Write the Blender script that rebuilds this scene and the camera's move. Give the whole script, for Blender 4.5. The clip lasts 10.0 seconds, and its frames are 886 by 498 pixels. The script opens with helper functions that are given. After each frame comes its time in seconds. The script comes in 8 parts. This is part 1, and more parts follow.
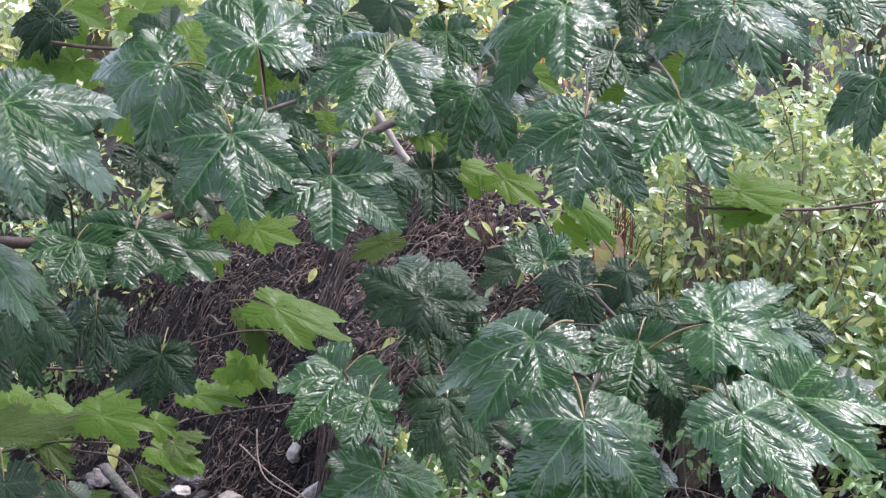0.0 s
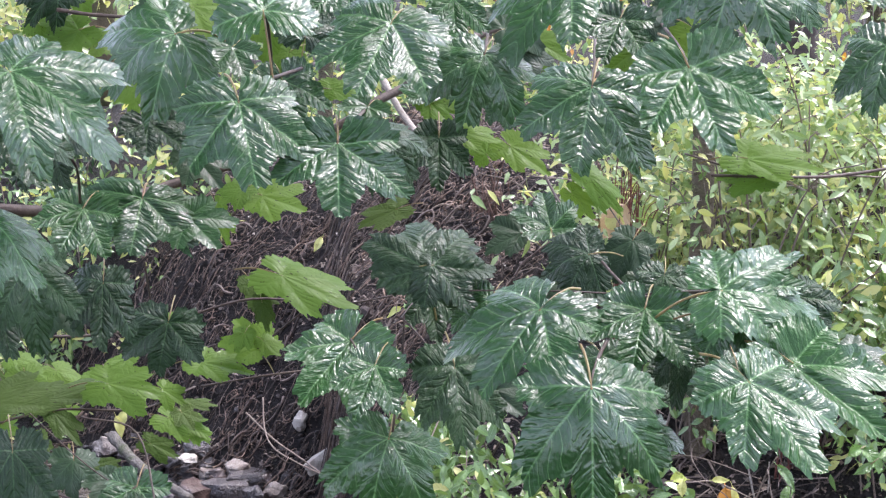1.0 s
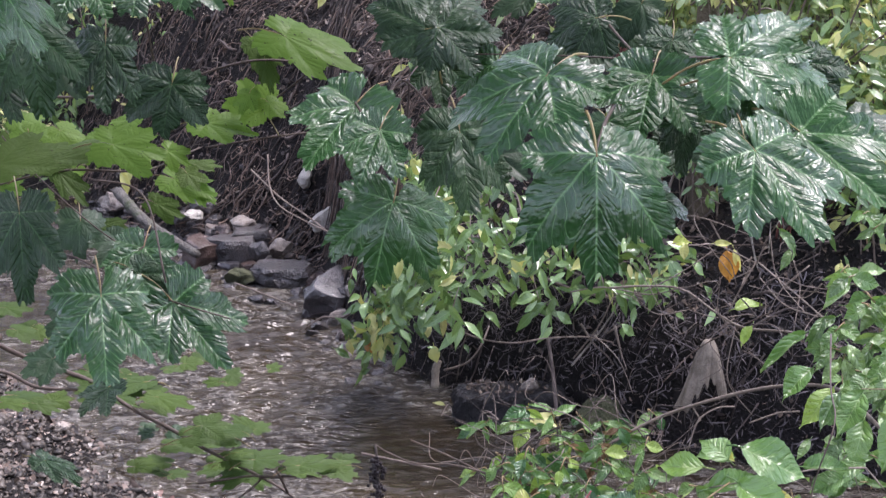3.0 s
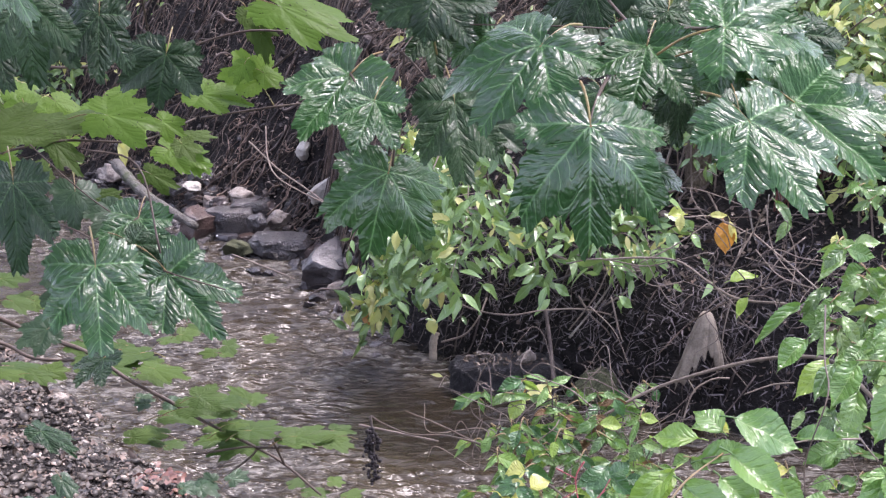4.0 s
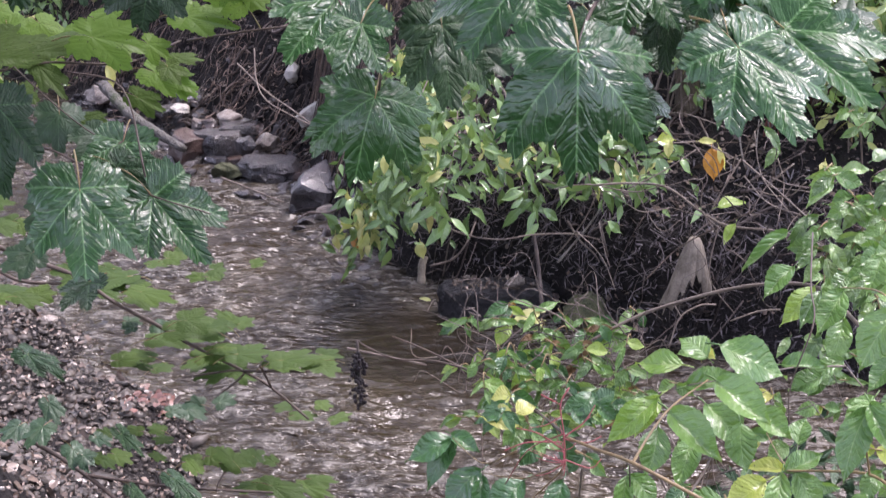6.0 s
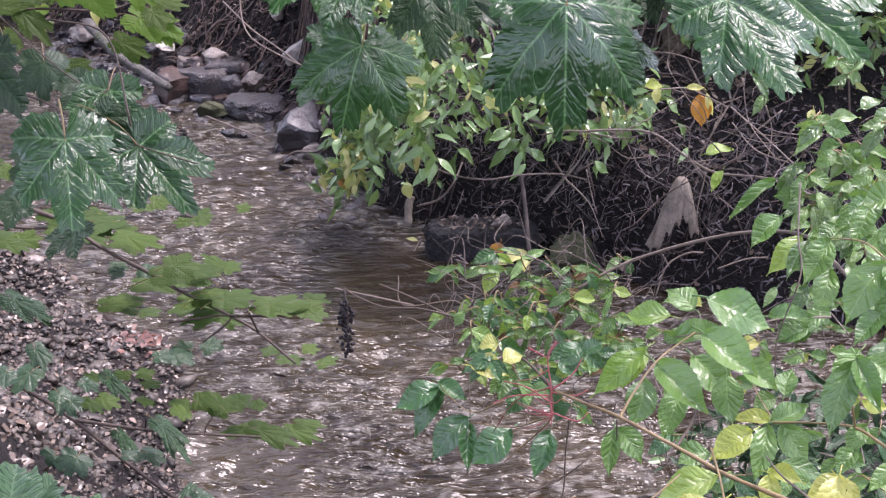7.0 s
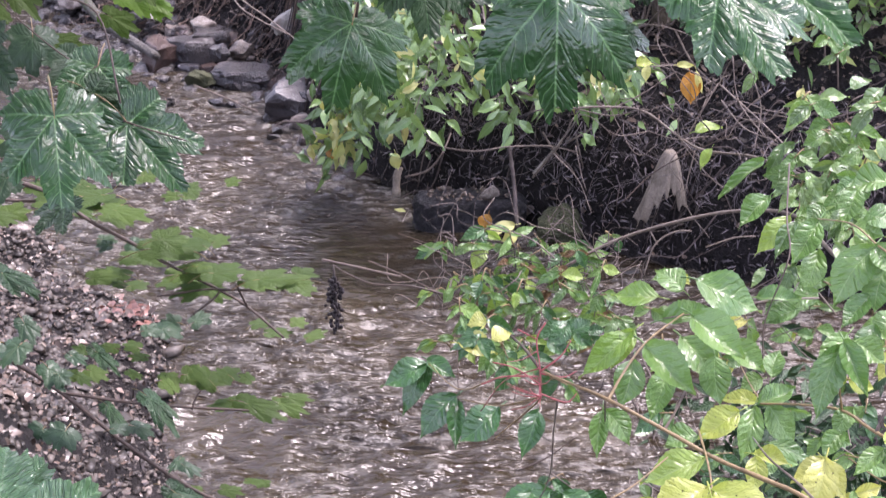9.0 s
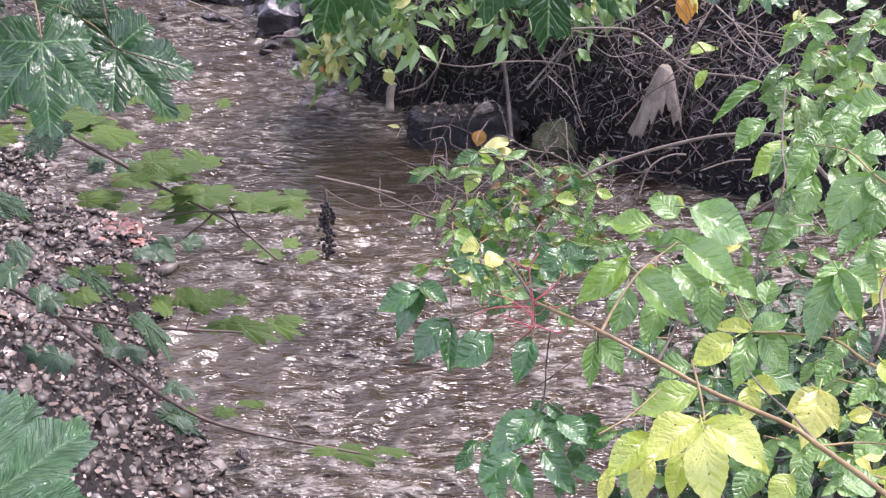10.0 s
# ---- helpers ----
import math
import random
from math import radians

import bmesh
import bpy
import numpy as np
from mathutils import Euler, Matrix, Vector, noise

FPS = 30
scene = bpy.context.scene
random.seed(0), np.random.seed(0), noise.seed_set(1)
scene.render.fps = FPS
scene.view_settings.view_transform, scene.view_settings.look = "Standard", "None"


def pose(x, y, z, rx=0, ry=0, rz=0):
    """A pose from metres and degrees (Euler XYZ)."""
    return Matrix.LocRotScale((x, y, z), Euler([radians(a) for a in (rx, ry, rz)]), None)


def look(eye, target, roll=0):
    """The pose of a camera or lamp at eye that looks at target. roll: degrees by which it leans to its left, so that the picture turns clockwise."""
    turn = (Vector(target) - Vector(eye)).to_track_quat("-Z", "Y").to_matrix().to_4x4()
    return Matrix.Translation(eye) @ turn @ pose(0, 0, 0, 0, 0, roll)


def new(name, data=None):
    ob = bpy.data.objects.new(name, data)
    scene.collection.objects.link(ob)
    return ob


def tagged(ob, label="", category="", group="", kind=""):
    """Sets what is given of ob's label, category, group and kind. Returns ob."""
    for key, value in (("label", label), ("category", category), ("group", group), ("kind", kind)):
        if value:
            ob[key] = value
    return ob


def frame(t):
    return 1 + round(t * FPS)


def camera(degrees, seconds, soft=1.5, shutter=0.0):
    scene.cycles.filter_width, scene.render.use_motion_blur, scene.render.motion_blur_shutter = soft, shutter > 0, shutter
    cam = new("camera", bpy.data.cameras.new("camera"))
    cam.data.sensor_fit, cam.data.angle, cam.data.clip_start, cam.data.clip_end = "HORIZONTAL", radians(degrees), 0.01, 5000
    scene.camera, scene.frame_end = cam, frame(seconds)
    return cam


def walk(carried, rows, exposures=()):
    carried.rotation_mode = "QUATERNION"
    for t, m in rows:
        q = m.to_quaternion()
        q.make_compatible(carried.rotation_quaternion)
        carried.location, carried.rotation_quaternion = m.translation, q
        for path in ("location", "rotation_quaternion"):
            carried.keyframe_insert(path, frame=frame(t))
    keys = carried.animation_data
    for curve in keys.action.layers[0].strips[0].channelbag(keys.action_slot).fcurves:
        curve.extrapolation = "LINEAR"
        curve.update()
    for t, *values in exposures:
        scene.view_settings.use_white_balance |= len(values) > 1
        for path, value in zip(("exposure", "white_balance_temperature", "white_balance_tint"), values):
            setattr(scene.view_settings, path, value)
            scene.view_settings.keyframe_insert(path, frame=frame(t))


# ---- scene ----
# A steep little stream seen from its near bank, through wet sycamore maple branches and an elder shrub.
cam = camera(30, 10.0, soft=1.3, shutter=0.25)
PATH = [
    (0.0, pose(-0.0070, -0.0114, 3.6464, 82.547, 0.603, -0.339)),
    (0.5, pose(-0.0068, -0.0118, 3.6427, 81.850, 0.646, -0.240)),
    (1.0, pose(-0.0089, -0.0109, 3.6446, 81.470, 0.647, -0.150)),
    (1.5, pose(-0.0085, -0.0102, 3.6446, 81.004, 0.596, -0.052)),
    (2.0, pose(-0.0058, -0.0092, 3.6432, 80.852, 0.644, -0.000)),
    (2.3, pose(-0.0066, -0.0066, 3.6439, 78.928, 0.570, 0.010)),
    (2.5, pose(-0.0074, -0.0039, 3.6446, 76.978, 0.502, 0.040)),
    (3.0, pose(-0.0099, -0.0018, 3.6540, 73.060, 0.332, 0.076)),
    (3.2, pose(-0.0128, -0.0020, 3.6547, 72.585, 0.385, 0.077)),
    (4.3, pose(-0.0011, 0.0001, 3.6507, 72.090, 0.209, 0.070)),
    (4.5, pose(-0.0011, 0.0001, 3.6507, 72.124, 0.211, 0.078)),
    (5.0, pose(0.0004, -0.0008, 3.6489, 72.407, 0.061, 0.123)),
    (5.5, pose(0.0000, -0.0000, 3.6500, 72.500, -0.000, 0.000)),
    (6.0, pose(0.0015, 0.0103, 3.6506, 69.453, -0.123, -0.184)),
    (7.3, pose(-0.0007, 0.0228, 3.6719, 67.191, -0.330, -0.688)),
    (7.5, pose(-0.0028, 0.0216, 3.6719, 67.175, -0.371, -0.710)),
    (8.0, pose(-0.0032, 0.0240, 3.6704, 67.346, -0.476, -0.768)),
    (8.5, pose(-0.0008, 0.0278, 3.6697, 67.508, -0.539, -0.863)),
    (9.0, pose(-0.0028, 0.0257, 3.6852, 66.143, -0.731, -0.905)),
    (9.5, pose(-0.0021, 0.0355, 3.7009, 63.360, -0.830, -0.978)),
    (10.0, pose(0.0006, 0.0493, 3.6991, 63.101, -0.674, -1.132)),
]
EXPOSURES = [(0.0, 1.73, 6410, 23), (0.5, 2.18, 6410, 23), (1.0, 2.05, 6410, 23), (1.5, 1.60, 6410, 23), (2.0, 1.88, 6410, 23), (2.5, 2.22, 6410, 23), (3.0, 1.67, 6430, 24), (3.2, 1.67, 6430, 24), (4.5, 2.18, 6510, 28), (5.0, 2.09, 6510, 28), (5.5, 2.03, 6510, 28), (6.0, 1.79, 6510, 28), (7.5, 1.91, 6500, 31), (8.0, 2.39, 6500, 31), (8.5, 2.29, 6500, 31), (9.0, 2.03, 6500, 31), (9.5, 2.21, 6500, 31), (10.0, 2.16, 6500, 31)]
walk(cam, PATH, EXPOSURES)

# ---- light: wet overcast day ----
world = bpy.data.worlds.new("world")
scene.world = world
world.use_nodes = True
wn, wl = world.node_tree.nodes, world.node_tree.links
sky = wn.new("ShaderNodeTexSky")
sky.sky_type, sky.sun_disc = "NISHITA", False
sky.sun_elevation, sky.sun_rotation = radians(66), radians(59)
grey = wn.new("ShaderNodeHueSaturation")
grey.inputs["Saturation"].default_value = 0.6
wl.new(sky.outputs["Color"], grey.inputs["Color"])
wl.new(grey.outputs["Color"], wn["Background"].inputs["Color"])
wn["Background"].inputs["Strength"].default_value = 0.15

sun = new("sun", bpy.data.lights.new("sun", "SUN"))
sun.data.energy, sun.data.angle, sun.data.color = 2.0, radians(25), (1.0, 0.98, 0.95)
sun.matrix_world = look((5, 8, 14), (0, 5, 1))


# ---- material helpers ----
def material(name):
    m = bpy.data.materials.new(name)
    m.use_nodes = True
    nt = m.node_tree
    return m, nt, nt.nodes["Principled BSDF"], nt.nodes["Material Output"]


def node(nt, kind, **inputs):
    n = nt.nodes.new("ShaderNode" + kind)
    for key, value in inputs.items():
        n.inputs[key.replace("_", " ")].default_value = value
    return n


def math_node(nt, op, a, b=None, clamp=False):
    n = nt.nodes.new("ShaderNodeMath")
    n.operation, n.use_clamp = op, clamp
    for i, v in enumerate((a, b)):
        if v is None:
            continue
        if isinstance(v, (int, float)):
            n.inputs[i].default_value = v
        else:
            nt.links.new(v, n.inputs[i])
    return n.outputs[0]


def mix(nt, fac, a, b, blend="MIX"):
    n = nt.nodes.new("ShaderNodeMix")
    n.data_type, n.blend_type = "RGBA", blend
    for sock, v in ((n.inputs[0], fac), (n.inputs[6], a), (n.inputs[7], b)):
        if isinstance(v, (int, float)):
            sock.default_value = v
        elif isinstance(v, tuple):
            sock.default_value = (*v, 1)
        else:
            nt.links.new(v, sock)
    return n.outputs[2]


def world_noise(nt, scale, detail=4, rough=0.55, stretch=(1, 1, 1)):
    g = nt.nodes.new("ShaderNodeNewGeometry")
    mp = nt.nodes.new("ShaderNodeMapping")
    mp.inputs["Scale"].default_value = stretch
    nt.links.new(g.outputs["Position"], mp.inputs["Vector"])
    n = node(nt, "TexNoise", Scale=scale, Detail=detail, Roughness=rough)
    nt.links.new(mp.outputs[0], n.inputs["Vector"])
    return n.outputs["Fac"]


def bump(nt, bsdf, height, strength, distance):
    b = node(nt, "Bump", Strength=strength, Distance=distance)
    nt.links.new(height, b.inputs["Height"])
    for name in ("Normal", "Coat Normal"):
        nt.links.new(b.outputs[0], bsdf.inputs[name])
    return b.outputs[0]


def leaf_material(name, blade, blade2, vein, veins, gloss, coat, glow, relief, spots=0.0, vein_mix=0.5, streaky=1.1, depth=0.004, swelling=0.8, dry=0.4, film=0.13):
    """A leaf: colour that varies from leaf to leaf, fields swollen between side veins from the UV (x off the main vein, y along it), a wet coat, light let through."""
    m, nt, p, out = material(name)
    L = nt.links
    uv = nt.nodes.new("ShaderNodeUVMap")
    sep = nt.nodes.new("ShaderNodeSeparateXYZ")
    L.new(uv.outputs[0], sep.inputs[0])
    off, along = sep.outputs[0], sep.outputs[1]
    info = nt.nodes.new("ShaderNodeObjectInfo")
    geo = nt.nodes.new("ShaderNodeNewGeometry")
    chance = math_node(nt, "FRACT", math_node(nt, "ADD", info.outputs["Random"], geo.outputs["Random Per Island"]))
    tc = nt.nodes.new("ShaderNodeTexCoord")
    shift = nt.nodes.new("ShaderNodeVectorMath")
    shift.operation = "ADD"
    L.new(tc.outputs["Object"], shift.inputs[0])
    L.new(math_node(nt, "MULTIPLY", chance, 41.0), shift.inputs[1])

    def own_noise(scale, detail=3, rough=0.55):
        n = node(nt, "TexNoise", Scale=scale, Detail=detail, Roughness=rough)
        L.new(shift.outputs[0], n.inputs["Vector"])
        return n.outputs["Fac"]

    bend = math_node(nt, "MULTIPLY", math_node(nt, "MULTIPLY", off, off), 1.1)
    phase = math_node(nt, "SUBTRACT", along, math_node(nt, "SUBTRACT", math_node(nt, "MULTIPLY", off, 1.15), bend))
    phase = math_node(nt, "ADD", phase, math_node(nt, "MULTIPLY", own_noise(3.0, 2), 0.16))
    comb = nt.nodes.new("ShaderNodeCombineXYZ")
    L.new(math_node(nt, "MULTIPLY", phase, 2.3 * veins), comb.inputs[0])
    L.new(math_node(nt, "MULTIPLY", off, 7.0), comb.inputs[1])
    L.new(math_node(nt, "MULTIPLY", chance, 37.0), comb.inputs[2])
    streak = node(nt, "TexNoise", Scale=1.0, Detail=2, Roughness=0.5)
    L.new(comb.outputs[0], streak.inputs["Vector"])
    s = math_node(nt, "ABSOLUTE", math_node(nt, "SINE", math_node(nt, "MULTIPLY", phase, math.pi * veins)))
    pillow = math_node(nt, "POWER", s, 0.7)
    main = math_node(nt, "MULTIPLY", off, 16.0, True)
    uneven = math_node(nt, "MULTIPLY", math_node(nt, "SUBTRACT", own_noise(2.6, 2), 0.36), 2.6, True)
    height = math_node(nt, "MULTIPLY", math_node(nt, "MULTIPLY", pillow, main), math_node(nt, "ADD", 0.2, math_node(nt, "MULTIPLY", uneven, 0.55)))
    height = math_node(nt, "ADD", height, math_node(nt, "MULTIPLY", own_noise(3.4, 3, 0.6), swelling * 2.6))
    height = math_node(nt, "ADD", height, math_node(nt, "MULTIPLY", streak.outputs["Fac"], streaky))
    height = math_node(nt, "ADD", height, math_node(nt, "MULTIPLY", own_noise(22.0, 3), 0.3))
    nrm = bump(nt, p, height, relief, depth)
    patch = own_noise(3.0, 4)
    pick = math_node(nt, "ADD", math_node(nt, "MULTIPLY", chance, 0.75), math_node(nt, "MULTIPLY", patch, 0.45), True)
    col = mix(nt, pick, blade, blade2)
    side = math_node(nt, "SUBTRACT", 1.0, math_node(nt, "MULTIPLY", s, 5.0), True)
    rib = math_node(nt, "SUBTRACT", 1.0, math_node(nt, "MULTIPLY", off, 62.0), True)
    line = math_node(nt, "MAXIMUM", math_node(nt, "MULTIPLY", side, 0.6), rib)
    col = mix(nt, math_node(nt, "MULTIPLY", math_node(nt, "MULTIPLY", line, vein_mix), math_node(nt, "ADD", 0.5, patch, True)), col, vein)
    if spots:
        dark = math_node(nt, "MULTIPLY", math_node(nt, "SUBTRACT", own_noise(16.0, 2), 0.66, True), 18.0 * spots, True)
        col = mix(nt, dark, col, (0.03, 0.025, 0.01))
    L.new(col, p.inputs["Base Color"])
    rough = math_node(nt, "ADD", gloss, math_node(nt, "MULTIPLY", own_noise(9.0, 3), 0.25))
    L.new(rough, p.inputs["Roughness"])
    wet = math_node(nt, "MULTIPLY", math_node(nt, "SUBTRACT", own_noise(2.1, 3), dry), 5.0, True)
    L.new(math_node(nt, "MULTIPLY", wet, coat), p.inputs["Coat Weight"])
    p.inputs["Coat Roughness"].default_value = film
    p.inputs["Coat IOR"].default_value = 1.72
    p.inputs["Specular IOR Level"].default_value = 0.35
    if glow:
        tr = nt.nodes.new("ShaderNodeBsdfTranslucent")
        L.new(mix(nt, 1.0, col, (1.0, 0.97, 0.6), "MULTIPLY"), tr.inputs["Color"])
        L.new(nrm, tr.inputs["Normal"])
        ms = nt.nodes.new("ShaderNodeMixShader")
        ms.inputs[0].default_value = glow
        L.new(p.outputs[0], ms.inputs[1])
        L.new(tr.outputs[0], ms.inputs[2])
        L.new(ms.outputs[0], out.inputs["Surface"])
    return m


def plain_material(name, a, b, scale, rough=0.7, relief=0.4, dist=0.01, detail=6, vary=0.0, spec=0.5, coat=0.0, third=None):
    """Two tones at two scales with relief."""
    m, nt, p, out = material(name)
    n1, n2 = world_noise(nt, scale, detail), world_noise(nt, scale * 7.3, 4)
    f = math_node(nt, "ADD", math_node(nt, "MULTIPLY", n1, 0.65), math_node(nt, "MULTIPLY", n2, 0.35))
    f = math_node(nt, "MULTIPLY", math_node(nt, "SUBTRACT", f, 0.32), 2.8, True)
    col = mix(nt, f, a, b)
    if third:
        n3 = math_node(nt, "MULTIPLY", math_node(nt, "SUBTRACT", world_noise(nt, scale * 0.45, 5), 0.5), 6.0, True)
        col = mix(nt, n3, col, third)
    if vary:
        info = nt.nodes.new("ShaderNodeObjectInfo")
        geo = nt.nodes.new("ShaderNodeNewGeometry")
        r = math_node(nt, "FRACT", math_node(nt, "ADD", info.outputs["Random"], geo.outputs["Random Per Island"]))
        v = math_node(nt, "ADD", 1.0 - vary, math_node(nt, "MULTIPLY", r, 2 * vary))
        hs = node(nt, "HueSaturation")
        nt.links.new(v, hs.inputs["Value"])
        nt.links.new(col, hs.inputs["Color"])
        col = hs.outputs[0]
    nt.links.new(col, p.inputs["Base Color"])
    nt.links.new(math_node(nt, "ADD", rough - 0.12, math_node(nt, "MULTIPLY", n2, 0.25)), p.inputs["Roughness"])
    p.inputs["Specular IOR Level"].default_value = spec
    p.inputs["Coat Weight"].default_value = coat
    p.inputs["Coat Roughness"].default_value = 0.15
    bump(nt, p, f, relief, dist)
    return m


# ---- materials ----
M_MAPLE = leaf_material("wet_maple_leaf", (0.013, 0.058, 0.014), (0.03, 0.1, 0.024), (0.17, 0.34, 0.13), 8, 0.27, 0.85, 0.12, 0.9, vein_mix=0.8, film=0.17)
# Duller leaves: shade among the branches is painted into a darker green.
M_MAPLE_SHADE = leaf_material("shade_tinted_maple_leaf", (0.009, 0.033, 0.011), (0.021, 0.06, 0.017), (0.08, 0.17, 0.065), 8, 0.38, 0.28, 0.12, 1.0, vein_mix=0.65)
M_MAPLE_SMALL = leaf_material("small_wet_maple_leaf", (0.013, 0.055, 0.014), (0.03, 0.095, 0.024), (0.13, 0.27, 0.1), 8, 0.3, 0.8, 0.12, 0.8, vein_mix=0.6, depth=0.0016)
# Small dull leaves likewise carry branch shade in their base colour.
M_SHADE_SMALL = leaf_material("small_shade_tinted_maple_leaf", (0.011, 0.036, 0.014), (0.025, 0.062, 0.023), (0.08, 0.16, 0.07), 8, 0.4, 0.25, 0.12, 0.7, vein_mix=0.45, depth=0.0012)
M_LIME = leaf_material("lime_maple_leaf", (0.085, 0.19, 0.026), (0.155, 0.275, 0.04), (0.2, 0.34, 0.08), 8, 0.45, 0.1, 0.5, 0.22, spots=1.0, vein_mix=0.2, swelling=0.7, streaky=0.3)
M_OLIVE = leaf_material("thin_green_maple_leaf", (0.028, 0.064, 0.008), (0.064, 0.115, 0.014), (0.085, 0.145, 0.03), 8, 0.55, 0.05, 0.3, 0.3, spots=0.6, vein_mix=0.2)
M_PALE = leaf_material("pale_wet_leaf", (0.05, 0.14, 0.055), (0.1, 0.21, 0.09), (0.3, 0.45, 0.25), 13, 0.2, 1.0, 0.25, 1.0, vein_mix=0.5, streaky=2.4, depth=0.005, film=0.18)
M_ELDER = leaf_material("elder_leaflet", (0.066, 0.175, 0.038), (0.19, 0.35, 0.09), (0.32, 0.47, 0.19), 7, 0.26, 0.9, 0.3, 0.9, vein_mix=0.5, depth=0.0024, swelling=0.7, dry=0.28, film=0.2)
M_ELDER_YELLOW = leaf_material("yellowing_elder_leaflet", (0.26, 0.42, 0.04), (0.66, 0.66, 0.2), (0.62, 0.68, 0.26), 7, 0.28, 0.9, 0.4, 0.9, spots=0.7, vein_mix=0.45, depth=0.0017, dry=0.33)
M_ELDER_LIME = leaf_material("lime_elder_leaflet", (0.16, 0.34, 0.05), (0.36, 0.51, 0.12), (0.42, 0.56, 0.22), 7, 0.26, 0.9, 0.4, 0.9, spots=0.4, vein_mix=0.5, depth=0.0022, swelling=0.7, dry=0.3, film=0.2)
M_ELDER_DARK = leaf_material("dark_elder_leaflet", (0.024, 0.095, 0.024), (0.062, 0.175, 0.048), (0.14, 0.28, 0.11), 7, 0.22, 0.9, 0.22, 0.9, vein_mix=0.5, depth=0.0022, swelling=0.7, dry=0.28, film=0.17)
M_BUSH = leaf_material("bank_shrub_leaf", (0.04, 0.11, 0.026), (0.23, 0.37, 0.125), (0.28, 0.42, 0.2), 6, 0.18, 1.0, 0.3, 0.9, vein_mix=0.4, depth=0.0022, dry=0.28)
M_THICKET = leaf_material("thicket_leaf", (0.075, 0.19, 0.045), (0.42, 0.53, 0.25), (0.42, 0.52, 0.3), 6, 0.2, 1.0, 0.45, 0.9, vein_mix=0.35, depth=0.0018, dry=0.28)
M_BUSH_YELLOW = leaf_material("yellow_autumn_leaf", (0.38, 0.46, 0.13), (0.62, 0.61, 0.27), (0.56, 0.55, 0.26), 6, 0.3, 0.4, 0.4, 0.7, spots=0.3, depth=0.0018)
M_PEACH = leaf_material("pale_peach_leaf", (0.5, 0.34, 0.21), (0.66, 0.52, 0.36), (0.5, 0.36, 0.24), 6, 0.4, 0.3, 0.35, 0.9, depth=0.003)
M_DRY = leaf_material("withered_brown_leaf", (0.09, 0.05, 0.025), (0.22, 0.13, 0.06), (0.12, 0.08, 0.04), 6, 0.4, 0.3, 0.25, 0.9, depth=0.002)
M_ORANGE = leaf_material("orange_dead_leaf", (0.42, 0.17, 0.03), (0.55, 0.3, 0.07), (0.3, 0.15, 0.05), 7, 0.4, 0.2, 0.35, 0.9, depth=0.0018)
M_STEM = plain_material("maple_twig_bark", (0.045, 0.03, 0.024), (0.11, 0.075, 0.055), 30, 0.6, 0.4, 0.004)
M_PETIOLE = plain_material("petiole", (0.22, 0.22, 0.07), (0.3, 0.16, 0.08), 14, 0.45, 0.1, 0.002)
M_ELDER_STEM = plain_material("elder_stem", (0.15, 0.1, 0.05), (0.34, 0.24, 0.11), 40, 0.5, 0.3, 0.003)
M_RED_DRY = plain_material("dry_red_stem", (0.09, 0.024, 0.022), (0.24, 0.09, 0.075), 30, 0.6, 0.2, 0.002)
M_RED_STEM = plain_material("red_stalk", (0.33, 0.05, 0.06), (0.5, 0.14, 0.13), 30, 0.4, 0.2, 0.002)
M_TWIG = plain_material("bare_twig", (0.085, 0.062, 0.05), (0.24, 0.19, 0.155), 22, 0.6, 0.4, 0.004)
M_ROOT = plain_material("wet_root", (0.04, 0.026, 0.02), (0.24, 0.165, 0.125), 16, 0.55, 0.5, 0.006, vary=0.75)
# Darker root copy, the undercut bank's shade put into its colour.
M_ROOT_DARK = plain_material("shade_toned_root", (0.035, 0.028, 0.026), (0.16, 0.125, 0.11), 16, 0.7, 0.5, 0.006, vary=0.5, spec=0.3)
M_FACE = plain_material("clinging_root_hair", (0.05, 0.044, 0.047), (0.21, 0.18, 0.18), 16, 0.7, 0.5, 0.006, vary=0.6, spec=0.3)
M_TRUNK = plain_material("mossy_bark", (0.07, 0.052, 0.036), (0.15, 0.12, 0.08), 9, 0.75, 0.8, 0.03, third=(0.07, 0.09, 0.03))
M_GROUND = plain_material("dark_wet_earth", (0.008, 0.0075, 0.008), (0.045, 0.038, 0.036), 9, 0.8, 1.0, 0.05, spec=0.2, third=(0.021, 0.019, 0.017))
M_CLOD = plain_material("crumbled_earth", (0.012, 0.011, 0.011), (0.085, 0.07, 0.065), 14, 0.7, 0.9, 0.02, vary=0.8, spec=0.3)
M_PEBBLE = plain_material("pebble", (0.015, 0.0135, 0.012), (0.115, 0.096, 0.08), 9, 0.45, 0.4, 0.006, vary=0.6, spec=0.35)
M_ROCK = plain_material("wet_dark_rock", (0.014, 0.013, 0.015), (0.085, 0.074, 0.074), 9, 0.3, 0.9, 0.02, coat=0.7, third=(0.1, 0.085, 0.08))
M_ROCK_GREY = plain_material("grey_slate", (0.03, 0.029, 0.034), (0.105, 0.097, 0.102), 8, 0.3, 0.7, 0.012, coat=0.8, third=(0.075, 0.062, 0.06))
M_ROCK_RED = plain_material("reddish_rock", (0.035, 0.023, 0.02), (0.115, 0.075, 0.063), 9, 0.3, 0.6, 0.015, coat=0.4)
M_ROCK_PALE = plain_material("pale_stone", (0.2, 0.165, 0.14), (0.5, 0.44, 0.39), 16, 0.5, 0.9, 0.02, third=(0.1, 0.075, 0.065))
M_ROCK_WHITE = plain_material("whitish_stone", (0.3, 0.27, 0.23), (0.62, 0.58, 0.52), 12, 0.5, 0.8, 0.015, third=(0.36, 0.31, 0.26))
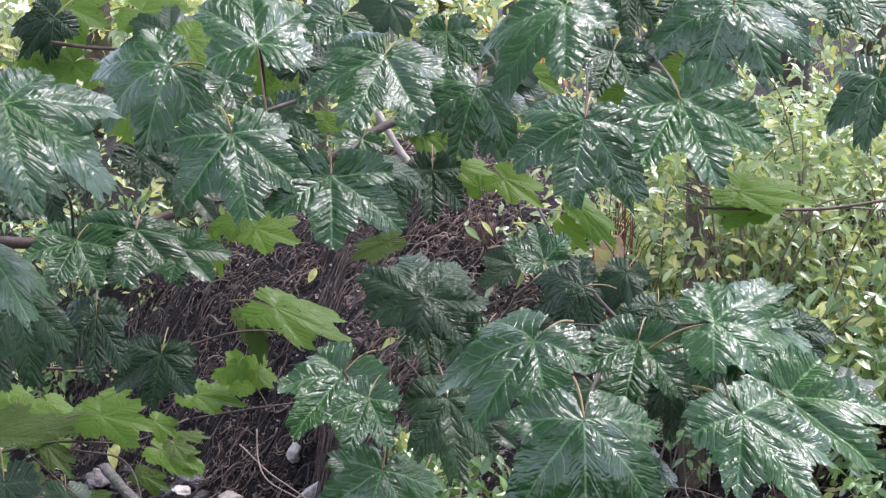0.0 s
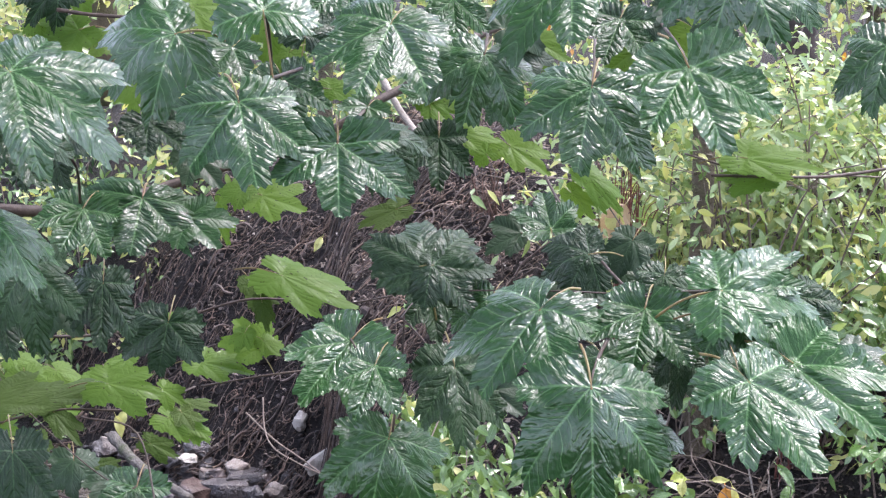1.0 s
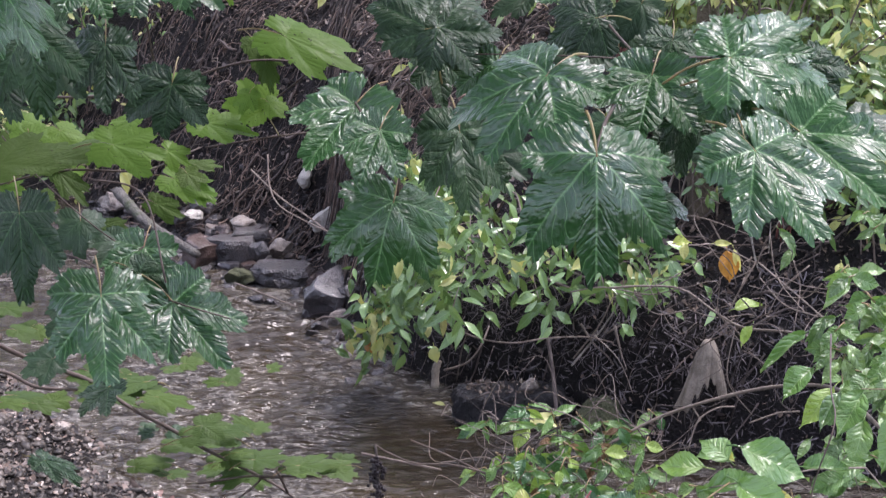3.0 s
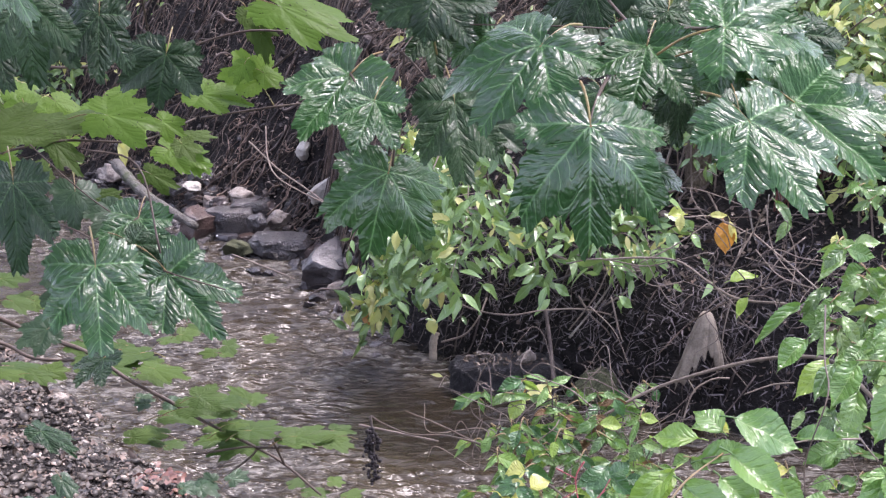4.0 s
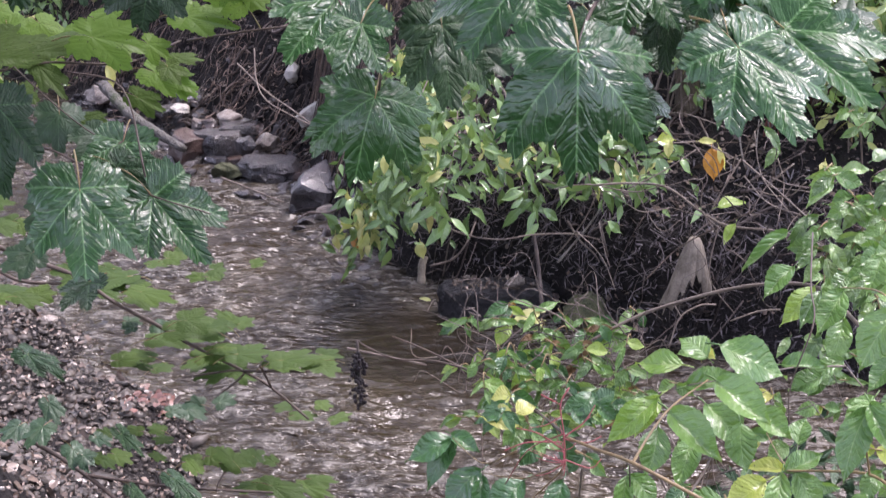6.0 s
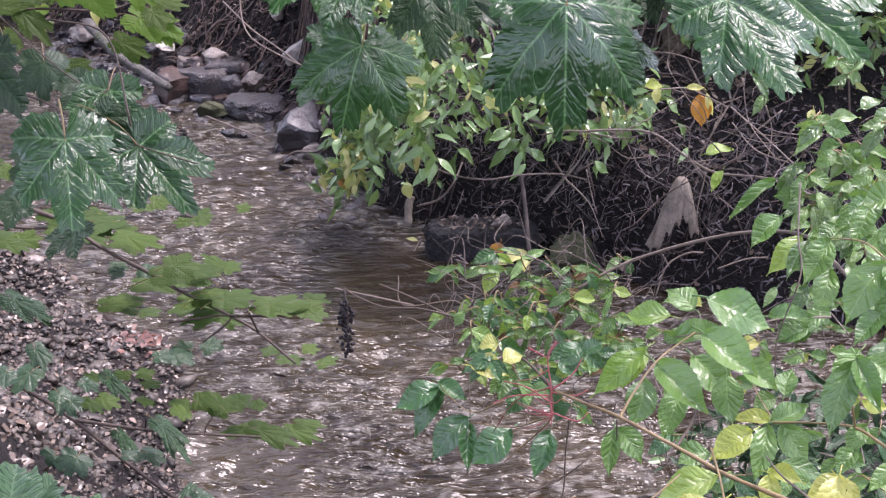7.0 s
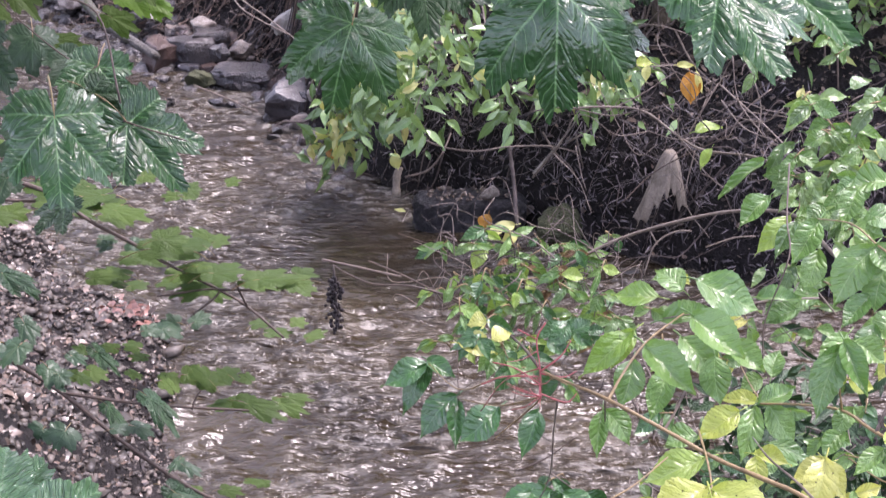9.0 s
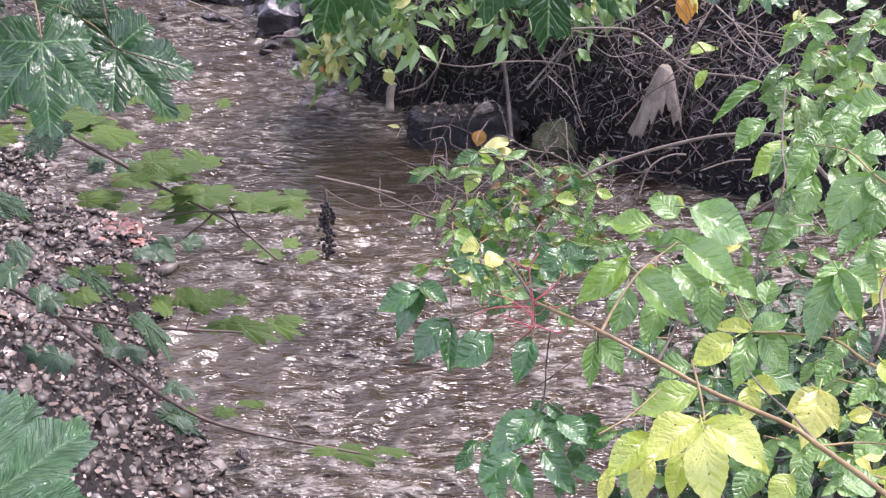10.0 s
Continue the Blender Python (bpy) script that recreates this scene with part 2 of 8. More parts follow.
M_LITTER = plain_material("leaf_litter", (0.02, 0.015, 0.012), (0.17, 0.12, 0.09), 5, 0.5, 0.3, 0.004, vary=0.85, coat=0.3)
M_MOSS = plain_material("moss", (0.035, 0.042, 0.02), (0.11, 0.115, 0.06), 14, 0.85, 0.8, 0.02)
M_BLOCK = plain_material("dark_wet_block", (0.008, 0.008, 0.011), (0.075, 0.07, 0.076), 22, 0.5, 1.0, 0.03, coat=0.15)
M_CLOTH = plain_material("sodden_cloth", (0.12, 0.095, 0.07), (0.36, 0.3, 0.235), 14, 0.7, 0.5, 0.01)
M_BIRCH = plain_material("pale_bark", (0.13, 0.11, 0.09), (0.38, 0.34, 0.29), 9, 0.7, 0.6, 0.015)
M_LOG = plain_material("weathered_log", (0.055, 0.05, 0.045), (0.2, 0.185, 0.165), 13, 0.75, 1.0, 0.03, third=(0.07, 0.085, 0.04))
M_STUMP = plain_material("fibrous_dead_wood", (0.06, 0.036, 0.028), (0.24, 0.14, 0.105), 12, 0.75, 0.9, 0.03)
M_LITTER_PALE = plain_material("pale_litter", (0.1, 0.075, 0.058), (0.33, 0.27, 0.215), 9, 0.5, 0.3, 0.004)
M_LITTER_RED = plain_material("reddish_litter", (0.08, 0.03, 0.02), (0.24, 0.11, 0.08), 9, 0.5, 0.3, 0.004, vary=0.4, coat=0.3)
M_BERRY = plain_material("dark_berry", (0.008, 0.006, 0.008), (0.02, 0.012, 0.014), 60, 0.5, 0.1, 0.001, coat=0.15, spec=0.3)


def water_material():
    m, nt, p, out = material("brown_stream_water")

    def ridges(scale, stretch, sharp, detail=2):
        r = world_noise(nt, scale, detail, 0.55, stretch)
        return math_node(nt, "SUBTRACT", 1.0, math_node(nt, "MULTIPLY", math_node(nt, "ABSOLUTE", math_node(nt, "SUBTRACT", r, 0.5)), sharp), True)

    big = world_noise(nt, 1.1, 4, 0.6, (1.2, 0.8, 1))
    lively = math_node(nt, "MULTIPLY", math_node(nt, "SUBTRACT", world_noise(nt, 0.9, 3, 0.55, (1.4, 0.8, 1)), 0.38), 5.0, True)
    here = nt.nodes.new("ShaderNodeNewGeometry")
    lee = nt.nodes.new("ShaderNodeVectorMath")
    lee.operation = "DISTANCE"
    nt.links.new(here.outputs["Position"], lee.inputs[0])
    lee.inputs[1].default_value = (-0.12, 8.35, 0.0)
    still = math_node(nt, "MULTIPLY", math_node(nt, "SUBTRACT", lee.outputs["Value"], 0.25), 1.7, True)
    lively = math_node(nt, "MULTIPLY", lively, still)
    f = math_node(nt, "MULTIPLY", math_node(nt, "SUBTRACT", big, 0.38), 3.4, True)
    col = mix(nt, f, (0.019, 0.013, 0.007), (0.047, 0.036, 0.022))
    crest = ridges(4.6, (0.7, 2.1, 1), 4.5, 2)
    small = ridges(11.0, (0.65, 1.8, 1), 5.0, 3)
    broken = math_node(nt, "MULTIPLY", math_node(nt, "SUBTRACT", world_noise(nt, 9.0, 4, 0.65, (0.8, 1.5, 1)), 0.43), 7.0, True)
    # Pale crest streaks: white-water foam, with sky glints painted in the same colour.
    foam_glint = math_node(nt, "ADD", math_node(nt, "POWER", crest, 5.0), math_node(nt, "MULTIPLY", math_node(nt, "POWER", small, 4.0), 0.6), True)
    foam_glint = math_node(nt, "MULTIPLY", math_node(nt, "MULTIPLY", foam_glint, broken), math_node(nt, "ADD", 0.15, lively, True))
    col = mix(nt, math_node(nt, "MULTIPLY", foam_glint, 0.32), col, (0.4, 0.38, 0.34))
    nt.links.new(col, p.inputs["Base Color"])
    nt.links.new(math_node(nt, "ADD", 0.08, math_node(nt, "MULTIPLY", foam_glint, 0.35)), p.inputs["Roughness"])
    p.inputs["IOR"].default_value = 1.5
    p.inputs["Specular IOR Level"].default_value = 0.42
    swell = world_noise(nt, 3.4, 3, 0.5, (1.0, 2.4, 1))
    h = math_node(nt, "ADD", math_node(nt, "MULTIPLY", crest, 0.75), math_node(nt, "MULTIPLY", small, 0.42))
    h = math_node(nt, "MULTIPLY", h, math_node(nt, "ADD", 0.35, lively, True))
    h = math_node(nt, "ADD", h, math_node(nt, "MULTIPLY", swell, 0.7))
    h = math_node(nt, "MULTIPLY", h, math_node(nt, "ADD", 0.25, still, True))
    bump(nt, p, h, 1.0, 0.034)
    return m


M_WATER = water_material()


# ---- mesh helpers ----
def mesh_from(name, verts, faces, mats, smooth=True, uvs=None):
    me = bpy.data.meshes.new(name)
    me.from_pydata([tuple(map(float, v)) for v in verts], [], faces)
    for m in mats if isinstance(mats, (list, tuple)) else [mats]:
        me.materials.append(m)
    if smooth:
        me.polygons.foreach_set("use_smooth", [True] * len(me.polygons))
    if uvs is not None:
        layer = me.uv_layers.new(name="UVMap")
        idx = np.zeros(len(me.loops), int)
        me.loops.foreach_get("vertex_index", idx)
        layer.data.foreach_set("uv", np.asarray(uvs, float)[idx].ravel())
    me.update()
    return me


def child(name, me, parent, m=None, label=""):
    ob = new(name, me)
    ob.parent = parent
    if m is not None:
        ob.matrix_basis = m
    if label:
        ob["label"] = label
    return ob


def part(name, bm, mat, parent, label=""):
    """One bmesh as one mesh object under a thing or a part."""
    me = bpy.data.meshes.new(name)
    bm.to_mesh(me)
    bm.free()
    me.materials.append(mat)
    return child(name, me, parent, label=label)


def curve_points(points, steps=6):
    """Catmull-Rom through the points."""
    p = np.array(points, float)
    if len(p) == 2:
        return np.linspace(p[0], p[1], steps + 1)
    e = np.vstack([2 * p[0] - p[1], p, 2 * p[-1] - p[-2]])
    out = []
    for i in range(len(p) - 1):
        a, b, c, d = e[i:i + 4]
        for k in range(steps):
            t = k / steps
            out.append(0.5 * (2 * b + (c - a) * t + (2 * a - 5 * b + 4 * c - d) * t * t + (3 * b - a - 3 * c + d) * t ** 3))
    out.append(p[-1])
    return np.array(out)


def tube_arrays(pts, r0, r1, sides=6, rough=0.12, seed=0):
    """Vertices and faces of a tapered, slightly knotty tube."""
    rng = np.random.default_rng(seed)
    pts = np.asarray(pts, float)
    n = len(pts)
    tan = np.gradient(pts, axis=0)
    tan /= np.linalg.norm(tan, axis=1)[:, None] + 1e-9
    ref = np.array([0.31, 0.2, 0.93])
    verts, faces = [], []
    for i in range(n):
        a = np.cross(tan[i], ref)
        a /= np.linalg.norm(a) + 1e-9
        b = np.cross(tan[i], a)
        r = (r0 + (r1 - r0) * i / (n - 1)) * (1 + rough * rng.uniform(-1, 1))
        for k in range(sides):
            t = 2 * math.pi * k / sides
            verts.append(pts[i] + r * (a * math.cos(t) + b * math.sin(t)))
    for i in range(n - 1):
        for k in range(sides):
            j = (k + 1) % sides
            faces.append((i * sides + k, i * sides + j, (i + 1) * sides + j, (i + 1) * sides + k))
    faces.append(tuple(range(sides))[::-1])
    faces.append(tuple(range((n - 1) * sides, n * sides)))
    return verts, faces


def stem(name, parent, points, r0, r1, mat, label="", sides=7, seed=1):
    v, f = tube_arrays(curve_points(points), r0, r1, sides, 0.12, seed)
    return child(name, mesh_from(name, v, f, mat), parent, label=label)


def joined(name, pieces, mats, parent=None, smooth=True, uvs=None):
    """Many (vertices, faces) as one mesh object."""
    verts, faces, n = [], [], 0
    for v, f in pieces:
        verts.extend(v)
        faces.extend([tuple(i + n for i in q) for q in f])
        n += len(v)
    me = mesh_from(name, verts, faces, mats, smooth, uvs)
    return child(name, me, parent)


# ---- leaves ----
def maple_leaf_mesh(name, mat, seed, droop=0.2, cup=0.1, wave=0.05):
    """Five broad, coarsely toothed lobes round the stalk's end, folded along the main veins. Tip at y = 1; nominal width 1.3."""
    rng = np.random.default_rng(seed)
    lobes = [(0, 1.0, 33), (47, 0.95, 32), (-47, 0.95, 32), (97, 0.66, 36), (-97, 0.66, 36)]
    lobes = [(radians(a + rng.uniform(-4, 4)), l * rng.uniform(0.9, 1.06), radians(w)) for a, l, w in lobes]
    mids = np.array([q[0] for q in lobes])
    sag, keel = rng.uniform(0.3, 1.8, 5), rng.uniform(0.4, 1.7, 5)
    o = Vector((seed * 3.1, seed * 1.7, 0.5))
    na, nr = 150, 9
    verts, uvs = [(0, 0, 0)], [(0, 0)]
    twist, roll = rng.uniform(-0.16, 0.16), rng.uniform(-0.14, 0.14)
    jag = rng.uniform(0.7, 1.3, na)
    for i in range(na):
        th = -radians(166) + radians(332) * i / (na - 1)
        r = 0.56 if abs(th) < radians(110) else 0.56 - 0.26 * (abs(th) - radians(110)) / radians(56)
        for a, l, w in lobes:
            d = abs(th - a) / w
            if d < 1:
                r = max(r, 0.5 + (l - 0.5) * (1 - d ** 1.25) * (1 + 0.35 * d * (1 - d)))
        r *= 1.05 - 0.15 * ((i % 7) / 7.0) * jag[i // 7] - 0.03 * (i % 2)
        k0 = int(np.argmin(abs(th - mids)))
        share = np.exp(-((th - mids) / radians(17)) ** 2) + 1e-6
        share /= share.sum()
        fall, fold = float(share @ sag), float(share @ keel)
        d = th - mids[k0]
        for k in range(1, nr + 1):
            q = r * k / nr
            x, y = q * math.sin(th), q * math.cos(th)
            off, along = abs(q * math.sin(d)), q * math.cos(d)
            z = -droop * fall * q * q + fold * cup * (off - 1.3 * off * off) + wave * noise.fractal(Vector((x, y, 0)) * 2.4 + o, 1.0, 2.0, 3)
            z += 0.03 * math.sin(5 * th + seed) * q * q + twist * x * y + roll * x * abs(x)
            verts.append((x, y, z))
            uvs.append((off, along))
    faces = []
    for i in range(na - 1):
        a, b = 1 + i * nr, 1 + (i + 1) * nr
        faces.append((0, b, a))
        for k in range(nr - 1):
            faces.append((a + k, b + k, b + k + 1, a + k + 1))
    n = len(verts)
    pts = curve_points([(0, 0.02, -0.004), (0.01, -0.2, -0.02), (0.03, -0.42, -0.12), (0.05, -0.62, -0.3)], 3)
    v, f = tube_arrays(pts, 0.011, 0.014, 5, 0.05, seed)
    verts.extend(v)
    uvs.extend([(0.5, 0)] * len(v))
    me = mesh_from(name, verts, faces + [tuple(j + n for j in q) for q in f], [mat, M_PETIOLE], True, uvs)
    for q in me.polygons[len(faces):]:
        q.material_index = 1
    return me


def oval_leaf_mesh(name, mat, seed, width=0.5, droop=0.25, fold=0.12, na=22, nx=3, stalk=True):
    """A pointed, toothed oval blade folded along its midrib. Tip at y = 1."""
    rng = np.random.default_rng(seed)
    verts, uvs, faces = [], [], []
    bend = rng.uniform(-0.07, 0.07)
    for i in range(na + 1):
        t = i / na
        w = width * 0.5 * (math.sin(math.pi * t ** 0.88) ** (0.78 + 0.75 * t * t) if 0 < t < 1 else 0.0)
        w *= 1.0 - 0.06 * (i % 2) if 0 < i < na else 1
        for k in range(-nx, nx + 1):
            s = k / nx
            x = w * s + bend * math.sin(math.pi * t)
            z = fold * abs(w * s) * 2 - droop * (t ** 1.6) + 0.06 * math.sin(6 * t + seed) * s * abs(s) + 0.02 * math.sin(11 * t + 2 * seed)
            verts.append((x, t, z))
            uvs.append((abs(w * s), t))
    m = 2 * nx + 1
    for i in range(na):
        for k in range(2 * nx):
            a = i * m + k
            faces.append((a, a + 1, a + m + 1, a + m))
    if stalk:
        n = len(verts)
        v, f = tube_arrays([(0, 0.05, 0), (0, -0.08, -0.01), (0.01, -0.2, -0.04)], 0.012, 0.014, 4, 0, seed)
        verts.extend(v)
        uvs.extend([(0.5, 0)] * len(v))
        faces.extend([tuple(j + n for j in q) for q in f])
    return mesh_from(name, verts, faces, mat, True, uvs)


MAPLE_MESH = {}
# The dull sets take the greens that have shade mixed in.
for _key, _mat, _soft in (("dark", M_MAPLE, 1.0), ("dull", M_MAPLE_SHADE, 1.0), ("lime", M_LIME, 0.4), ("olive", M_OLIVE, 0.3), ("pale", M_PALE, 1.0), ("dark_small", M_MAPLE_SMALL, 0.7), ("dull_small", M_SHADE_SMALL, 0.6)):
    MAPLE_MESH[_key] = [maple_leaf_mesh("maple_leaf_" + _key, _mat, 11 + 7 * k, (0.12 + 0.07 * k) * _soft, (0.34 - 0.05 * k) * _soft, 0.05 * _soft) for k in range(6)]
OVAL_MESH = {}
for _key, _mat, _w in (("elder", M_ELDER, 0.56), ("elder_dark", M_ELDER_DARK, 0.52), ("yellow", M_ELDER_YELLOW, 0.58), ("bush", M_BUSH, 0.36), ("broad", M_BUSH, 0.5), ("thicket", M_THICKET, 0.34), ("slim", M_ELDER, 0.26), ("autumn", M_BUSH_YELLOW, 0.38), ("orange", M_ORANGE, 0.62), ("dry", M_DRY, 0.42), ("lime", M_ELDER_LIME, 0.52), ("peach", M_PEACH, 0.6)):
    OVAL_MESH[_key] = [oval_leaf_mesh("leaf_" + _key, _mat, 5 + 3 * k, _w + 0.03 * k, 0.08 + 0.1 * k, 0.42 - 0.1 * k) for k in range(4)]
_turn = [0]


def leaf(parent, kind, x, y, z, rx, ry, rz, length, width):
    """One maple leaf: the stalk's end, its turn, the length of the middle lobe and the full width."""
    _turn[0] += 1
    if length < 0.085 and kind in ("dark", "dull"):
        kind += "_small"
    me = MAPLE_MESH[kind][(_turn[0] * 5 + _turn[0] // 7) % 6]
    m = pose(x, y, z, rx, ry, rz) @ Matrix.Diagonal((width / 1.4, length * 0.94, (length + width) * 0.42, 1))
    return child("leaf", me, parent, m)


def leaflet(parent, kind, x, y, z, rx, ry, rz, length, width):
    _turn[0] += 1
    me = OVAL_MESH[kind][(_turn[0] + _turn[0] // 4) % 4]
    m = pose(x, y, z, rx, ry, rz) @ Matrix.Diagonal((width / 0.56, length, length, 1))
    return child("leaf", me, parent, m)


# ---- the land: near bank, stream, far bank ----
FAR_X = [-60, -6, -3.5, -1.9, -0.9, -0.67, -0.1, 0.5, 1.2, 2.5, 6, 60]
FAR_Y = [60, 16.4, 13.7, 11.9, 11.05, 10.15, 9.2, 8.8, 8.2, 7.6, 6.5, -10]
NEAR_X = [-60, -6, -3.2, -2.2, -1.3, -1.05, -0.72, -0.45, 0.0, 0.35, 0.75, 1.1, 1.6, 3, 60]
NEAR_Y = [54, 12.8, 10.2, 8.7, 7.6, 6.8, 5.5, 4.8, 4.4, 4.4, 4.9, 5.7, 6.5, 6.6, -16]


def far_shore(x):
    return np.interp(x, FAR_X, FAR_Y)


def near_shore(x):
    return np.interp(x, NEAR_X, NEAR_Y)


def land_height(x, y, rough=True):
    """The ground's height over the stream's surface."""
    x, y = np.asarray(x, float), np.asarray(y, float)
    df, dn = y - far_shore(x), near_shore(x) - y
    steep = np.interp(df, [-0.3, -0.02, 0.22, 0.5, 1.2, 3.2, 5, 14, 300], [-0.2, -0.12, 0.62, 0.8, 1.3, 2.45, 2.7, 3.0, 9])
    gentle = np.interp(df, [-0.4, 0.0, 0.3, 0.55, 1.4, 2.3, 3.6, 14, 300], [-0.2, -0.03, 0.13, 0.42, 1.55, 2.15, 2.4, 2.8, 9])
    k = np.clip((x + 0.75) / 0.5, 0, 1)
    far = gentle * (1 - k) + steep * k
    near = np.interp(dn, [-0.6, 0.0, 0.5, 1.6, 2.6, 4.0, 5.0, 300], [-0.2, -0.02, 0.07, 0.28, 0.9, 1.9, 2.0, 6])
    near = np.where(near > 0, near * np.clip(1.0 - (x - 0.2) * 0.6, 0.55, 1.0), near)
    h = np.where(df > -0.4, far, np.where(dn > -0.6, near, -0.2))
    if rough:
        n = np.array([noise.fractal(Vector((a * 1.7, b * 1.7, 0.3)), 1.0, 2.0, 4) for a, b in zip(x.ravel(), y.ravel())]).reshape(x.shape)
        amp = np.clip(np.maximum(df, dn) * 0.3 + 0.04, 0.03, 0.11)
        h = h + n * amp
    return h


def spread(lo, hi, fine, reach):
    """Coordinates that are close between lo and hi, and widen towards the horizon."""
    mid = np.arange(lo, hi + fine / 2, fine)
    tail = np.cumsum(fine * 1.35 ** np.arange(1, 40))
    tail = tail[tail < reach]
    return np.concatenate([lo - tail[::-1], mid, hi + tail])


def sheet(name, xs, ys, zs, mat):
    nx, ny = len(xs), len(ys)
    verts = [(xs[i], ys[j], zs[j, i]) for j in range(ny) for i in range(nx)]
    faces = [(j * nx + i, j * nx + i + 1, (j + 1) * nx + i + 1, (j + 1) * nx + i) for j in range(ny - 1) for i in range(nx - 1)]
    return new(name, mesh_from(name, verts, faces, mat))


_xs, _ys = spread(-4.2, 3.6, 0.07, 900), spread(3.2, 14.6, 0.07, 900)
_gx, _gy = np.meshgrid(_xs, _ys)
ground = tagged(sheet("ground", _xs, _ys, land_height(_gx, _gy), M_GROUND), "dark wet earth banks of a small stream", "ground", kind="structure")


def build_water():
    """The stream's surface: ripples that run across the current and pile up on one another, quiet in the lee of the bank."""
    xs, ys = spread(-2.4, 1.5, 0.024, 40), spread(4.3, 11.4, 0.024, 60)
    xs, ys = xs[(xs > -30) & (xs < 12)], ys[(ys > -2) & (ys < 45)]
    gx, gy = np.meshgrid(xs, ys)
    z = np.zeros(gx.shape)
    for j, i in zip(*np.nonzero((gx > -2.5) & (gx < 1.6) & (gy > 4.2) & (gy < 11.5))):
        a, b = float(gx[j, i]), float(gy[j, i])
        flow, over = 0.32 * a - 0.95 * b, 0.95 * a + 0.32 * b
        bend = 0.3 * noise.noise(Vector((a * 2.1, b * 2.1, 4.0)))
        ripple = 1 - 2.2 * abs(noise.fractal(Vector((flow * 6.6 + bend * 3, over * 2.0, 0)), 1.0, 2.0, 2))
        chop = noise.fractal(Vector((flow * 13.0, over * 8.0, 7.0)), 1.0, 2.0, 2)
        calm = min(1.0, max(0.25, (math.hypot(a + 0.12, b - 8.35) - 0.2) * 1.6))
        z[j, i] = calm * (0.022 * ripple + 0.011 * chop)
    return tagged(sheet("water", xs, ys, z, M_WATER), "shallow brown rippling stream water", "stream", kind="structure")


water = build_water()


# ---- shrubs made of many leaves ----
def leaf_swarm(rng, points, normals, size, spread_tip=0.75, lx=0.17):
    """Small folded pointed leaves: vertices, faces and UVs as arrays."""
    n = len(points)
    prof = [(0.0, 0.03), (0.14, 0.6), (0.32, 1.0), (0.52, 0.9), (0.72, 0.55), (0.88, 0.2), (1.0, 0.0)]
    blade = np.array([(sx * lx * w, t, 0.22 * abs(sx * lx * w) - 0.22 * t * t) for t, w in prof for sx in (-1, 0, 1)])
    nb = len(blade)
    tri = [(3 * r + c, 3 * r + c + 1, 3 * r + c + 4, 3 * r + c + 3) for r in range(len(prof) - 1) for c in (0, 1)]
    uv1 = [(abs(p[0]), p[1]) for p in blade]
    down = np.array([0, 0, -1.0])
    verts = np.zeros((n, nb, 3))
    for i in range(n):
        nn = normals[i] + rng.normal(0, 0.65, 3)
        nn /= np.linalg.norm(nn)
        t = down * 0.45 + rng.normal(0, spread_tip, 3)
        t -= nn * (t @ nn)
        t /= np.linalg.norm(t) + 1e-9
        s = size * rng.uniform(0.45, 1.35)
        verts[i] = points[i] + s * (blade[:, :1] * np.cross(t, nn) + blade[:, 1:2] * t + blade[:, 2:] * nn)
    faces = [tuple(nb * i + k for k in q) for i in range(n) for q in tri]
    return verts.reshape(-1, 3), faces, uv1 * n


def shrub(name, seed, stems, n_leaves, size, mats, label, category, facing=(0, -0.75, 0.65), puff=0.22, single=0, kinds=("bush", "autumn"), share=0.2, twig=0.006, bark=None, group=""):
    """A shrub: bare stems through the given points, and leaves round them; the first ones are objects of their own."""
    rng = np.random.default_rng(seed)
    top = tagged(new(name), label, category, group=group)
    lines = []
    for k, pts in enumerate(stems):
        c = curve_points(pts, 8)
        lines.append(c)
        v, f = tube_arrays(c, twig * rng.uniform(0.8, 1.3), twig * 0.35, 5, 0.15, k)
        child("stem", mesh_from("stem", v, f, bark or M_TWIG), top)
    face = np.array(facing) / np.linalg.norm(facing)

    def spots(n):
        out = []
        for _ in range(n):
            c = lines[rng.integers(len(lines))]
            t = rng.uniform(0.12, 1.0) ** 0.7 * (len(c) - 1)
            i = min(int(t), len(c) - 2)
            p = c[i] + (c[i + 1] - c[i]) * (t - i)
            out.append(p + rng.normal(0, puff, 3) * (0.8, 0.8, 0.7))
        return np.array(out)

    for p in spots(single):
        nn = Vector(face + rng.normal(0, 0.5, 3)).normalized()
        t = Vector((rng.normal(0, 0.8), -0.2 + rng.normal(0, 0.3), -0.8 + rng.normal(0, 0.3)))
        t = (t - nn * t.dot(nn)).normalized()
        x = t.cross(nn)
        s = size * rng.uniform(0.65, 1.25)
        m = Matrix((x, t, nn)).transposed().to_4x4() @ Matrix.Diagonal((s, s, s, 1))
        kind = kinds[1] if rng.random() < share else kinds[0]
        child("leaf", OVAL_MESH[kind][rng.integers(4)], top, Matrix.Translation(p) @ m)
    rest = n_leaves - single
    for mat, part_n in zip(mats, (int(rest * (1 - share)), int(rest * share))):
        if part_n > 0:
            pts = spots(part_n)
            v, f, uv = leaf_swarm(rng, pts, np.repeat(face[None], part_n, 0), size)
            tagged(child("foliage", mesh_from("foliage", v, f, mat, True, uv), top), kind="stuff")
    return top


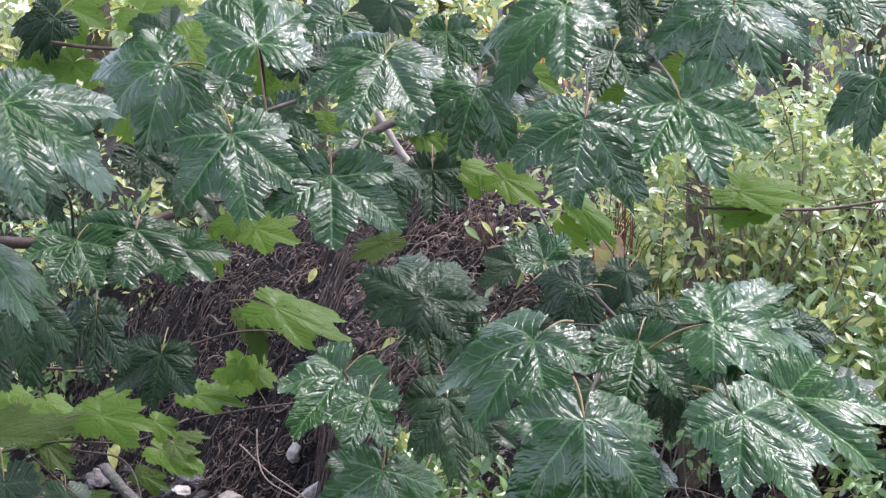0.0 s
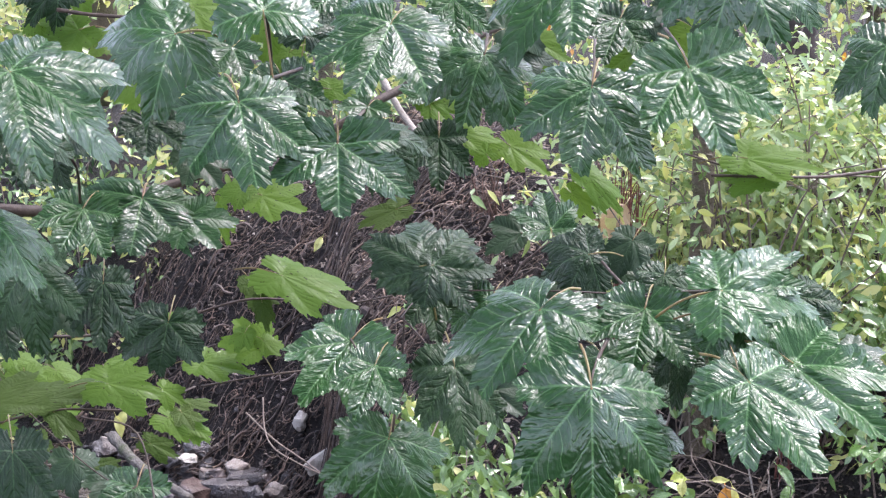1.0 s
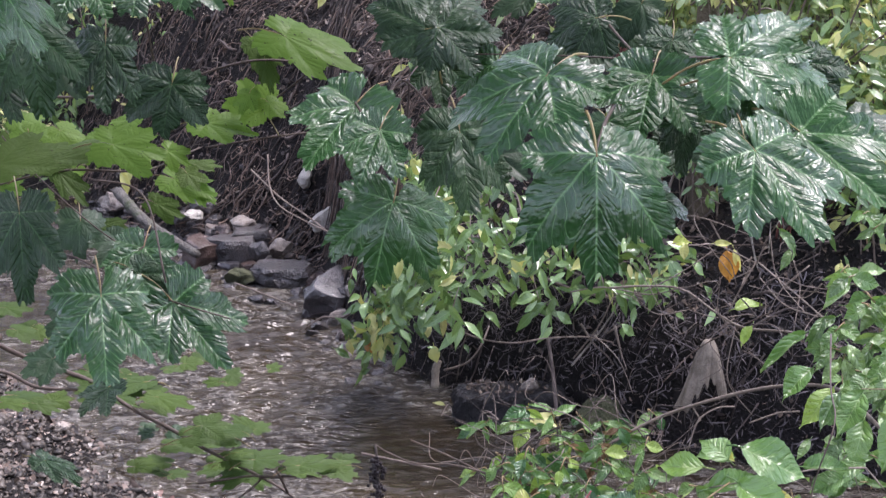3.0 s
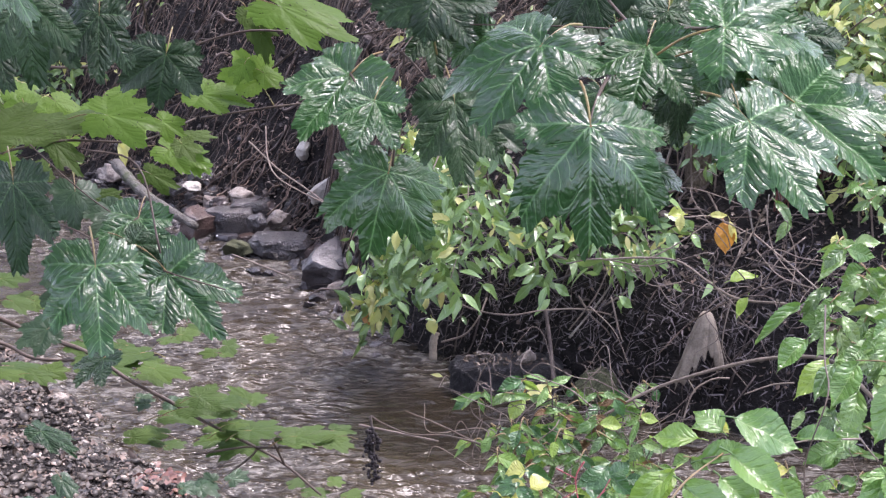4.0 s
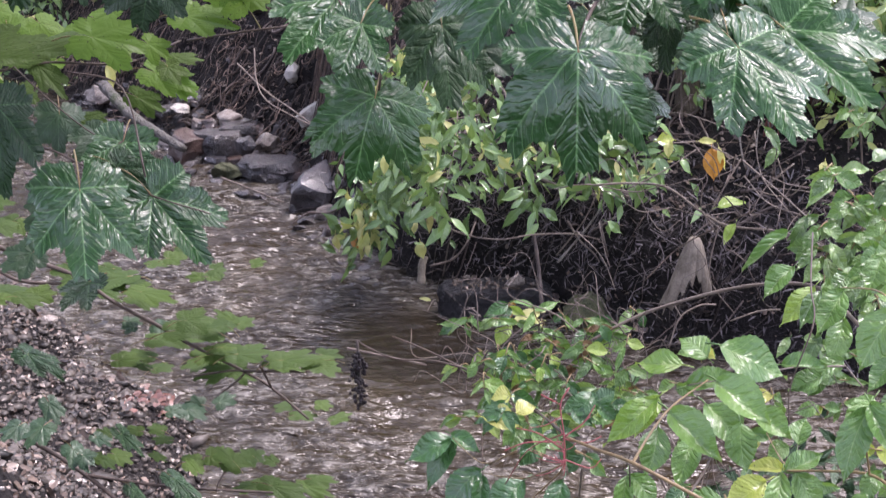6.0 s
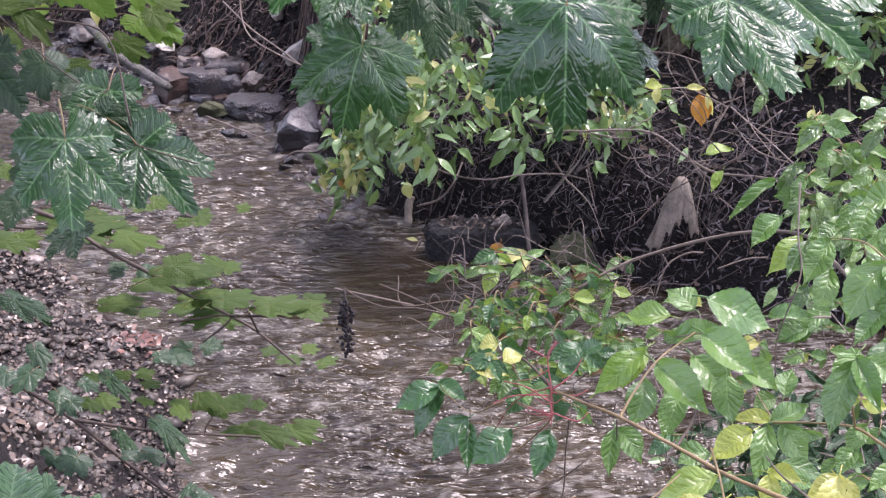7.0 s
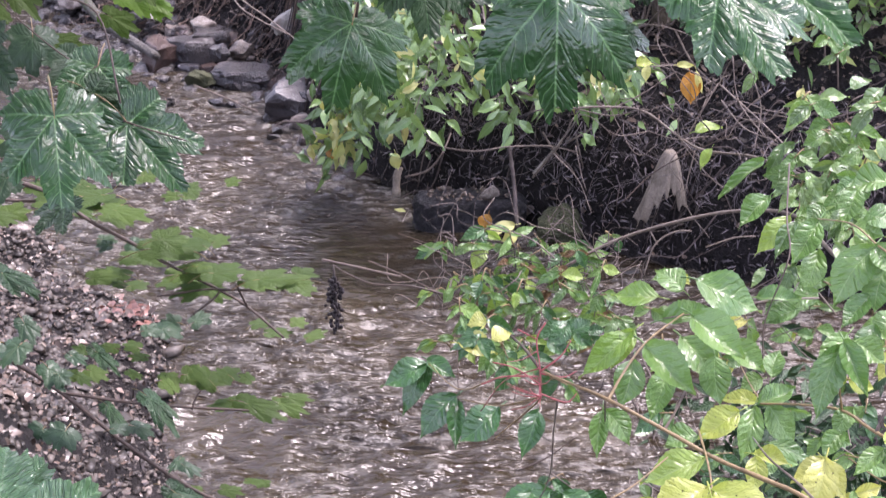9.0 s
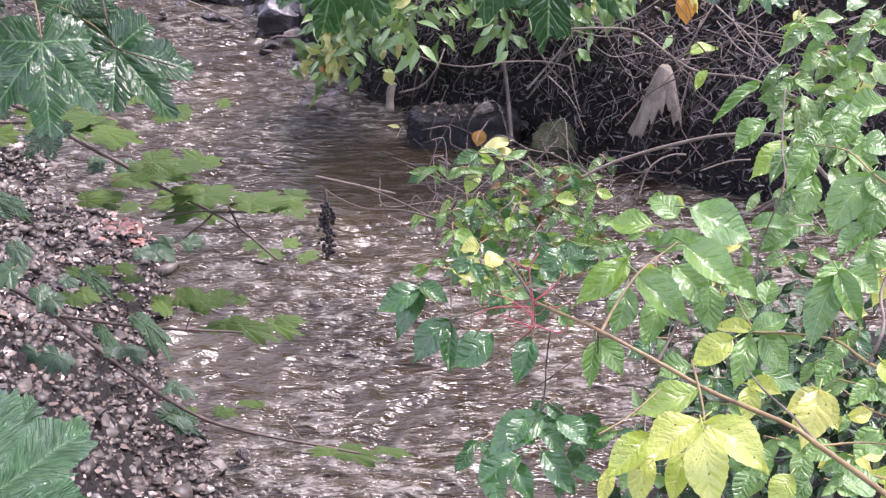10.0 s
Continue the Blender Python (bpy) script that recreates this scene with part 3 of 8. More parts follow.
def stems_in(seed, n, x, y, rise, lean=(0, 0), bow=0.25):
    """Stems that rise from the ground in a rectangle of the plan: each a few points."""
    rng = np.random.default_rng(seed)
    out = []
    for _ in range(n):
        a, b = rng.uniform(*x), rng.uniform(*y)
        g = float(land_height(a, b, False)) - 0.03
        h = rng.uniform(*rise)
        dx, dy = lean[0] + rng.normal(0, bow), lean[1] + rng.normal(0, bow)
        out.append([(a, b, g), (a + dx * 0.25, b + dy * 0.25, g + h * 0.5), (a + dx * 0.6, b + dy * 0.6, g + h * 0.9), (a + dx, b + dy, g + h)])
    return out


bank_shrub = shrub("bank_shrub", 3, [
    [(-0.1, 9.75, 0.75), (-0.05, 9.2, 1.25), (-0.14, 8.6, 1.15), (-0.2, 8.2, 0.8)],
    [(0.0, 9.7, 0.8), (0.1, 8.9, 1.35), (0.1, 8.3, 1.15), (0.0, 8.0, 0.85)],
    [(0.2, 9.6, 0.8), (0.35, 8.8, 1.3), (0.4, 8.3, 1.15), (0.45, 8.0, 0.95)],
    [(0.5, 9.5, 0.8), (0.7, 8.8, 1.3), (0.75, 8.3, 1.15), (0.8, 8.0, 0.95)],
    [(-0.15, 9.9, 0.6), (-0.2, 9.4, 1.0), (-0.33, 9.1, 0.75), (-0.42, 8.9, 0.3)],
    [(0.3, 9.6, 0.8), (0.1, 9.0, 1.5), (-0.1, 8.5, 1.3), (-0.22, 8.2, 1.05)],
    [(0.7, 9.5, 0.9), (0.95, 8.9, 1.3), (1.0, 8.4, 1.2), (1.05, 8.1, 1.0)],
    [(-0.15, 9.9, 0.6), (-0.15, 9.3, 1.2), (-0.14, 8.9, 1.1), (-0.24, 8.7, 0.7)],
], 1350, 0.115, (M_BUSH, M_BUSH_YELLOW), "glossy green shrub drooping over the undercut stream bank", "shrub", puff=0.14, single=300, share=0.06, kinds=("bush", "autumn"))

bank_twigs = shrub("bank_twigs", 28, stems_in(96, 34, (-0.1, 1.6), (8.9, 9.5), (0.25, 0.7), (0, -0.4), 0.45), 60, 0.08, (M_BUSH, M_BUSH_YELLOW),
                   "thin bare twigs poking from the bank", "twigs", puff=0.06, single=40, share=0.3, twig=0.005)
slope_shrub = shrub("slope_shrub", 5, stems_in(21, 64, (0.95, 3.0), (9.5, 10.8), (0.6, 1.25), (0, -0.35), 0.5), 6600, 0.1, (M_THICKET, M_BUSH_YELLOW),
                    "pale green and yellow bramble thicket on the bank slope", "shrub", facing=(0, -0.6, 0.8), puff=0.24, single=300, share=0.15, kinds=("thicket", "autumn"))
bramble_canes = shrub("bramble_canes", 27, stems_in(95, 60, (1.0, 3.1), (8.9, 9.9), (0.9, 1.8), (0, -0.25), 0.75), 160, 0.08, (M_THICKET, M_BUSH_YELLOW),
                      "thin brown bramble canes arching through the thicket", "bramble", puff=0.08, single=100, share=0.4, kinds=("thicket", "autumn"), twig=0.008)
upper_shrub = shrub("upper_slope_shrub", 6, stems_in(22, 16, (1.0, 3.8), (10.8, 12.6), (0.15, 0.4), (0, -0.3)), 2600, 0.11, (M_THICKET, M_BUSH_YELLOW),
                    "light green undergrowth high on the bank slope", "shrub", facing=(0, -0.35, 0.9), puff=0.2, single=160, share=0.15)
# Added leaves whose dark green paints the shade behind the elder.
near_shade_filler = shrub("near_bank_shade_filler", 14, stems_in(24, 12, (1.0, 2.4), (4.3, 6.0), (0.25, 0.6)), 2600, 0.085, (M_MAPLE_SHADE, M_BUSH),
                   "low leaves added on the near bank, coloured dark to stand for shade", "shrub", puff=0.2, single=0, share=0.08)
slope_top_shrub = shrub("slope_top_shrub", 13, stems_in(25, 20, (-4.6, 0.9), (13.9, 15.6), (0.2, 0.7)), 3600, 0.12, (M_BUSH, M_BUSH_YELLOW),
                        "leafy undergrowth along the top of the slope", "shrub", puff=0.3, single=0, share=0.3)
bank_top_shrub = shrub("bank_top_shrub", 29, stems_in(97, 30, (1.95, 3.1), (8.95, 9.6), (0.35, 1.0), (0, -0.3), 0.3), 2300, 0.105, (M_THICKET, M_BUSH_YELLOW),
                       "pale green leafy shrub covering the brink of the bank", "shrub", facing=(0, -0.6, 0.8), puff=0.17, single=200, share=0.14, kinds=("thicket", "autumn"))
edge_shrub = shrub("bank_edge_shrub", 7, stems_in(23, 14, (1.7, 3.2), (8.3, 9.2), (0.5, 0.9), (0, -0.35)), 1300, 0.11, (M_BUSH, M_BUSH_YELLOW),
                   "green shrub along the edge of the bank", "shrub", puff=0.16, single=160, share=0.12)


# ---- the sycamore maple whose branches hang before the stream ----
maple = tagged(new("sycamore_maple"), "sycamore maple with wet dark and lime green drooping leaves", "tree")
MAPLE_TRUNK = [(-1.75, 2.3, 0.95), (-1.72, 2.35, 2.4), (-1.66, 2.45, 4.2), (-1.6, 2.5, 6.0)]
stem("trunk", maple, MAPLE_TRUNK, 0.13, 0.07, M_TRUNK, sides=14)
stem("limb", maple, [(-1.66, 2.45, 4.1), (-0.9, 2.9, 4.45), (0.2, 3.2, 4.35), (1.0, 3.3, 4.1)], 0.05, 0.02, M_STEM)
stem("limb", maple, [(-1.72, 2.35, 3.0), (-1.3, 2.55, 3.25), (-0.85, 2.6, 3.3)], 0.03, 0.018, M_STEM)
stem("limb", maple, [(-1.74, 2.31, 1.7), (-1.35, 1.9, 2.25), (-0.85, 1.5, 2.7), (-0.395, 1.142, 2.854)], 0.018, 0.003, M_STEM)
stem("limb", maple, [(-1.73, 2.33, 2.1), (-1.4, 3.0, 2.4), (-1.05, 3.6, 2.35)], 0.025, 0.012, M_STEM)


limb_left = stem("branch", maple, [(-0.451, 2.925, 3.338), (-0.533, 2.873, 3.316), (-0.630, 2.770, 3.300), (-0.825, 2.574, 3.336)], 0.0088, 0.0110, M_STEM)
stem("twig", limb_left, [(-0.248, 2.307, 3.632), (-0.253, 2.401, 3.575), (-0.272, 2.593, 3.498)], 0.0022, 0.0028, M_STEM)
stem("twig", limb_left, [(-0.608, 2.612, 3.638), (-0.546, 2.611, 3.629), (-0.457, 2.610, 3.623)], 0.0033, 0.0028, M_STEM)
stem("twig", limb_left, [(-0.264, 2.091, 3.521), (-0.246, 2.194, 3.540), (-0.219, 2.498, 3.546), (-0.173, 2.903, 3.558)], 0.0022, 0.0033, M_STEM)
stem("twig", limb_left, [(-0.510, 2.185, 3.457), (-0.514, 2.280, 3.417), (-0.554, 2.472, 3.337)], 0.0022, 0.0022, M_STEM)
leaf(limb_left, "dark", -0.374, 2.304, 3.604, -16, -36, 125, 0.131, 0.208)
leaf(limb_left, "dark", -0.515, 1.947, 3.568, -20, 27, -115, 0.159, 0.207)
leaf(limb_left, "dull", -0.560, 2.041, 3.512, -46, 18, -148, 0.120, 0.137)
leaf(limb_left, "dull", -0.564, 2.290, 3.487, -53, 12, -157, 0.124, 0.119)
leaf(limb_left, "dark", -0.247, 2.257, 3.634, 45, -2, 8, 0.167, 0.169)
leaf(limb_left, "dark", -0.247, 2.496, 3.532, -43, 8, -166, 0.110, 0.112)
leaf(limb_left, "dark", -0.333, 2.603, 3.578, -33, -22, 157, 0.082, 0.110)
leaf(limb_left, "dull", -0.626, 2.719, 3.679, -60, -39, 173, 0.094, 0.091)
leaf(limb_left, "dull", -0.230, 2.756, 3.591, 65, 14, -2, 0.095, 0.113)
leaf(limb_left, "dull", -0.445, 2.764, 3.650, 33, -33, 49, 0.084, 0.134)
leaf(limb_left, "dull", -0.219, 2.815, 3.661, -56, 10, -169, 0.109, 0.096)
leaf(limb_left, "dark", -0.264, 2.091, 3.521, -48, 6, -168, 0.137, 0.180)
leaf(limb_left, "dull", -0.433, 2.389, 3.479, -35, 27, -136, 0.092, 0.111)
leaf(limb_left, "dull", -0.375, 2.432, 3.425, -48, 24, -151, 0.076, 0.087)
leaf(limb_left, "lime", -0.494, 2.748, 3.524, -63, -21, 180, 0.087, 0.090)
leaf(limb_left, "lime", -0.410, 2.713, 3.640, -29, 36, -125, 0.107, 0.103)
leaf(limb_left, "lime", -0.281, 2.811, 3.624, -42, -42, 149, 0.083, 0.096)
leaf(limb_left, "lime", -0.635, 2.822, 3.699, -28, 38, -118, 0.107, 0.121)
leaf(limb_left, "lime", -0.501, 2.820, 3.688, -27, 38, -120, 0.107, 0.121)
leaf(limb_left, "lime", -0.374, 2.867, 3.668, -35, -31, 151, 0.106, 0.102)
leaf(limb_left, "lime", -0.617, 2.810, 3.604, -22, -40, 135, 0.092, 0.100)
leaf(limb_left, "lime", -0.272, 2.903, 3.559, -41, -41, 149, 0.075, 0.077)
leaf(limb_left, "lime", -0.276, 2.959, 3.598, -75, 14, -171, 0.075, 0.061)
leaf(limb_left, "lime", -0.683, 2.811, 3.614, -47, 35, -138, 0.064, 0.073)
leaf(limb_left, "lime", -0.579, 2.857, 3.583, 1, -44, 100, 0.057, 0.082)

limb_middle = stem("branch", maple, [(-0.279, 2.932, 3.398), (-0.209, 2.955, 3.415), (-0.139, 2.990, 3.458), (-0.073, 3.044, 3.488)], 0.0072, 0.0088, M_STEM)
stem("twig", limb_middle, [(-0.073, 3.044, 3.488), (0.017, 3.103, 3.555), (0.139, 3.211, 3.611), (0.293, 3.221, 3.696), (0.414, 3.230, 3.770)], 0.0083, 0.0072, M_STEM)
stem("twig", limb_middle, [(-0.279, 2.932, 3.398), (-0.349, 2.929, 3.369), (-0.451, 2.925, 3.338)], 0.0072, 0.0083, M_STEM)
stem("twig", limb_middle, [(-0.139, 2.084, 3.469), (-0.146, 2.385, 3.460), (-0.134, 2.890, 3.464)], 0.0022, 0.0028, M_STEM)
stem("twig", limb_middle, [(0.054, 2.298, 3.571), (0.067, 2.603, 3.591), (0.081, 3.109, 3.607)], 0.0022, 0.0033, M_STEM)
stem("twig", limb_middle, [(0.184, 2.091, 3.535), (0.226, 2.498, 3.566), (0.293, 3.221, 3.696)], 0.0022, 0.0033, M_STEM)
leaf(limb_middle, "dark", -0.072, 2.204, 3.616, -32, -11, 165, 0.153, 0.188)
leaf(limb_middle, "dark", -0.139, 2.084, 3.469, -51, -3, -179, 0.114, 0.172)
leaf(limb_middle, "dark", 0.014, 2.611, 3.649, -56, -0, 179, 0.094, 0.102)
leaf(limb_middle, "dark", 0.054, 2.298, 3.571, -43, -12, 166, 0.105, 0.157)
leaf(limb_middle, "dark", 0.177, 2.312, 3.681, -28, -21, 141, 0.162, 0.167)
leaf(limb_middle, "dark", 0.184, 2.091, 3.535, -51, -10, 167, 0.124, 0.177)
leaf(limb_middle, "dull", -0.074, 2.617, 3.692, -52, -28, 161, 0.072, 0.112)
leaf(limb_middle, "dark", -0.145, 2.514, 3.672, -27, -30, 138, 0.085, 0.163)
leaf(limb_middle, "dull", -0.011, 2.783, 3.417, -58, -3, 178, 0.106, 0.105)
leaf(limb_middle, "dark", -0.130, 2.790, 3.471, -37, -24, 154, 0.064, 0.095)
leaf(limb_middle, "dull", -0.104, 2.584, 3.435, -31, 31, -138, 0.092, 0.145)
leaf(limb_middle, "dark", -0.035, 2.892, 3.483, 42, -12, 13, 0.065, 0.071)
leaf(limb_middle, "dull", 0.115, 2.599, 3.564, -50, 27, -162, 0.063, 0.084)
leaf(limb_middle, "dull", 0.093, 2.604, 3.600, 30, 49, -55, 0.078, 0.113)
leaf(limb_middle, "dark", 0.083, 2.590, 3.490, -53, 13, -172, 0.060, 0.063)
leaf(limb_middle, "lime", -0.030, 2.891, 3.473, -48, 29, -156, 0.081, 0.063)
leaf(limb_middle, "lime", 0.113, 2.880, 3.393, -34, 28, -147, 0.105, 0.073)
leaf(limb_middle, "lime", 0.024, 2.890, 3.473, -39, 41, -142, 0.061, 0.055)
leaf(limb_middle, "lime", -0.202, 2.944, 3.492, -12, 53, -101, 0.086, 0.054)
leaf(limb_middle, "lime", 0.024, 2.883, 3.419, -17, 40, -116, 0.083, 0.064)
leaf(limb_middle, "lime", 0.149, 2.803, 3.577, -29, 35, -138, 0.092, 0.081)
leaf(limb_middle, "lime", 0.075, 2.978, 3.369, 59, -25, 13, 0.064, 0.063)

limb_right = stem("branch", maple, [(0.287, 1.963, 3.566), (0.331, 2.399, 3.585), (0.343, 2.911, 3.641), (0.293, 3.221, 3.696)], 0.0022, 0.0033, M_STEM)
stem("twig", limb_right, [(0.399, 2.473, 3.380), (0.480, 2.473, 3.377), (0.594, 2.522, 3.371), (0.731, 2.573, 3.382)], 0.0022, 0.0028, M_STEM)
stem("twig", limb_right, [(0.358, 2.008, 3.679), (0.358, 2.217, 3.731), (0.414, 3.230, 3.770)], 0.0022, 0.0039, M_STEM)
stem("twig", limb_right, [(0.390, 2.677, 3.394), (0.464, 2.573, 3.376), (0.523, 2.472, 3.373)], 0.0017, 0.0017, M_STEM)
leaf(limb_right, "dark", 0.284, 1.943, 3.566, -52, 11, -170, 0.133, 0.165)
leaf(limb_right, "dark", 0.254, 2.404, 3.618, -43, -14, 160, 0.095, 0.110)
leaf(limb_right, "dark", 0.358, 2.008, 3.679, -32, -12, 151, 0.109, 0.173)
leaf(limb_right, "dark", 0.428, 2.210, 3.685, -27, 22, -155, 0.108, 0.127)
leaf(limb_right, "dark", 0.570, 2.312, 3.694, -43, 16, -177, 0.089, 0.106)
leaf(limb_right, "dark", 0.585, 2.196, 3.579, -54, -11, 157, 0.119, 0.114)
leaf(limb_right, "dull", 0.303, 2.618, 3.712, -57, -2, 172, 0.096, 0.098)
leaf(limb_right, "dull", 0.381, 2.758, 3.632, -67, 0, 172, 0.060, 0.094)
leaf(limb_right, "dull", 0.381, 2.517, 3.717, -40, -24, 145, 0.086, 0.113)
leaf(limb_right, "dull", 0.316, 2.605, 3.611, -66, 13, 179, 0.074, 0.071)
leaf(limb_right, "dull", 0.413, 2.602, 3.597, -63, 26, -176, 0.055, 0.072)
leaf(limb_right, "dark", 0.526, 2.508, 3.648, -39, 24, -166, 0.073, 0.056)
leaf(limb_right, "lime", 0.399, 2.653, 3.596, -45, 36, -158, 0.095, 0.084)
leaf(limb_right, "lime", 0.286, 2.498, 3.567, -65, -3, 172, 0.064, 0.094)
leaf(limb_right, "lime", 0.480, 2.472, 3.376, 2, -42, 75, 0.080, 0.069)
leaf(limb_right, "lime", 0.453, 2.476, 3.405, -10, 36, -117, 0.128, 0.081)
leaf(limb_right, "lime", 0.251, 2.872, 3.339, -44, 31, -157, 0.110, 0.058)
leaf(limb_right, "lime", 0.221, 2.868, 3.308, -64, 39, -167, 0.066, 0.045)
leaf(limb_right, "lime", 0.314, 2.589, 3.492, 32, -46, 42, 0.070, 0.071)
leaf(limb_right, "lime", 0.364, 2.698, 3.559, -45, 35, -158, 0.077, 0.070)

limb_low_left = stem("branch", maple, [(-0.097, 2.944, 3.117), (-0.203, 2.990, 3.094), (-0.354, 2.943, 3.114), (-0.498, 2.937, 3.078), (-0.640, 2.835, 3.071), (-0.827, 2.640, 3.122)], 0.0017, 0.0028, M_STEM)
stem("twig", limb_low_left, [(-0.245, 2.991, 3.097), (-0.313, 3.032, 3.038), (-0.356, 3.027, 3.005)], 0.0017, 0.0022, M_STEM)
stem("twig", limb_low_left, [(-0.488, 3.113, 2.913), (-0.570, 2.961, 2.907), (-0.715, 2.912, 2.919), (-0.850, 2.809, 2.907)], 0.0017, 0.0028, M_STEM)
stem("twig", limb_low_left, [(-0.214, 3.119, 2.948), (-0.340, 3.068, 2.944), (-0.477, 3.113, 2.913)], 0.0017, 0.0022, M_STEM)
stem("twig", limb_low_left, [(-0.763, 2.726, 3.027), (-0.706, 2.716, 2.960), (-0.600, 2.654, 2.887), (-0.507, 2.597, 2.846)], 0.0014, 0.0011, M_STEM)
stem("twig", limb_low_left, [(-0.476, 2.558, 3.244), (-0.499, 2.743, 3.128), (-0.529, 2.937, 3.076)], 0.0017, 0.0017, M_STEM)
leaf(limb_low_left, "dark", -0.460, 2.474, 3.355, -41, -9, 180, 0.110, 0.199)
leaf(limb_low_left, "dark", -0.539, 2.423, 3.348, -38, -18, 171, 0.108, 0.123)
leaf(limb_low_left, "dark", -0.392, 2.470, 3.327, -37, 21, -146, 0.082, 0.110)
leaf(limb_low_left, "dark", -0.541, 1.925, 3.397, -27, 18, -133, 0.115, 0.112)
leaf(limb_low_left, "dull", -0.577, 2.214, 3.293, -50, 6, -160, 0.123, 0.131)
leaf(limb_low_left, "dull", -0.501, 2.359, 3.245, -54, -5, -172, 0.109, 0.099)
leaf(limb_low_left, "dull", -0.440, 2.544, 3.150, -57, -14, -180, 0.099, 0.134)
leaf(limb_low_left, "dull", -0.630, 2.258, 3.239, -49, 8, -158, 0.101, 0.095)
leaf(limb_low_left, "dull", -0.590, 2.453, 3.194, -55, 24, -151, 0.064, 0.095)
leaf(limb_low_left, "lime", -0.323, 2.871, 3.312, -23, 36, -120, 0.093, 0.102)
leaf(limb_low_left, "lime", -0.354, 2.873, 3.324, -27, -33, 139, 0.062, 0.064)
leaf(limb_low_left, "lime", -0.409, 2.918, 3.284, -69, 15, -166, 0.078, 0.042)
leaf(limb_low_left, "lime", -0.305, 3.001, 3.147, -24, 34, -123, 0.171, 0.116)
leaf(limb_low_left, "olive", -0.090, 2.966, 3.272, -27, -45, 127, 0.095, 0.061)
leaf(limb_low_left, "olive", -0.363, 3.046, 3.123, -47, 18, -157, 0.088, 0.061)
leaf(limb_low_left, "lime", -0.354, 3.027, 3.005, 49, -23, 26, 0.086, 0.106)
leaf(limb_low_left, "lime", -0.460, 3.023, 2.981, -12, 27, -107, 0.111, 0.088)
leaf(limb_low_left, "lime", -0.498, 2.937, 3.080, 2, -21, 95, 0.079, 0.054)
leaf(limb_low_left, "olive", -0.746, 2.621, 3.003, 15, 36, -50, 0.143, 0.088)
leaf(limb_low_left, "olive", -0.701, 2.817, 2.962, 13, 36, -55, 0.146, 0.060)
leaf(limb_low_left, "lime", -0.597, 2.822, 2.988, -13, 37, -100, 0.121, 0.097)
leaf(limb_low_left, "lime", -0.540, 3.104, 2.853, -22, 32, -118, 0.099, 0.078)
leaf(limb_low_left, "olive", -0.715, 2.911, 2.915, -43, 22, -144, 0.093, 0.052)
leaf(limb_low_left, "lime", -0.823, 2.907, 2.886, -15, 45, -96, 0.054, 0.063)
leaf(limb_low_left, "olive", -0.828, 2.898, 2.831, 11, 45, -58, 0.062, 0.033)
leaf(limb_low_left, "olive", -0.499, 3.108, 2.880, -2, 29, -86, 0.060, 0.034)
leaf(limb_low_left, "lime", -0.786, 2.927, 3.012, -14, 27, -103, 0.056, 0.062)
leaf(limb_low_left, "olive", -0.594, 3.194, 2.779, -36, 44, -126, 0.076, 0.050)
leaf(limb_low_left, "olive", -0.654, 2.896, 2.819, -13, 44, -95, 0.082, 0.049)
leaf(limb_low_left, "lime", -0.600, 3.024, 2.989, -25, -31, 143, 0.064, 0.043)
leaf(limb_low_left, "olive", -0.823, 3.018, 2.950, -46, 17, -149, 0.095, 0.053)
leaf(limb_low_left, "lime", -0.729, 3.000, 2.973, -32, 20, -140, 0.072, 0.073)
leaf(limb_low_left, "lime", -0.646, 2.950, 2.968, -30, -14, 165, 0.065, 0.066)
leaf(limb_low_left, "lime", -0.595, 3.000, 2.945, -34, 16, -150, 0.068, 0.066)
leaf(limb_low_left, "lime", -0.532, 3.000, 2.934, -26, 26, -128, 0.065, 0.056)
leaf(limb_low_left, "lime", -0.761, 2.900, 2.990, -38, 10, -165, 0.079, 0.079)
leaf(limb_low_left, "lime", -0.720, 3.050, 2.885, -30, -16, 150, 0.054, 0.053)
leaf(limb_low_left, "olive", -0.506, 3.050, 2.878, -34, 12, -150, 0.054, 0.053)
leaf(limb_low_left, "lime", -0.499, 3.100, 2.837, -26, 26, -125, 0.061, 0.053)
leaf(limb_low_left, "lime", -0.376, 3.000, 3.040, -40, -12, 165, 0.047, 0.050)
leaf(limb_low_left, "lime", -0.340, 3.000, 3.024, -36, 22, -140, 0.047, 0.050)
leaf(limb_low_left, "olive", -0.802, 3.100, 2.816, -40, 8, -165, 0.065, 0.066)
leaf(limb_low_left, "olive", -0.342, 3.000, 3.098, -60, 8, -170, 0.065, 0.040)

limb_low_right = stem("branch", maple, [(-0.148, 2.442, 3.141), (-0.083, 2.544, 3.146), (-0.029, 2.648, 3.172), (0.137, 2.353, 3.227), (0.268, 2.352, 3.221), (0.341, 2.057, 3.277)], 0.0011, 0.0014, M_STEM)
stem("twig", limb_low_right, [(0.345, 2.057, 3.277), (0.317, 2.352, 3.221), (0.252, 2.351, 3.213)], 0.0022, 0.0028, M_STEM)
stem("twig", limb_low_right, [(-0.069, 2.545, 3.155), (-0.072, 2.537, 3.102), (-0.089, 2.518, 2.975)], 0.0017, 0.0022, M_STEM)
stem("twig", limb_low_right, [(-0.148, 2.442, 3.141), (-0.113, 2.386, 3.109), (-0.082, 2.545, 3.155), (-0.004, 2.435, 3.097)], 0.0017, 0.0017, M_STEM)
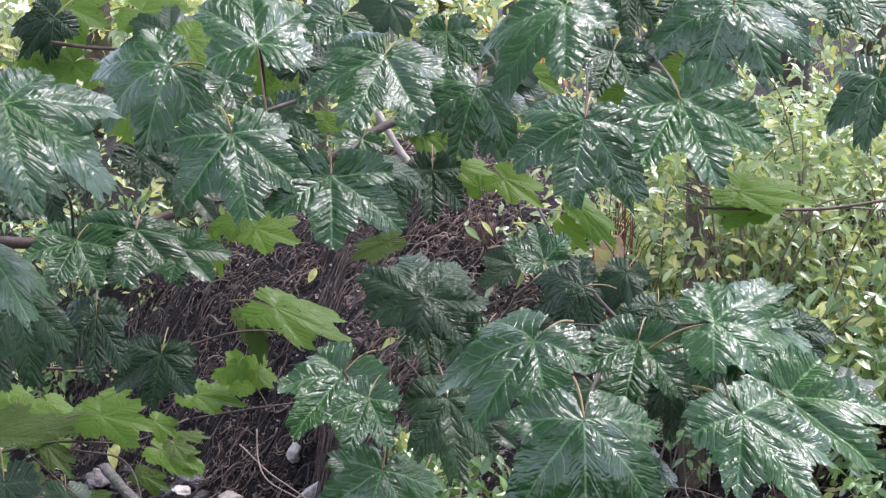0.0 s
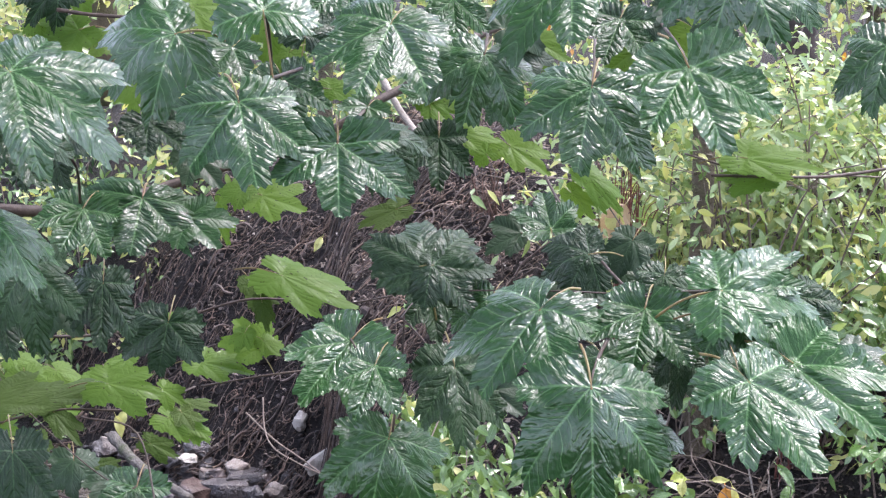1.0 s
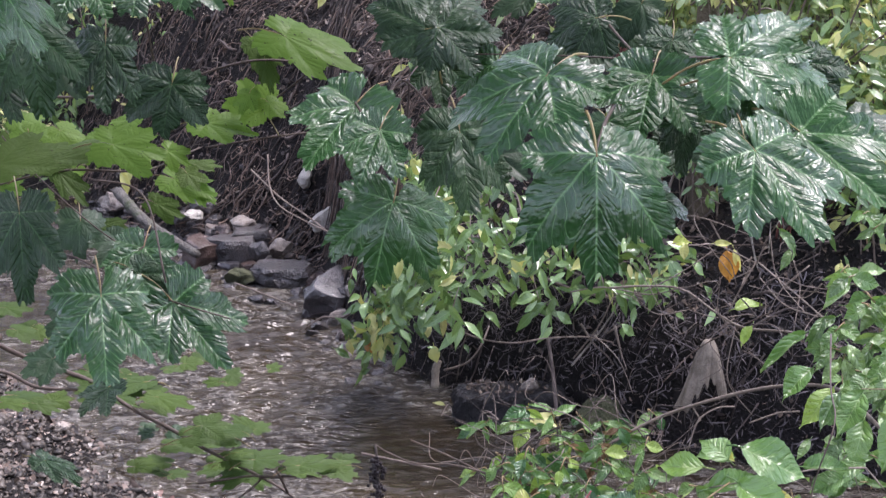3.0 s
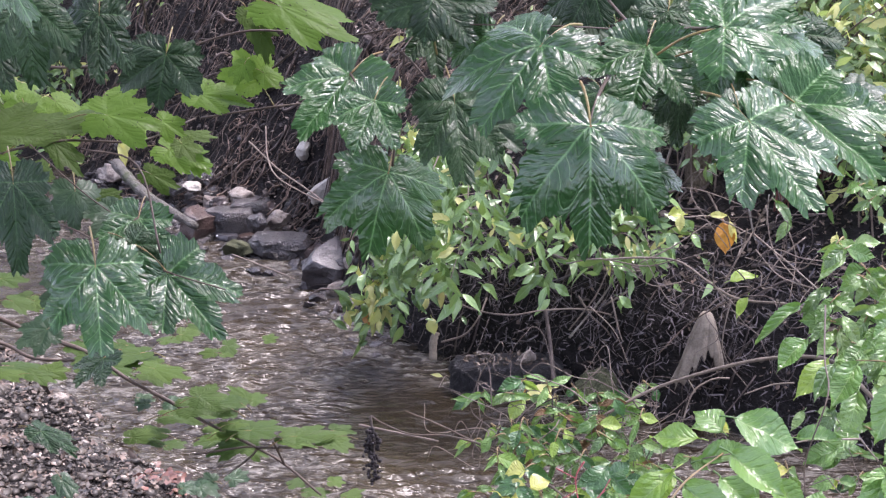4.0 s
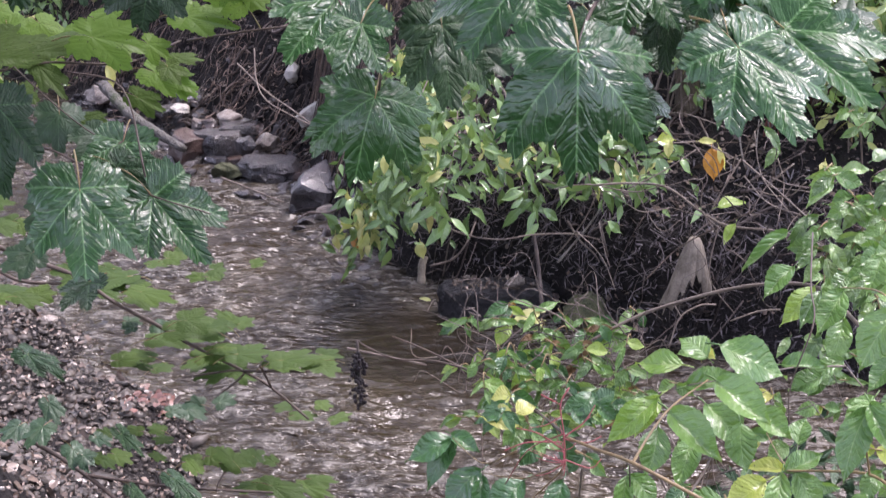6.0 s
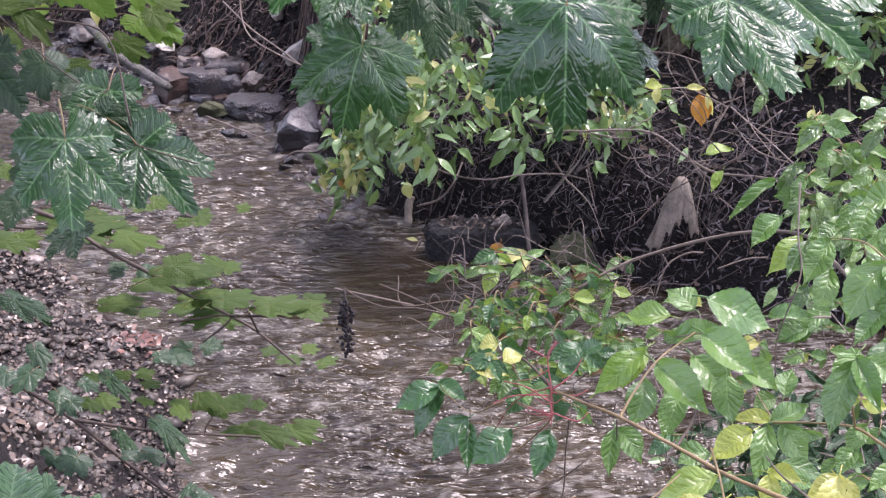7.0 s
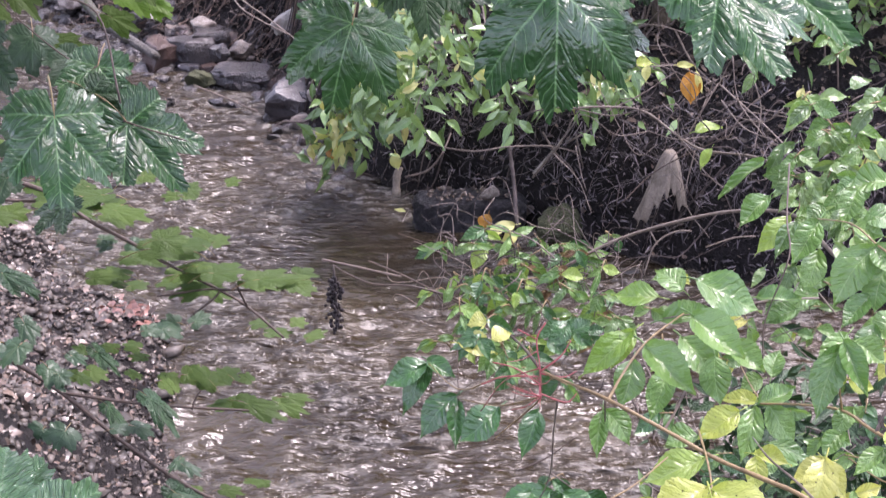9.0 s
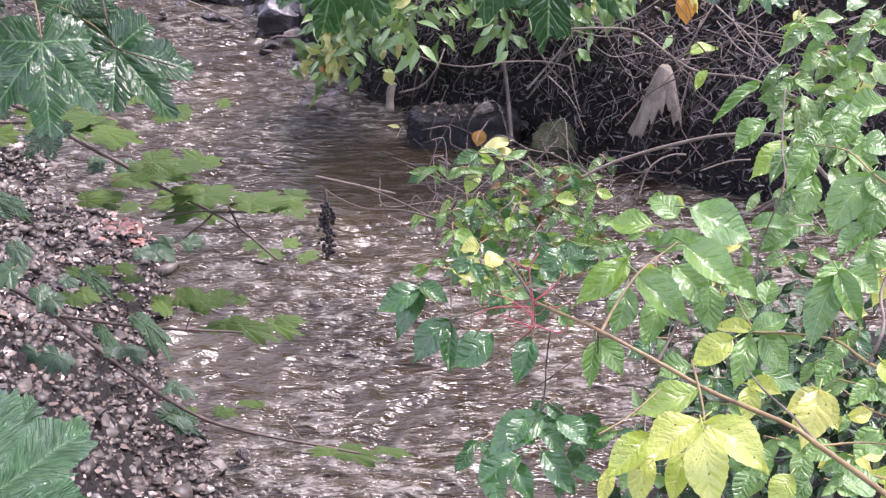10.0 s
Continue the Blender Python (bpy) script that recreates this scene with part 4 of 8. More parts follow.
stem("twig", limb_low_right, [(0.344, 1.943, 3.189), (0.349, 2.144, 3.181), (0.319, 2.247, 3.192), (0.268, 2.352, 3.221), (0.230, 2.660, 3.251), (0.176, 2.977, 3.341), (0.125, 3.210, 3.548)], 0.0014, 0.0028, M_STEM)
stem("twig", limb_low_right, [(0.166, 1.903, 3.190), (0.190, 2.045, 3.197), (0.240, 2.249, 3.208), (0.268, 2.352, 3.221)], 0.0022, 0.0028, M_STEM)
leaf(limb_low_right, "dark", -0.147, 2.441, 3.140, -33, -23, 152, 0.149, 0.153)
leaf(limb_low_right, "dark", -0.107, 2.337, 3.124, -41, -15, 166, 0.103, 0.105)
leaf(limb_low_right, "dark", -0.095, 2.515, 2.966, -45, -10, 172, 0.140, 0.192)
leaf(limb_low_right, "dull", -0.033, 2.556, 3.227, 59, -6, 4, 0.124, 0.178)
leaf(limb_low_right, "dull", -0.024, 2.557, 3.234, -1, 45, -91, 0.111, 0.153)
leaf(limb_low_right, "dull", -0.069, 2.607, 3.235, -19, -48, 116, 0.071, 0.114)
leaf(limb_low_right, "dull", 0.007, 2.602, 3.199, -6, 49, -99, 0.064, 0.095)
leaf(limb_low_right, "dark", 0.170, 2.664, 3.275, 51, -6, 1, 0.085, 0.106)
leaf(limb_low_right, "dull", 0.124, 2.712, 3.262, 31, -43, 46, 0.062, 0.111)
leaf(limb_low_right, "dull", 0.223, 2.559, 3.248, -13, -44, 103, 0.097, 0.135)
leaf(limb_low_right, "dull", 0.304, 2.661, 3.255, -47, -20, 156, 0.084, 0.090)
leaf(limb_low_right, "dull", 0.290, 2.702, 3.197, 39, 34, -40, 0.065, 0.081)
leaf(limb_low_right, "dark", 0.116, 2.054, 3.256, -29, -20, 145, 0.165, 0.182)
leaf(limb_low_right, "dark", 0.121, 2.102, 3.238, -34, 21, -156, 0.090, 0.086)
leaf(limb_low_right, "dark", 0.261, 2.152, 3.238, -39, -8, 163, 0.117, 0.141)
leaf(limb_low_right, "dark", 0.285, 2.200, 3.217, -27, 30, -143, 0.062, 0.098)
leaf(limb_low_right, "dark", 0.166, 1.893, 3.192, -45, 3, 178, 0.153, 0.193)
leaf(limb_low_right, "dark", 0.342, 2.037, 3.280, 4, 40, -93, 0.142, 0.171)
leaf(limb_low_right, "dark", 0.366, 2.058, 3.280, 30, 24, -52, 0.123, 0.1)
leaf(limb_low_right, "dark", 0.355, 2.052, 3.245, -14, 37, -122, 0.125, 0.118)
leaf(limb_low_right, "dark", 0.352, 1.894, 3.196, -35, 18, -158, 0.151, 0.15)
leaf(limb_low_right, "dark", 0.347, 1.923, 3.192, -43, 6, 176, 0.117, 0.081)
leaf(limb_low_right, "dark", 0.417, 1.965, 3.204, -29, 27, -153, 0.168, 0.155)
leaf(limb_low_right, "dull", 0.438, 2.143, 3.179, 14, 47, -82, 0.063, 0.053)
leaf(limb_low_right, "dull", 0.323, 2.244, 3.172, -48, -3, 169, 0.098, 0.075)
leaf(limb_low_right, "dark", 0.357, 2.146, 3.196, -33, 22, -160, 0.063, 0.065)
leaf(limb_low_right, "dark", 0.323, 2.195, 3.186, -22, -21, 130, 0.068, 0.082)
leaf(limb_low_right, "dull", 0.009, 2.435, 3.097, -48, 4, -176, 0.145, 0.145)
leaf(limb_low_right, "dull", 0.064, 2.430, 3.063, -37, 32, -147, 0.070, 0.091)
leaf(limb_low_right, "dull", -0.030, 2.747, 3.155, -54, 5, -176, 0.100, 0.101)
leaf(limb_low_right, "dull", 0.135, 2.332, 3.085, 36, 15, -24, 0.059, 0.077)
leaf(limb_low_right, "dull", 0.530, 2.141, 3.164, 27, 29, -58, 0.066, 0.077)
leaf(limb_low_right, "dull", 0.349, 2.234, 3.106, 46, 13, -22, 0.048, 0.056)
leaf(limb_low_right, "dark", 0.214, 2.250, 3.152, -40, 12, -165, 0.075, 0.085)
leaf(limb_low_right, "dull", 0.323, 2.300, 3.136, -42, -8, 170, 0.085, 0.090)
leaf(limb_low_right, "dark", 0.330, 2.200, 3.205, -30, 25, -150, 0.080, 0.090)
leaf(limb_low_right, "dull", 0.196, 2.600, 3.197, -50, 10, -170, 0.080, 0.100)
leaf(limb_low_right, "dark", 0.069, 2.550, 3.180, -45, -15, 160, 0.090, 0.110)
leaf(limb_low_right, "dull", 0.334, 2.500, 3.223, -45, -10, 172, 0.090, 0.100)
leaf(limb_low_right, "dark", 0.245, 2.050, 3.103, -40, 16, -160, 0.070, 0.080)
leaf(limb_low_right, "dull", 0.520, 2.400, 3.206, -40, 20, -150, 0.090, 0.100)

limb_stream = stem("branch", maple, [(-0.352, 2.454, 2.793), (-0.444, 2.463, 2.820), (-0.564, 2.571, 2.831), (-0.681, 2.678, 2.837), (-0.901, 2.683, 2.856)], 0.0011, 0.0022, M_STEM)
stem("twig", limb_stream, [(-0.507, 2.584, 2.873), (-0.564, 2.571, 2.831)], 0.0017, 0.0022, M_STEM)
stem("twig", limb_stream, [(-0.454, 2.472, 2.848), (-0.508, 2.610, 2.953), (-0.601, 2.619, 2.980)], 0.0017, 0.0017, M_STEM)
leaf(limb_stream, "dark", -0.531, 2.352, 2.867, -44, -1, -168, 0.155, 0.170)
leaf(limb_stream, "dark", -0.444, 2.463, 2.820, -39, 21, -146, 0.157, 0.147)
leaf(limb_stream, "dark", -0.507, 2.584, 2.873, -40, -11, 178, 0.102, 0.121)
leaf(limb_stream, "dull", -0.633, 2.694, 2.887, -46, -3, -169, 0.080, 0.091)
leaf(limb_stream, "dull", -0.633, 2.313, 3.007, -46, -1, -165, 0.137, 0.115)
leaf(limb_stream, "dull", -0.597, 2.455, 2.797, -15, -33, 131, 0.057, 0.084)
leaf(limb_stream, "dull", -0.508, 2.523, 2.846, -36, 28, -136, 0.088, 0.086)
leaf(limb_stream, "dull", -0.657, 2.529, 2.699, -17, -31, 136, 0.062, 0.075)
leaf(limb_stream, "dull", -0.627, 2.794, 2.544, -15, -13, 153, 0.093, 0.071)
leaf(limb_stream, "dull", -0.566, 2.684, 2.855, -29, -24, 157, 0.074, 0.083)

limb_trailing = stem("branch", maple, [(-1.222, 3.594, 2.423), (-1.053, 3.840, 2.206), (-0.899, 3.823, 2.152), (-0.794, 3.802, 2.085), (-0.689, 3.785, 2.032), (-0.597, 3.724, 2.005), (-0.473, 3.706, 1.945), (-0.404, 3.693, 1.906), (-0.310, 3.625, 1.855)], 0.0066, 0.0029, M_STEM)
stem("twig", limb_trailing, [(-1.219, 3.742, 2.229), (-1.109, 3.829, 2.173), (-1.025, 3.818, 2.137), (-0.871, 3.816, 2.131)], 0.0057, 0.0038, M_STEM)
stem("twig", limb_trailing, [(-0.473, 3.706, 1.945), (-0.371, 3.660, 1.966), (-0.262, 3.660, 1.966)], 0.0038, 0.0029, M_STEM)
stem("twig", limb_trailing, [(-0.536, 3.639, 1.902), (-0.473, 3.706, 1.945), (-0.617, 3.655, 1.951)], 0.0029, 0.0029, M_STEM)
stem("twig", limb_trailing, [(-0.404, 3.693, 1.906), (-0.426, 3.664, 1.979)], 0.0029, 0.0029, M_STEM)
leaf(limb_trailing, "olive", -1.115, 3.931, 2.071, -3, 7, -98, 0.122, 0.097)
leaf(limb_trailing, "olive", -0.997, 3.683, 2.149, -13, 23, -105, 0.067, 0.047)
leaf(limb_trailing, "olive", -1.088, 3.738, 2.130, -8, 22, -95, 0.077, 0.048)
leaf(limb_trailing, "olive", -0.968, 3.710, 2.146, 0, 30, -75, 0.066, 0.054)
leaf(limb_trailing, "olive", -0.807, 3.656, 2.203, -1, 7, -87, 0.126, 0.092)
leaf(limb_trailing, "olive", -0.730, 3.649, 2.217, -1, -7, 109, 0.101, 0.086)
leaf(limb_trailing, "olive", -0.863, 3.627, 2.191, -1, 29, -78, 0.078, 0.047)
leaf(limb_trailing, "olive", -0.857, 3.700, 2.180, -1, -22, 106, 0.065, 0.051)
leaf(limb_trailing, "olive", -0.622, 3.704, 2.055, 0, 25, -79, 0.146, 0.077)
leaf(limb_trailing, "olive", -0.691, 3.799, 1.990, -3, 20, -89, 0.126, 0.065)
leaf(limb_trailing, "olive", -0.588, 3.597, 2.126, -2, 24, -85, 0.079, 0.078)
leaf(limb_trailing, "olive", -0.562, 3.742, 2.040, 4, -10, 75, 0.112, 0.080)
leaf(limb_trailing, "olive", -0.481, 3.674, 2.005, -0, 7, -84, 0.105, 0.093)
leaf(limb_trailing, "olive", -0.546, 3.710, 1.988, 2, 21, -77, 0.079, 0.065)
leaf(limb_trailing, "olive", -0.521, 3.695, 2.013, -3, 12, -96, 0.069, 0.063)
leaf(limb_trailing, "olive", -0.586, 3.798, 1.944, 2, 18, -74, 0.103, 0.065)
leaf(limb_trailing, "olive", -0.513, 3.821, 1.911, -10, -26, 120, 0.118, 0.056)
leaf(limb_trailing, "olive", -0.513, 3.810, 1.897, -11, 16, -117, 0.083, 0.048)
leaf(limb_trailing, "olive", -0.588, 3.850, 1.905, -3, -9, 116, 0.072, 0.071)
leaf(limb_trailing, "olive", -0.395, 3.679, 1.978, -4, 7, -114, 0.093, 0.056)
leaf(limb_trailing, "olive", -0.794, 3.792, 1.934, -1, 25, -79, 0.073, 0.051)
leaf(limb_trailing, "olive", -0.721, 3.894, 1.867, 5, 20, -66, 0.058, 0.044)
leaf(limb_trailing, "olive", -0.735, 3.796, 1.917, 8, -11, 65, 0.082, 0.035)
leaf(limb_trailing, "olive", -0.730, 3.833, 1.928, 6, -14, 78, 0.082, 0.047)
leaf(limb_trailing, "olive", -0.516, 3.583, 2.260, -2, 17, -90, 0.038, 0.053)
leaf(limb_trailing, "olive", -0.547, 3.738, 2.183, 2, 13, -75, 0.038, 0.050)
leaf(limb_trailing, "olive", -0.550, 3.605, 2.234, 3, -30, 93, 0.039, 0.032)
leaf(limb_trailing, "olive", -0.438, 3.725, 2.220, 6, 23, -68, 0.034, 0.033)
leaf(limb_trailing, "dull", -0.593, 3.568, 1.906, 6, 16, -61, 0.058, 0.079)
leaf(limb_trailing, "dull", -0.613, 3.454, 1.959, 2, 28, -76, 0.044, 0.041)
leaf(limb_trailing, "dull", -0.586, 3.719, 1.848, 8, -34, 84, 0.044, 0.055)
leaf(limb_trailing, "dull", -0.512, 3.557, 1.932, 16, 26, -48, 0.056, 0.040)
leaf(limb_trailing, "olive", -0.719, 3.749, 2.137, -5, 7, -115, 0.111, 0.074)
leaf(limb_trailing, "olive", -0.844, 3.851, 2.101, -6, 4, -130, 0.096, 0.053)
leaf(limb_trailing, "olive", -0.753, 3.986, 2.052, -2, -10, 112, 0.066, 0.082)
leaf(limb_trailing, "olive", -0.745, 3.791, 2.103, -9, 16, -108, 0.080, 0.051)
leaf(limb_trailing, "olive", -0.506, 3.676, 2.078, 7, -7, 55, 0.068, 0.057)
leaf(limb_trailing, "olive", -0.505, 3.932, 1.975, 8, 14, -54, 0.049, 0.057)
leaf(limb_trailing, "olive", -0.560, 3.950, 1.934, 1, -8, 91, 0.046, 0.080)
leaf(limb_trailing, "olive", -0.523, 3.956, 1.972, 16, -16, 51, 0.076, 0.044)
leaf(limb_trailing, "olive", -0.358, 3.538, 2.051, 1, 13, -79, 0.109, 0.071)
leaf(limb_trailing, "olive", -0.279, 3.706, 1.989, -5, 22, -98, 0.060, 0.048)
leaf(limb_trailing, "olive", -0.279, 3.619, 2.000, -3, 17, -98, 0.066, 0.064)
leaf(limb_trailing, "olive", -0.263, 3.571, 2.035, -1, -22, 98, 0.083, 0.047)
leaf(limb_trailing, "olive", -0.922, 3.928, 2.134, -23, 25, -122, 0.090, 0.062)
leaf(limb_trailing, "olive", -0.933, 3.836, 2.160, -6, 9, -110, 0.065, 0.055)
leaf(limb_trailing, "olive", -0.854, 4.000, 2.104, -14, 11, -131, 0.062, 0.053)
leaf(limb_trailing, "olive", -0.814, 3.781, 2.173, -11, -8, 155, 0.083, 0.044)
leaf(limb_trailing, "olive", -0.692, 4.017, 2.123, -2, 23, -86, 0.052, 0.058)
leaf(limb_trailing, "olive", -0.750, 4.076, 2.085, 3, 9, -59, 0.059, 0.054)
leaf(limb_trailing, "olive", -0.690, 4.059, 2.111, 7, 12, -51, 0.055, 0.039)
leaf(limb_trailing, "olive", -0.621, 3.813, 2.226, -9, 10, -122, 0.061, 0.038)
leaf(limb_trailing, "dull", -0.703, 3.862, 1.999, -14, 18, -119, 0.051, 0.056)
leaf(limb_trailing, "dull", -0.771, 3.817, 2.030, -11, 36, -97, 0.042, 0.036)
leaf(limb_trailing, "dull", -0.740, 3.739, 2.048, 2, -22, 95, 0.036, 0.042)
leaf(limb_trailing, "dull", -0.590, 3.674, 2.098, -18, 17, -130, 0.045, 0.038)
leaf(limb_trailing, "olive", -1.016, 3.629, 2.356, -14, 24, -106, 0.067, 0.055)
leaf(limb_trailing, "olive", -1.003, 3.717, 2.335, -14, -34, 129, 0.053, 0.044)
leaf(limb_trailing, "olive", -0.974, 3.660, 2.344, -30, 27, -127, 0.044, 0.042)
leaf(limb_trailing, "olive", -1.141, 3.729, 2.328, -2, 37, -76, 0.043, 0.043)
leaf(limb_trailing, "olive", -1.072, 3.749, 2.370, -5, 21, -89, 0.072, 0.062)
leaf(limb_trailing, "olive", -1.216, 3.901, 2.307, -17, 16, -119, 0.051, 0.041)
leaf(limb_trailing, "olive", -1.159, 3.753, 2.348, 7, 37, -62, 0.048, 0.042)
leaf(limb_trailing, "olive", -1.109, 3.759, 2.361, -3, 36, -78, 0.044, 0.045)
leaf(limb_trailing, "olive", -0.403, 3.606, 1.682, -12, 23, -113, 0.120, 0.063)
leaf(limb_trailing, "olive", -0.296, 3.562, 1.724, -5, 26, -97, 0.068, 0.039)
leaf(limb_trailing, "olive", -0.337, 3.780, 1.585, -4, 6, -116, 0.106, 0.052)
leaf(limb_trailing, "olive", -0.441, 3.615, 1.679, -1, -8, 106, 0.069, 0.060)
leaf(limb_trailing, "olive", -0.493, 3.519, 1.793, -8, 26, -100, 0.058, 0.065)
leaf(limb_trailing, "olive", -0.538, 3.538, 1.798, -5, 29, -91, 0.048, 0.060)
leaf(limb_trailing, "olive", -0.590, 3.526, 1.791, 0, 16, -80, 0.056, 0.072)
leaf(limb_trailing, "olive", -0.460, 3.631, 1.751, -5, 9, -109, 0.047, 0.071)
leaf(limb_trailing, "olive", -0.481, 3.492, 1.812, 18, -13, 43, 0.067, 0.047)
leaf(limb_trailing, "olive", -0.560, 3.440, 1.814, 15, -7, 33, 0.063, 0.032)
leaf(limb_trailing, "olive", -0.430, 3.453, 1.846, 12, -14, 55, 0.037, 0.038)
leaf(limb_trailing, "olive", -0.403, 3.680, 1.708, 19, -22, 53, 0.037, 0.036)
leaf(limb_trailing, "olive", -0.466, 3.595, 1.439, -6, 14, -106, 0.058, 0.042)
leaf(limb_trailing, "olive", -0.385, 3.424, 1.574, -1, 6, -95, 0.046, 0.032)
leaf(limb_trailing, "olive", -0.541, 3.640, 1.410, 4, -24, 90, 0.040, 0.034)
leaf(limb_trailing, "olive", -0.359, 3.570, 1.475, 3, -15, 83, 0.034, 0.028)
leaf(limb_trailing, "olive", -0.138, 3.535, 1.351, -2, 7, -105, 0.113, 0.049)
leaf(limb_trailing, "olive", -0.049, 3.496, 1.389, -2, 6, -108, 0.081, 0.036)
leaf(limb_trailing, "olive", -0.180, 3.380, 1.462, 2, -13, 86, 0.064, 0.034)
leaf(limb_trailing, "olive", -0.123, 3.591, 1.330, -0, -6, 93, 0.065, 0.048)
leaf(limb_trailing, "olive", -0.382, 4.081, 1.640, 1, 19, -82, 0.073, 0.046)
leaf(limb_trailing, "olive", -0.321, 4.107, 1.658, -1, 13, -89, 0.044, 0.048)
leaf(limb_trailing, "olive", -0.272, 4.008, 1.663, 9, 18, -59, 0.059, 0.042)
leaf(limb_trailing, "olive", -0.427, 4.089, 1.659, 5, 14, -65, 0.051, 0.038)
leaf(limb_trailing, "olive", -0.756, 3.780, 1.744, 7, -22, 83, 0.051, 0.039)
leaf(limb_trailing, "olive", -0.683, 3.790, 1.713, 6, -22, 84, 0.048, 0.033)
leaf(limb_trailing, "olive", -0.863, 3.934, 1.656, 16, -23, 67, 0.044, 0.035)
leaf(limb_trailing, "olive", -0.718, 3.883, 1.694, 11, -18, 70, 0.049, 0.041)
leaf(limb_trailing, "olive", -0.849, 3.916, 1.605, -12, 15, -116, 0.062, 0.054)
leaf(limb_trailing, "olive", -0.688, 3.623, 1.759, -8, 7, -131, 0.046, 0.032)
leaf(limb_trailing, "olive", -0.854, 3.685, 1.719, -5, 17, -94, 0.036, 0.040)
leaf(limb_trailing, "olive", -0.861, 3.826, 1.639, -9, 6, -135, 0.058, 0.040)

limb_corner = stem("branch", maple, [(-1.126, 3.466, 1.981), (-0.968, 3.554, 1.832), (-0.844, 3.559, 1.736), (-0.707, 3.507, 1.641), (-0.570, 3.461, 1.557), (-0.460, 3.434, 1.509), (-0.324, 3.416, 1.481), (-0.214, 3.405, 1.464), (-0.106, 3.435, 1.419)], 0.0066, 0.0029, M_STEM)
stem("twig", limb_corner, [(-0.844, 3.559, 1.736), (-0.639, 3.542, 1.715), (-0.397, 3.575, 1.680)], 0.0047, 0.0029, M_STEM)
stem("twig", limb_corner, [(-0.495, 3.564, 1.765), (-0.522, 3.546, 1.728), (-0.529, 3.534, 1.704)], 0.0019, 0.0019, M_STEM)
stem("twig", limb_corner, [(-0.283, 3.431, 1.512), (-0.255, 3.415, 1.481)], 0.0019, 0.0029, M_STEM)
stem("twig", limb_corner, [(-0.365, 1.249, 2.846), (-0.371, 1.191, 2.841), (-0.395, 1.142, 2.854)], 0.0029, 0.0047, M_STEM)
leaf(limb_corner, "pale", -0.370, 1.248, 2.843, 16, 29, -42, 0.132, 0.175)
leaf(limb_corner, "pale", -0.390, 1.298, 2.830, 28, 25, -21, 0.109, 0.126)
leaf(limb_corner, "dull", -0.726, 3.058, 1.921, -29, -18, 164, 0.049, 0.080)
leaf(limb_corner, "dull", -0.816, 3.228, 1.827, -22, -26, 147, 0.025, 0.075)
leaf(limb_corner, "dull", -0.788, 3.221, 1.982, -23, 9, -145, 0.076, 0.056)
leaf(limb_corner, "dull", -0.760, 3.195, 1.980, -21, 15, -133, 0.035, 0.050)
leaf(limb_corner, "dull", -0.911, 3.385, 2.134, -16, 18, -118, 0.108, 0.067)
leaf(limb_corner, "dull", -0.938, 3.484, 2.086, -15, 12, -128, 0.127, 0.055)
leaf(limb_corner, "dull", -0.531, 3.216, 1.673, -19, 20, -126, 0.101, 0.056)
leaf(limb_corner, "dull", -0.512, 3.204, 1.671, -14, 17, -121, 0.069, 0.040)
leaf(limb_corner, "dull", -0.568, 3.192, 1.925, -13, 8, -140, 0.120, 0.051)
leaf(limb_corner, "dull", -0.692, 3.352, 1.812, -15, 7, -144, 0.085, 0.039)
leaf(limb_corner, "dull", -0.860, 3.261, 2.015, -18, -16, 154, 0.073, 0.075)
leaf(limb_corner, "dull", -0.886, 3.164, 2.066, -11, -11, 153, 0.057, 0.061)
leaf(limb_corner, "dull", -0.726, 3.434, 1.911, -19, 12, -138, 0.096, 0.041)
leaf(limb_corner, "dull", -0.769, 3.370, 1.935, -14, 12, -126, 0.050, 0.038)
leaf(limb_corner, "dull", -0.603, 3.192, 1.856, -12, 24, -107, 0.053, 0.045)
leaf(limb_corner, "dull", -0.645, 3.182, 1.856, -2, 19, -84, 0.045, 0.036)
leaf(limb_corner, "dull", -0.512, 3.279, 1.701, -14, 15, -125, 0.050, 0.037)
leaf(limb_corner, "dull", -0.512, 3.177, 1.778, -15, -12, 152, 0.047, 0.026)
leaf(limb_corner, "dull", -0.813, 3.151, 2.127, -34, 10, -151, 0.061, 0.047)
leaf(limb_corner, "dull", -0.863, 3.386, 2.002, -29, 11, -147, 0.032, 0.040)


def unseen_crown(seed, sprays, per):
    """Unseen crown added overhead to break up the sky mirrored in the wet leaves: limbs fanning from the trunk, each
    with sprays of leaves and gaps of sky between.
    """
    rng = np.random.default_rng(seed)
    pts = []
    for k in range(sprays):
        a, q = rng.uniform(-1.25, 2.1), rng.uniform(1.2, 6.5)
        end = np.array([-1.62 + q * math.cos(a), 2.4 + q * math.sin(a) * 0.9, rng.uniform(5.0, 8.2)])
        if end[0] > 0.4 and k % 3:
            continue
        mid = (np.array([-1.62, 2.4, 5.2]) + end) / 2 + (0, 0, 0.5)
        c = curve_points([(-1.62, 2.48, rng.uniform(4.6, 5.9)), mid, end], 6)
        v, f = tube_arrays(c, 0.03, 0.008, 6, 0.1, k)
        child("limb", mesh_from("limb", v, f, M_STEM), maple)
        for _ in range(per):
            i = int(rng.integers(5, len(c)))
            pts.append(c[i] + rng.normal(0, 0.42, 3) * (1, 1, 0.45))
    v, f, uv = leaf_swarm(rng, np.array(pts), np.repeat([[0, -0.1, 1.0]], len(pts), 0), 0.2, 0.9, 0.4)
    tagged(child("crown", mesh_from("crown", v, f, M_MAPLE_SHADE, True, uv), maple), kind="stuff")


unseen_crown(17, 56, 52)



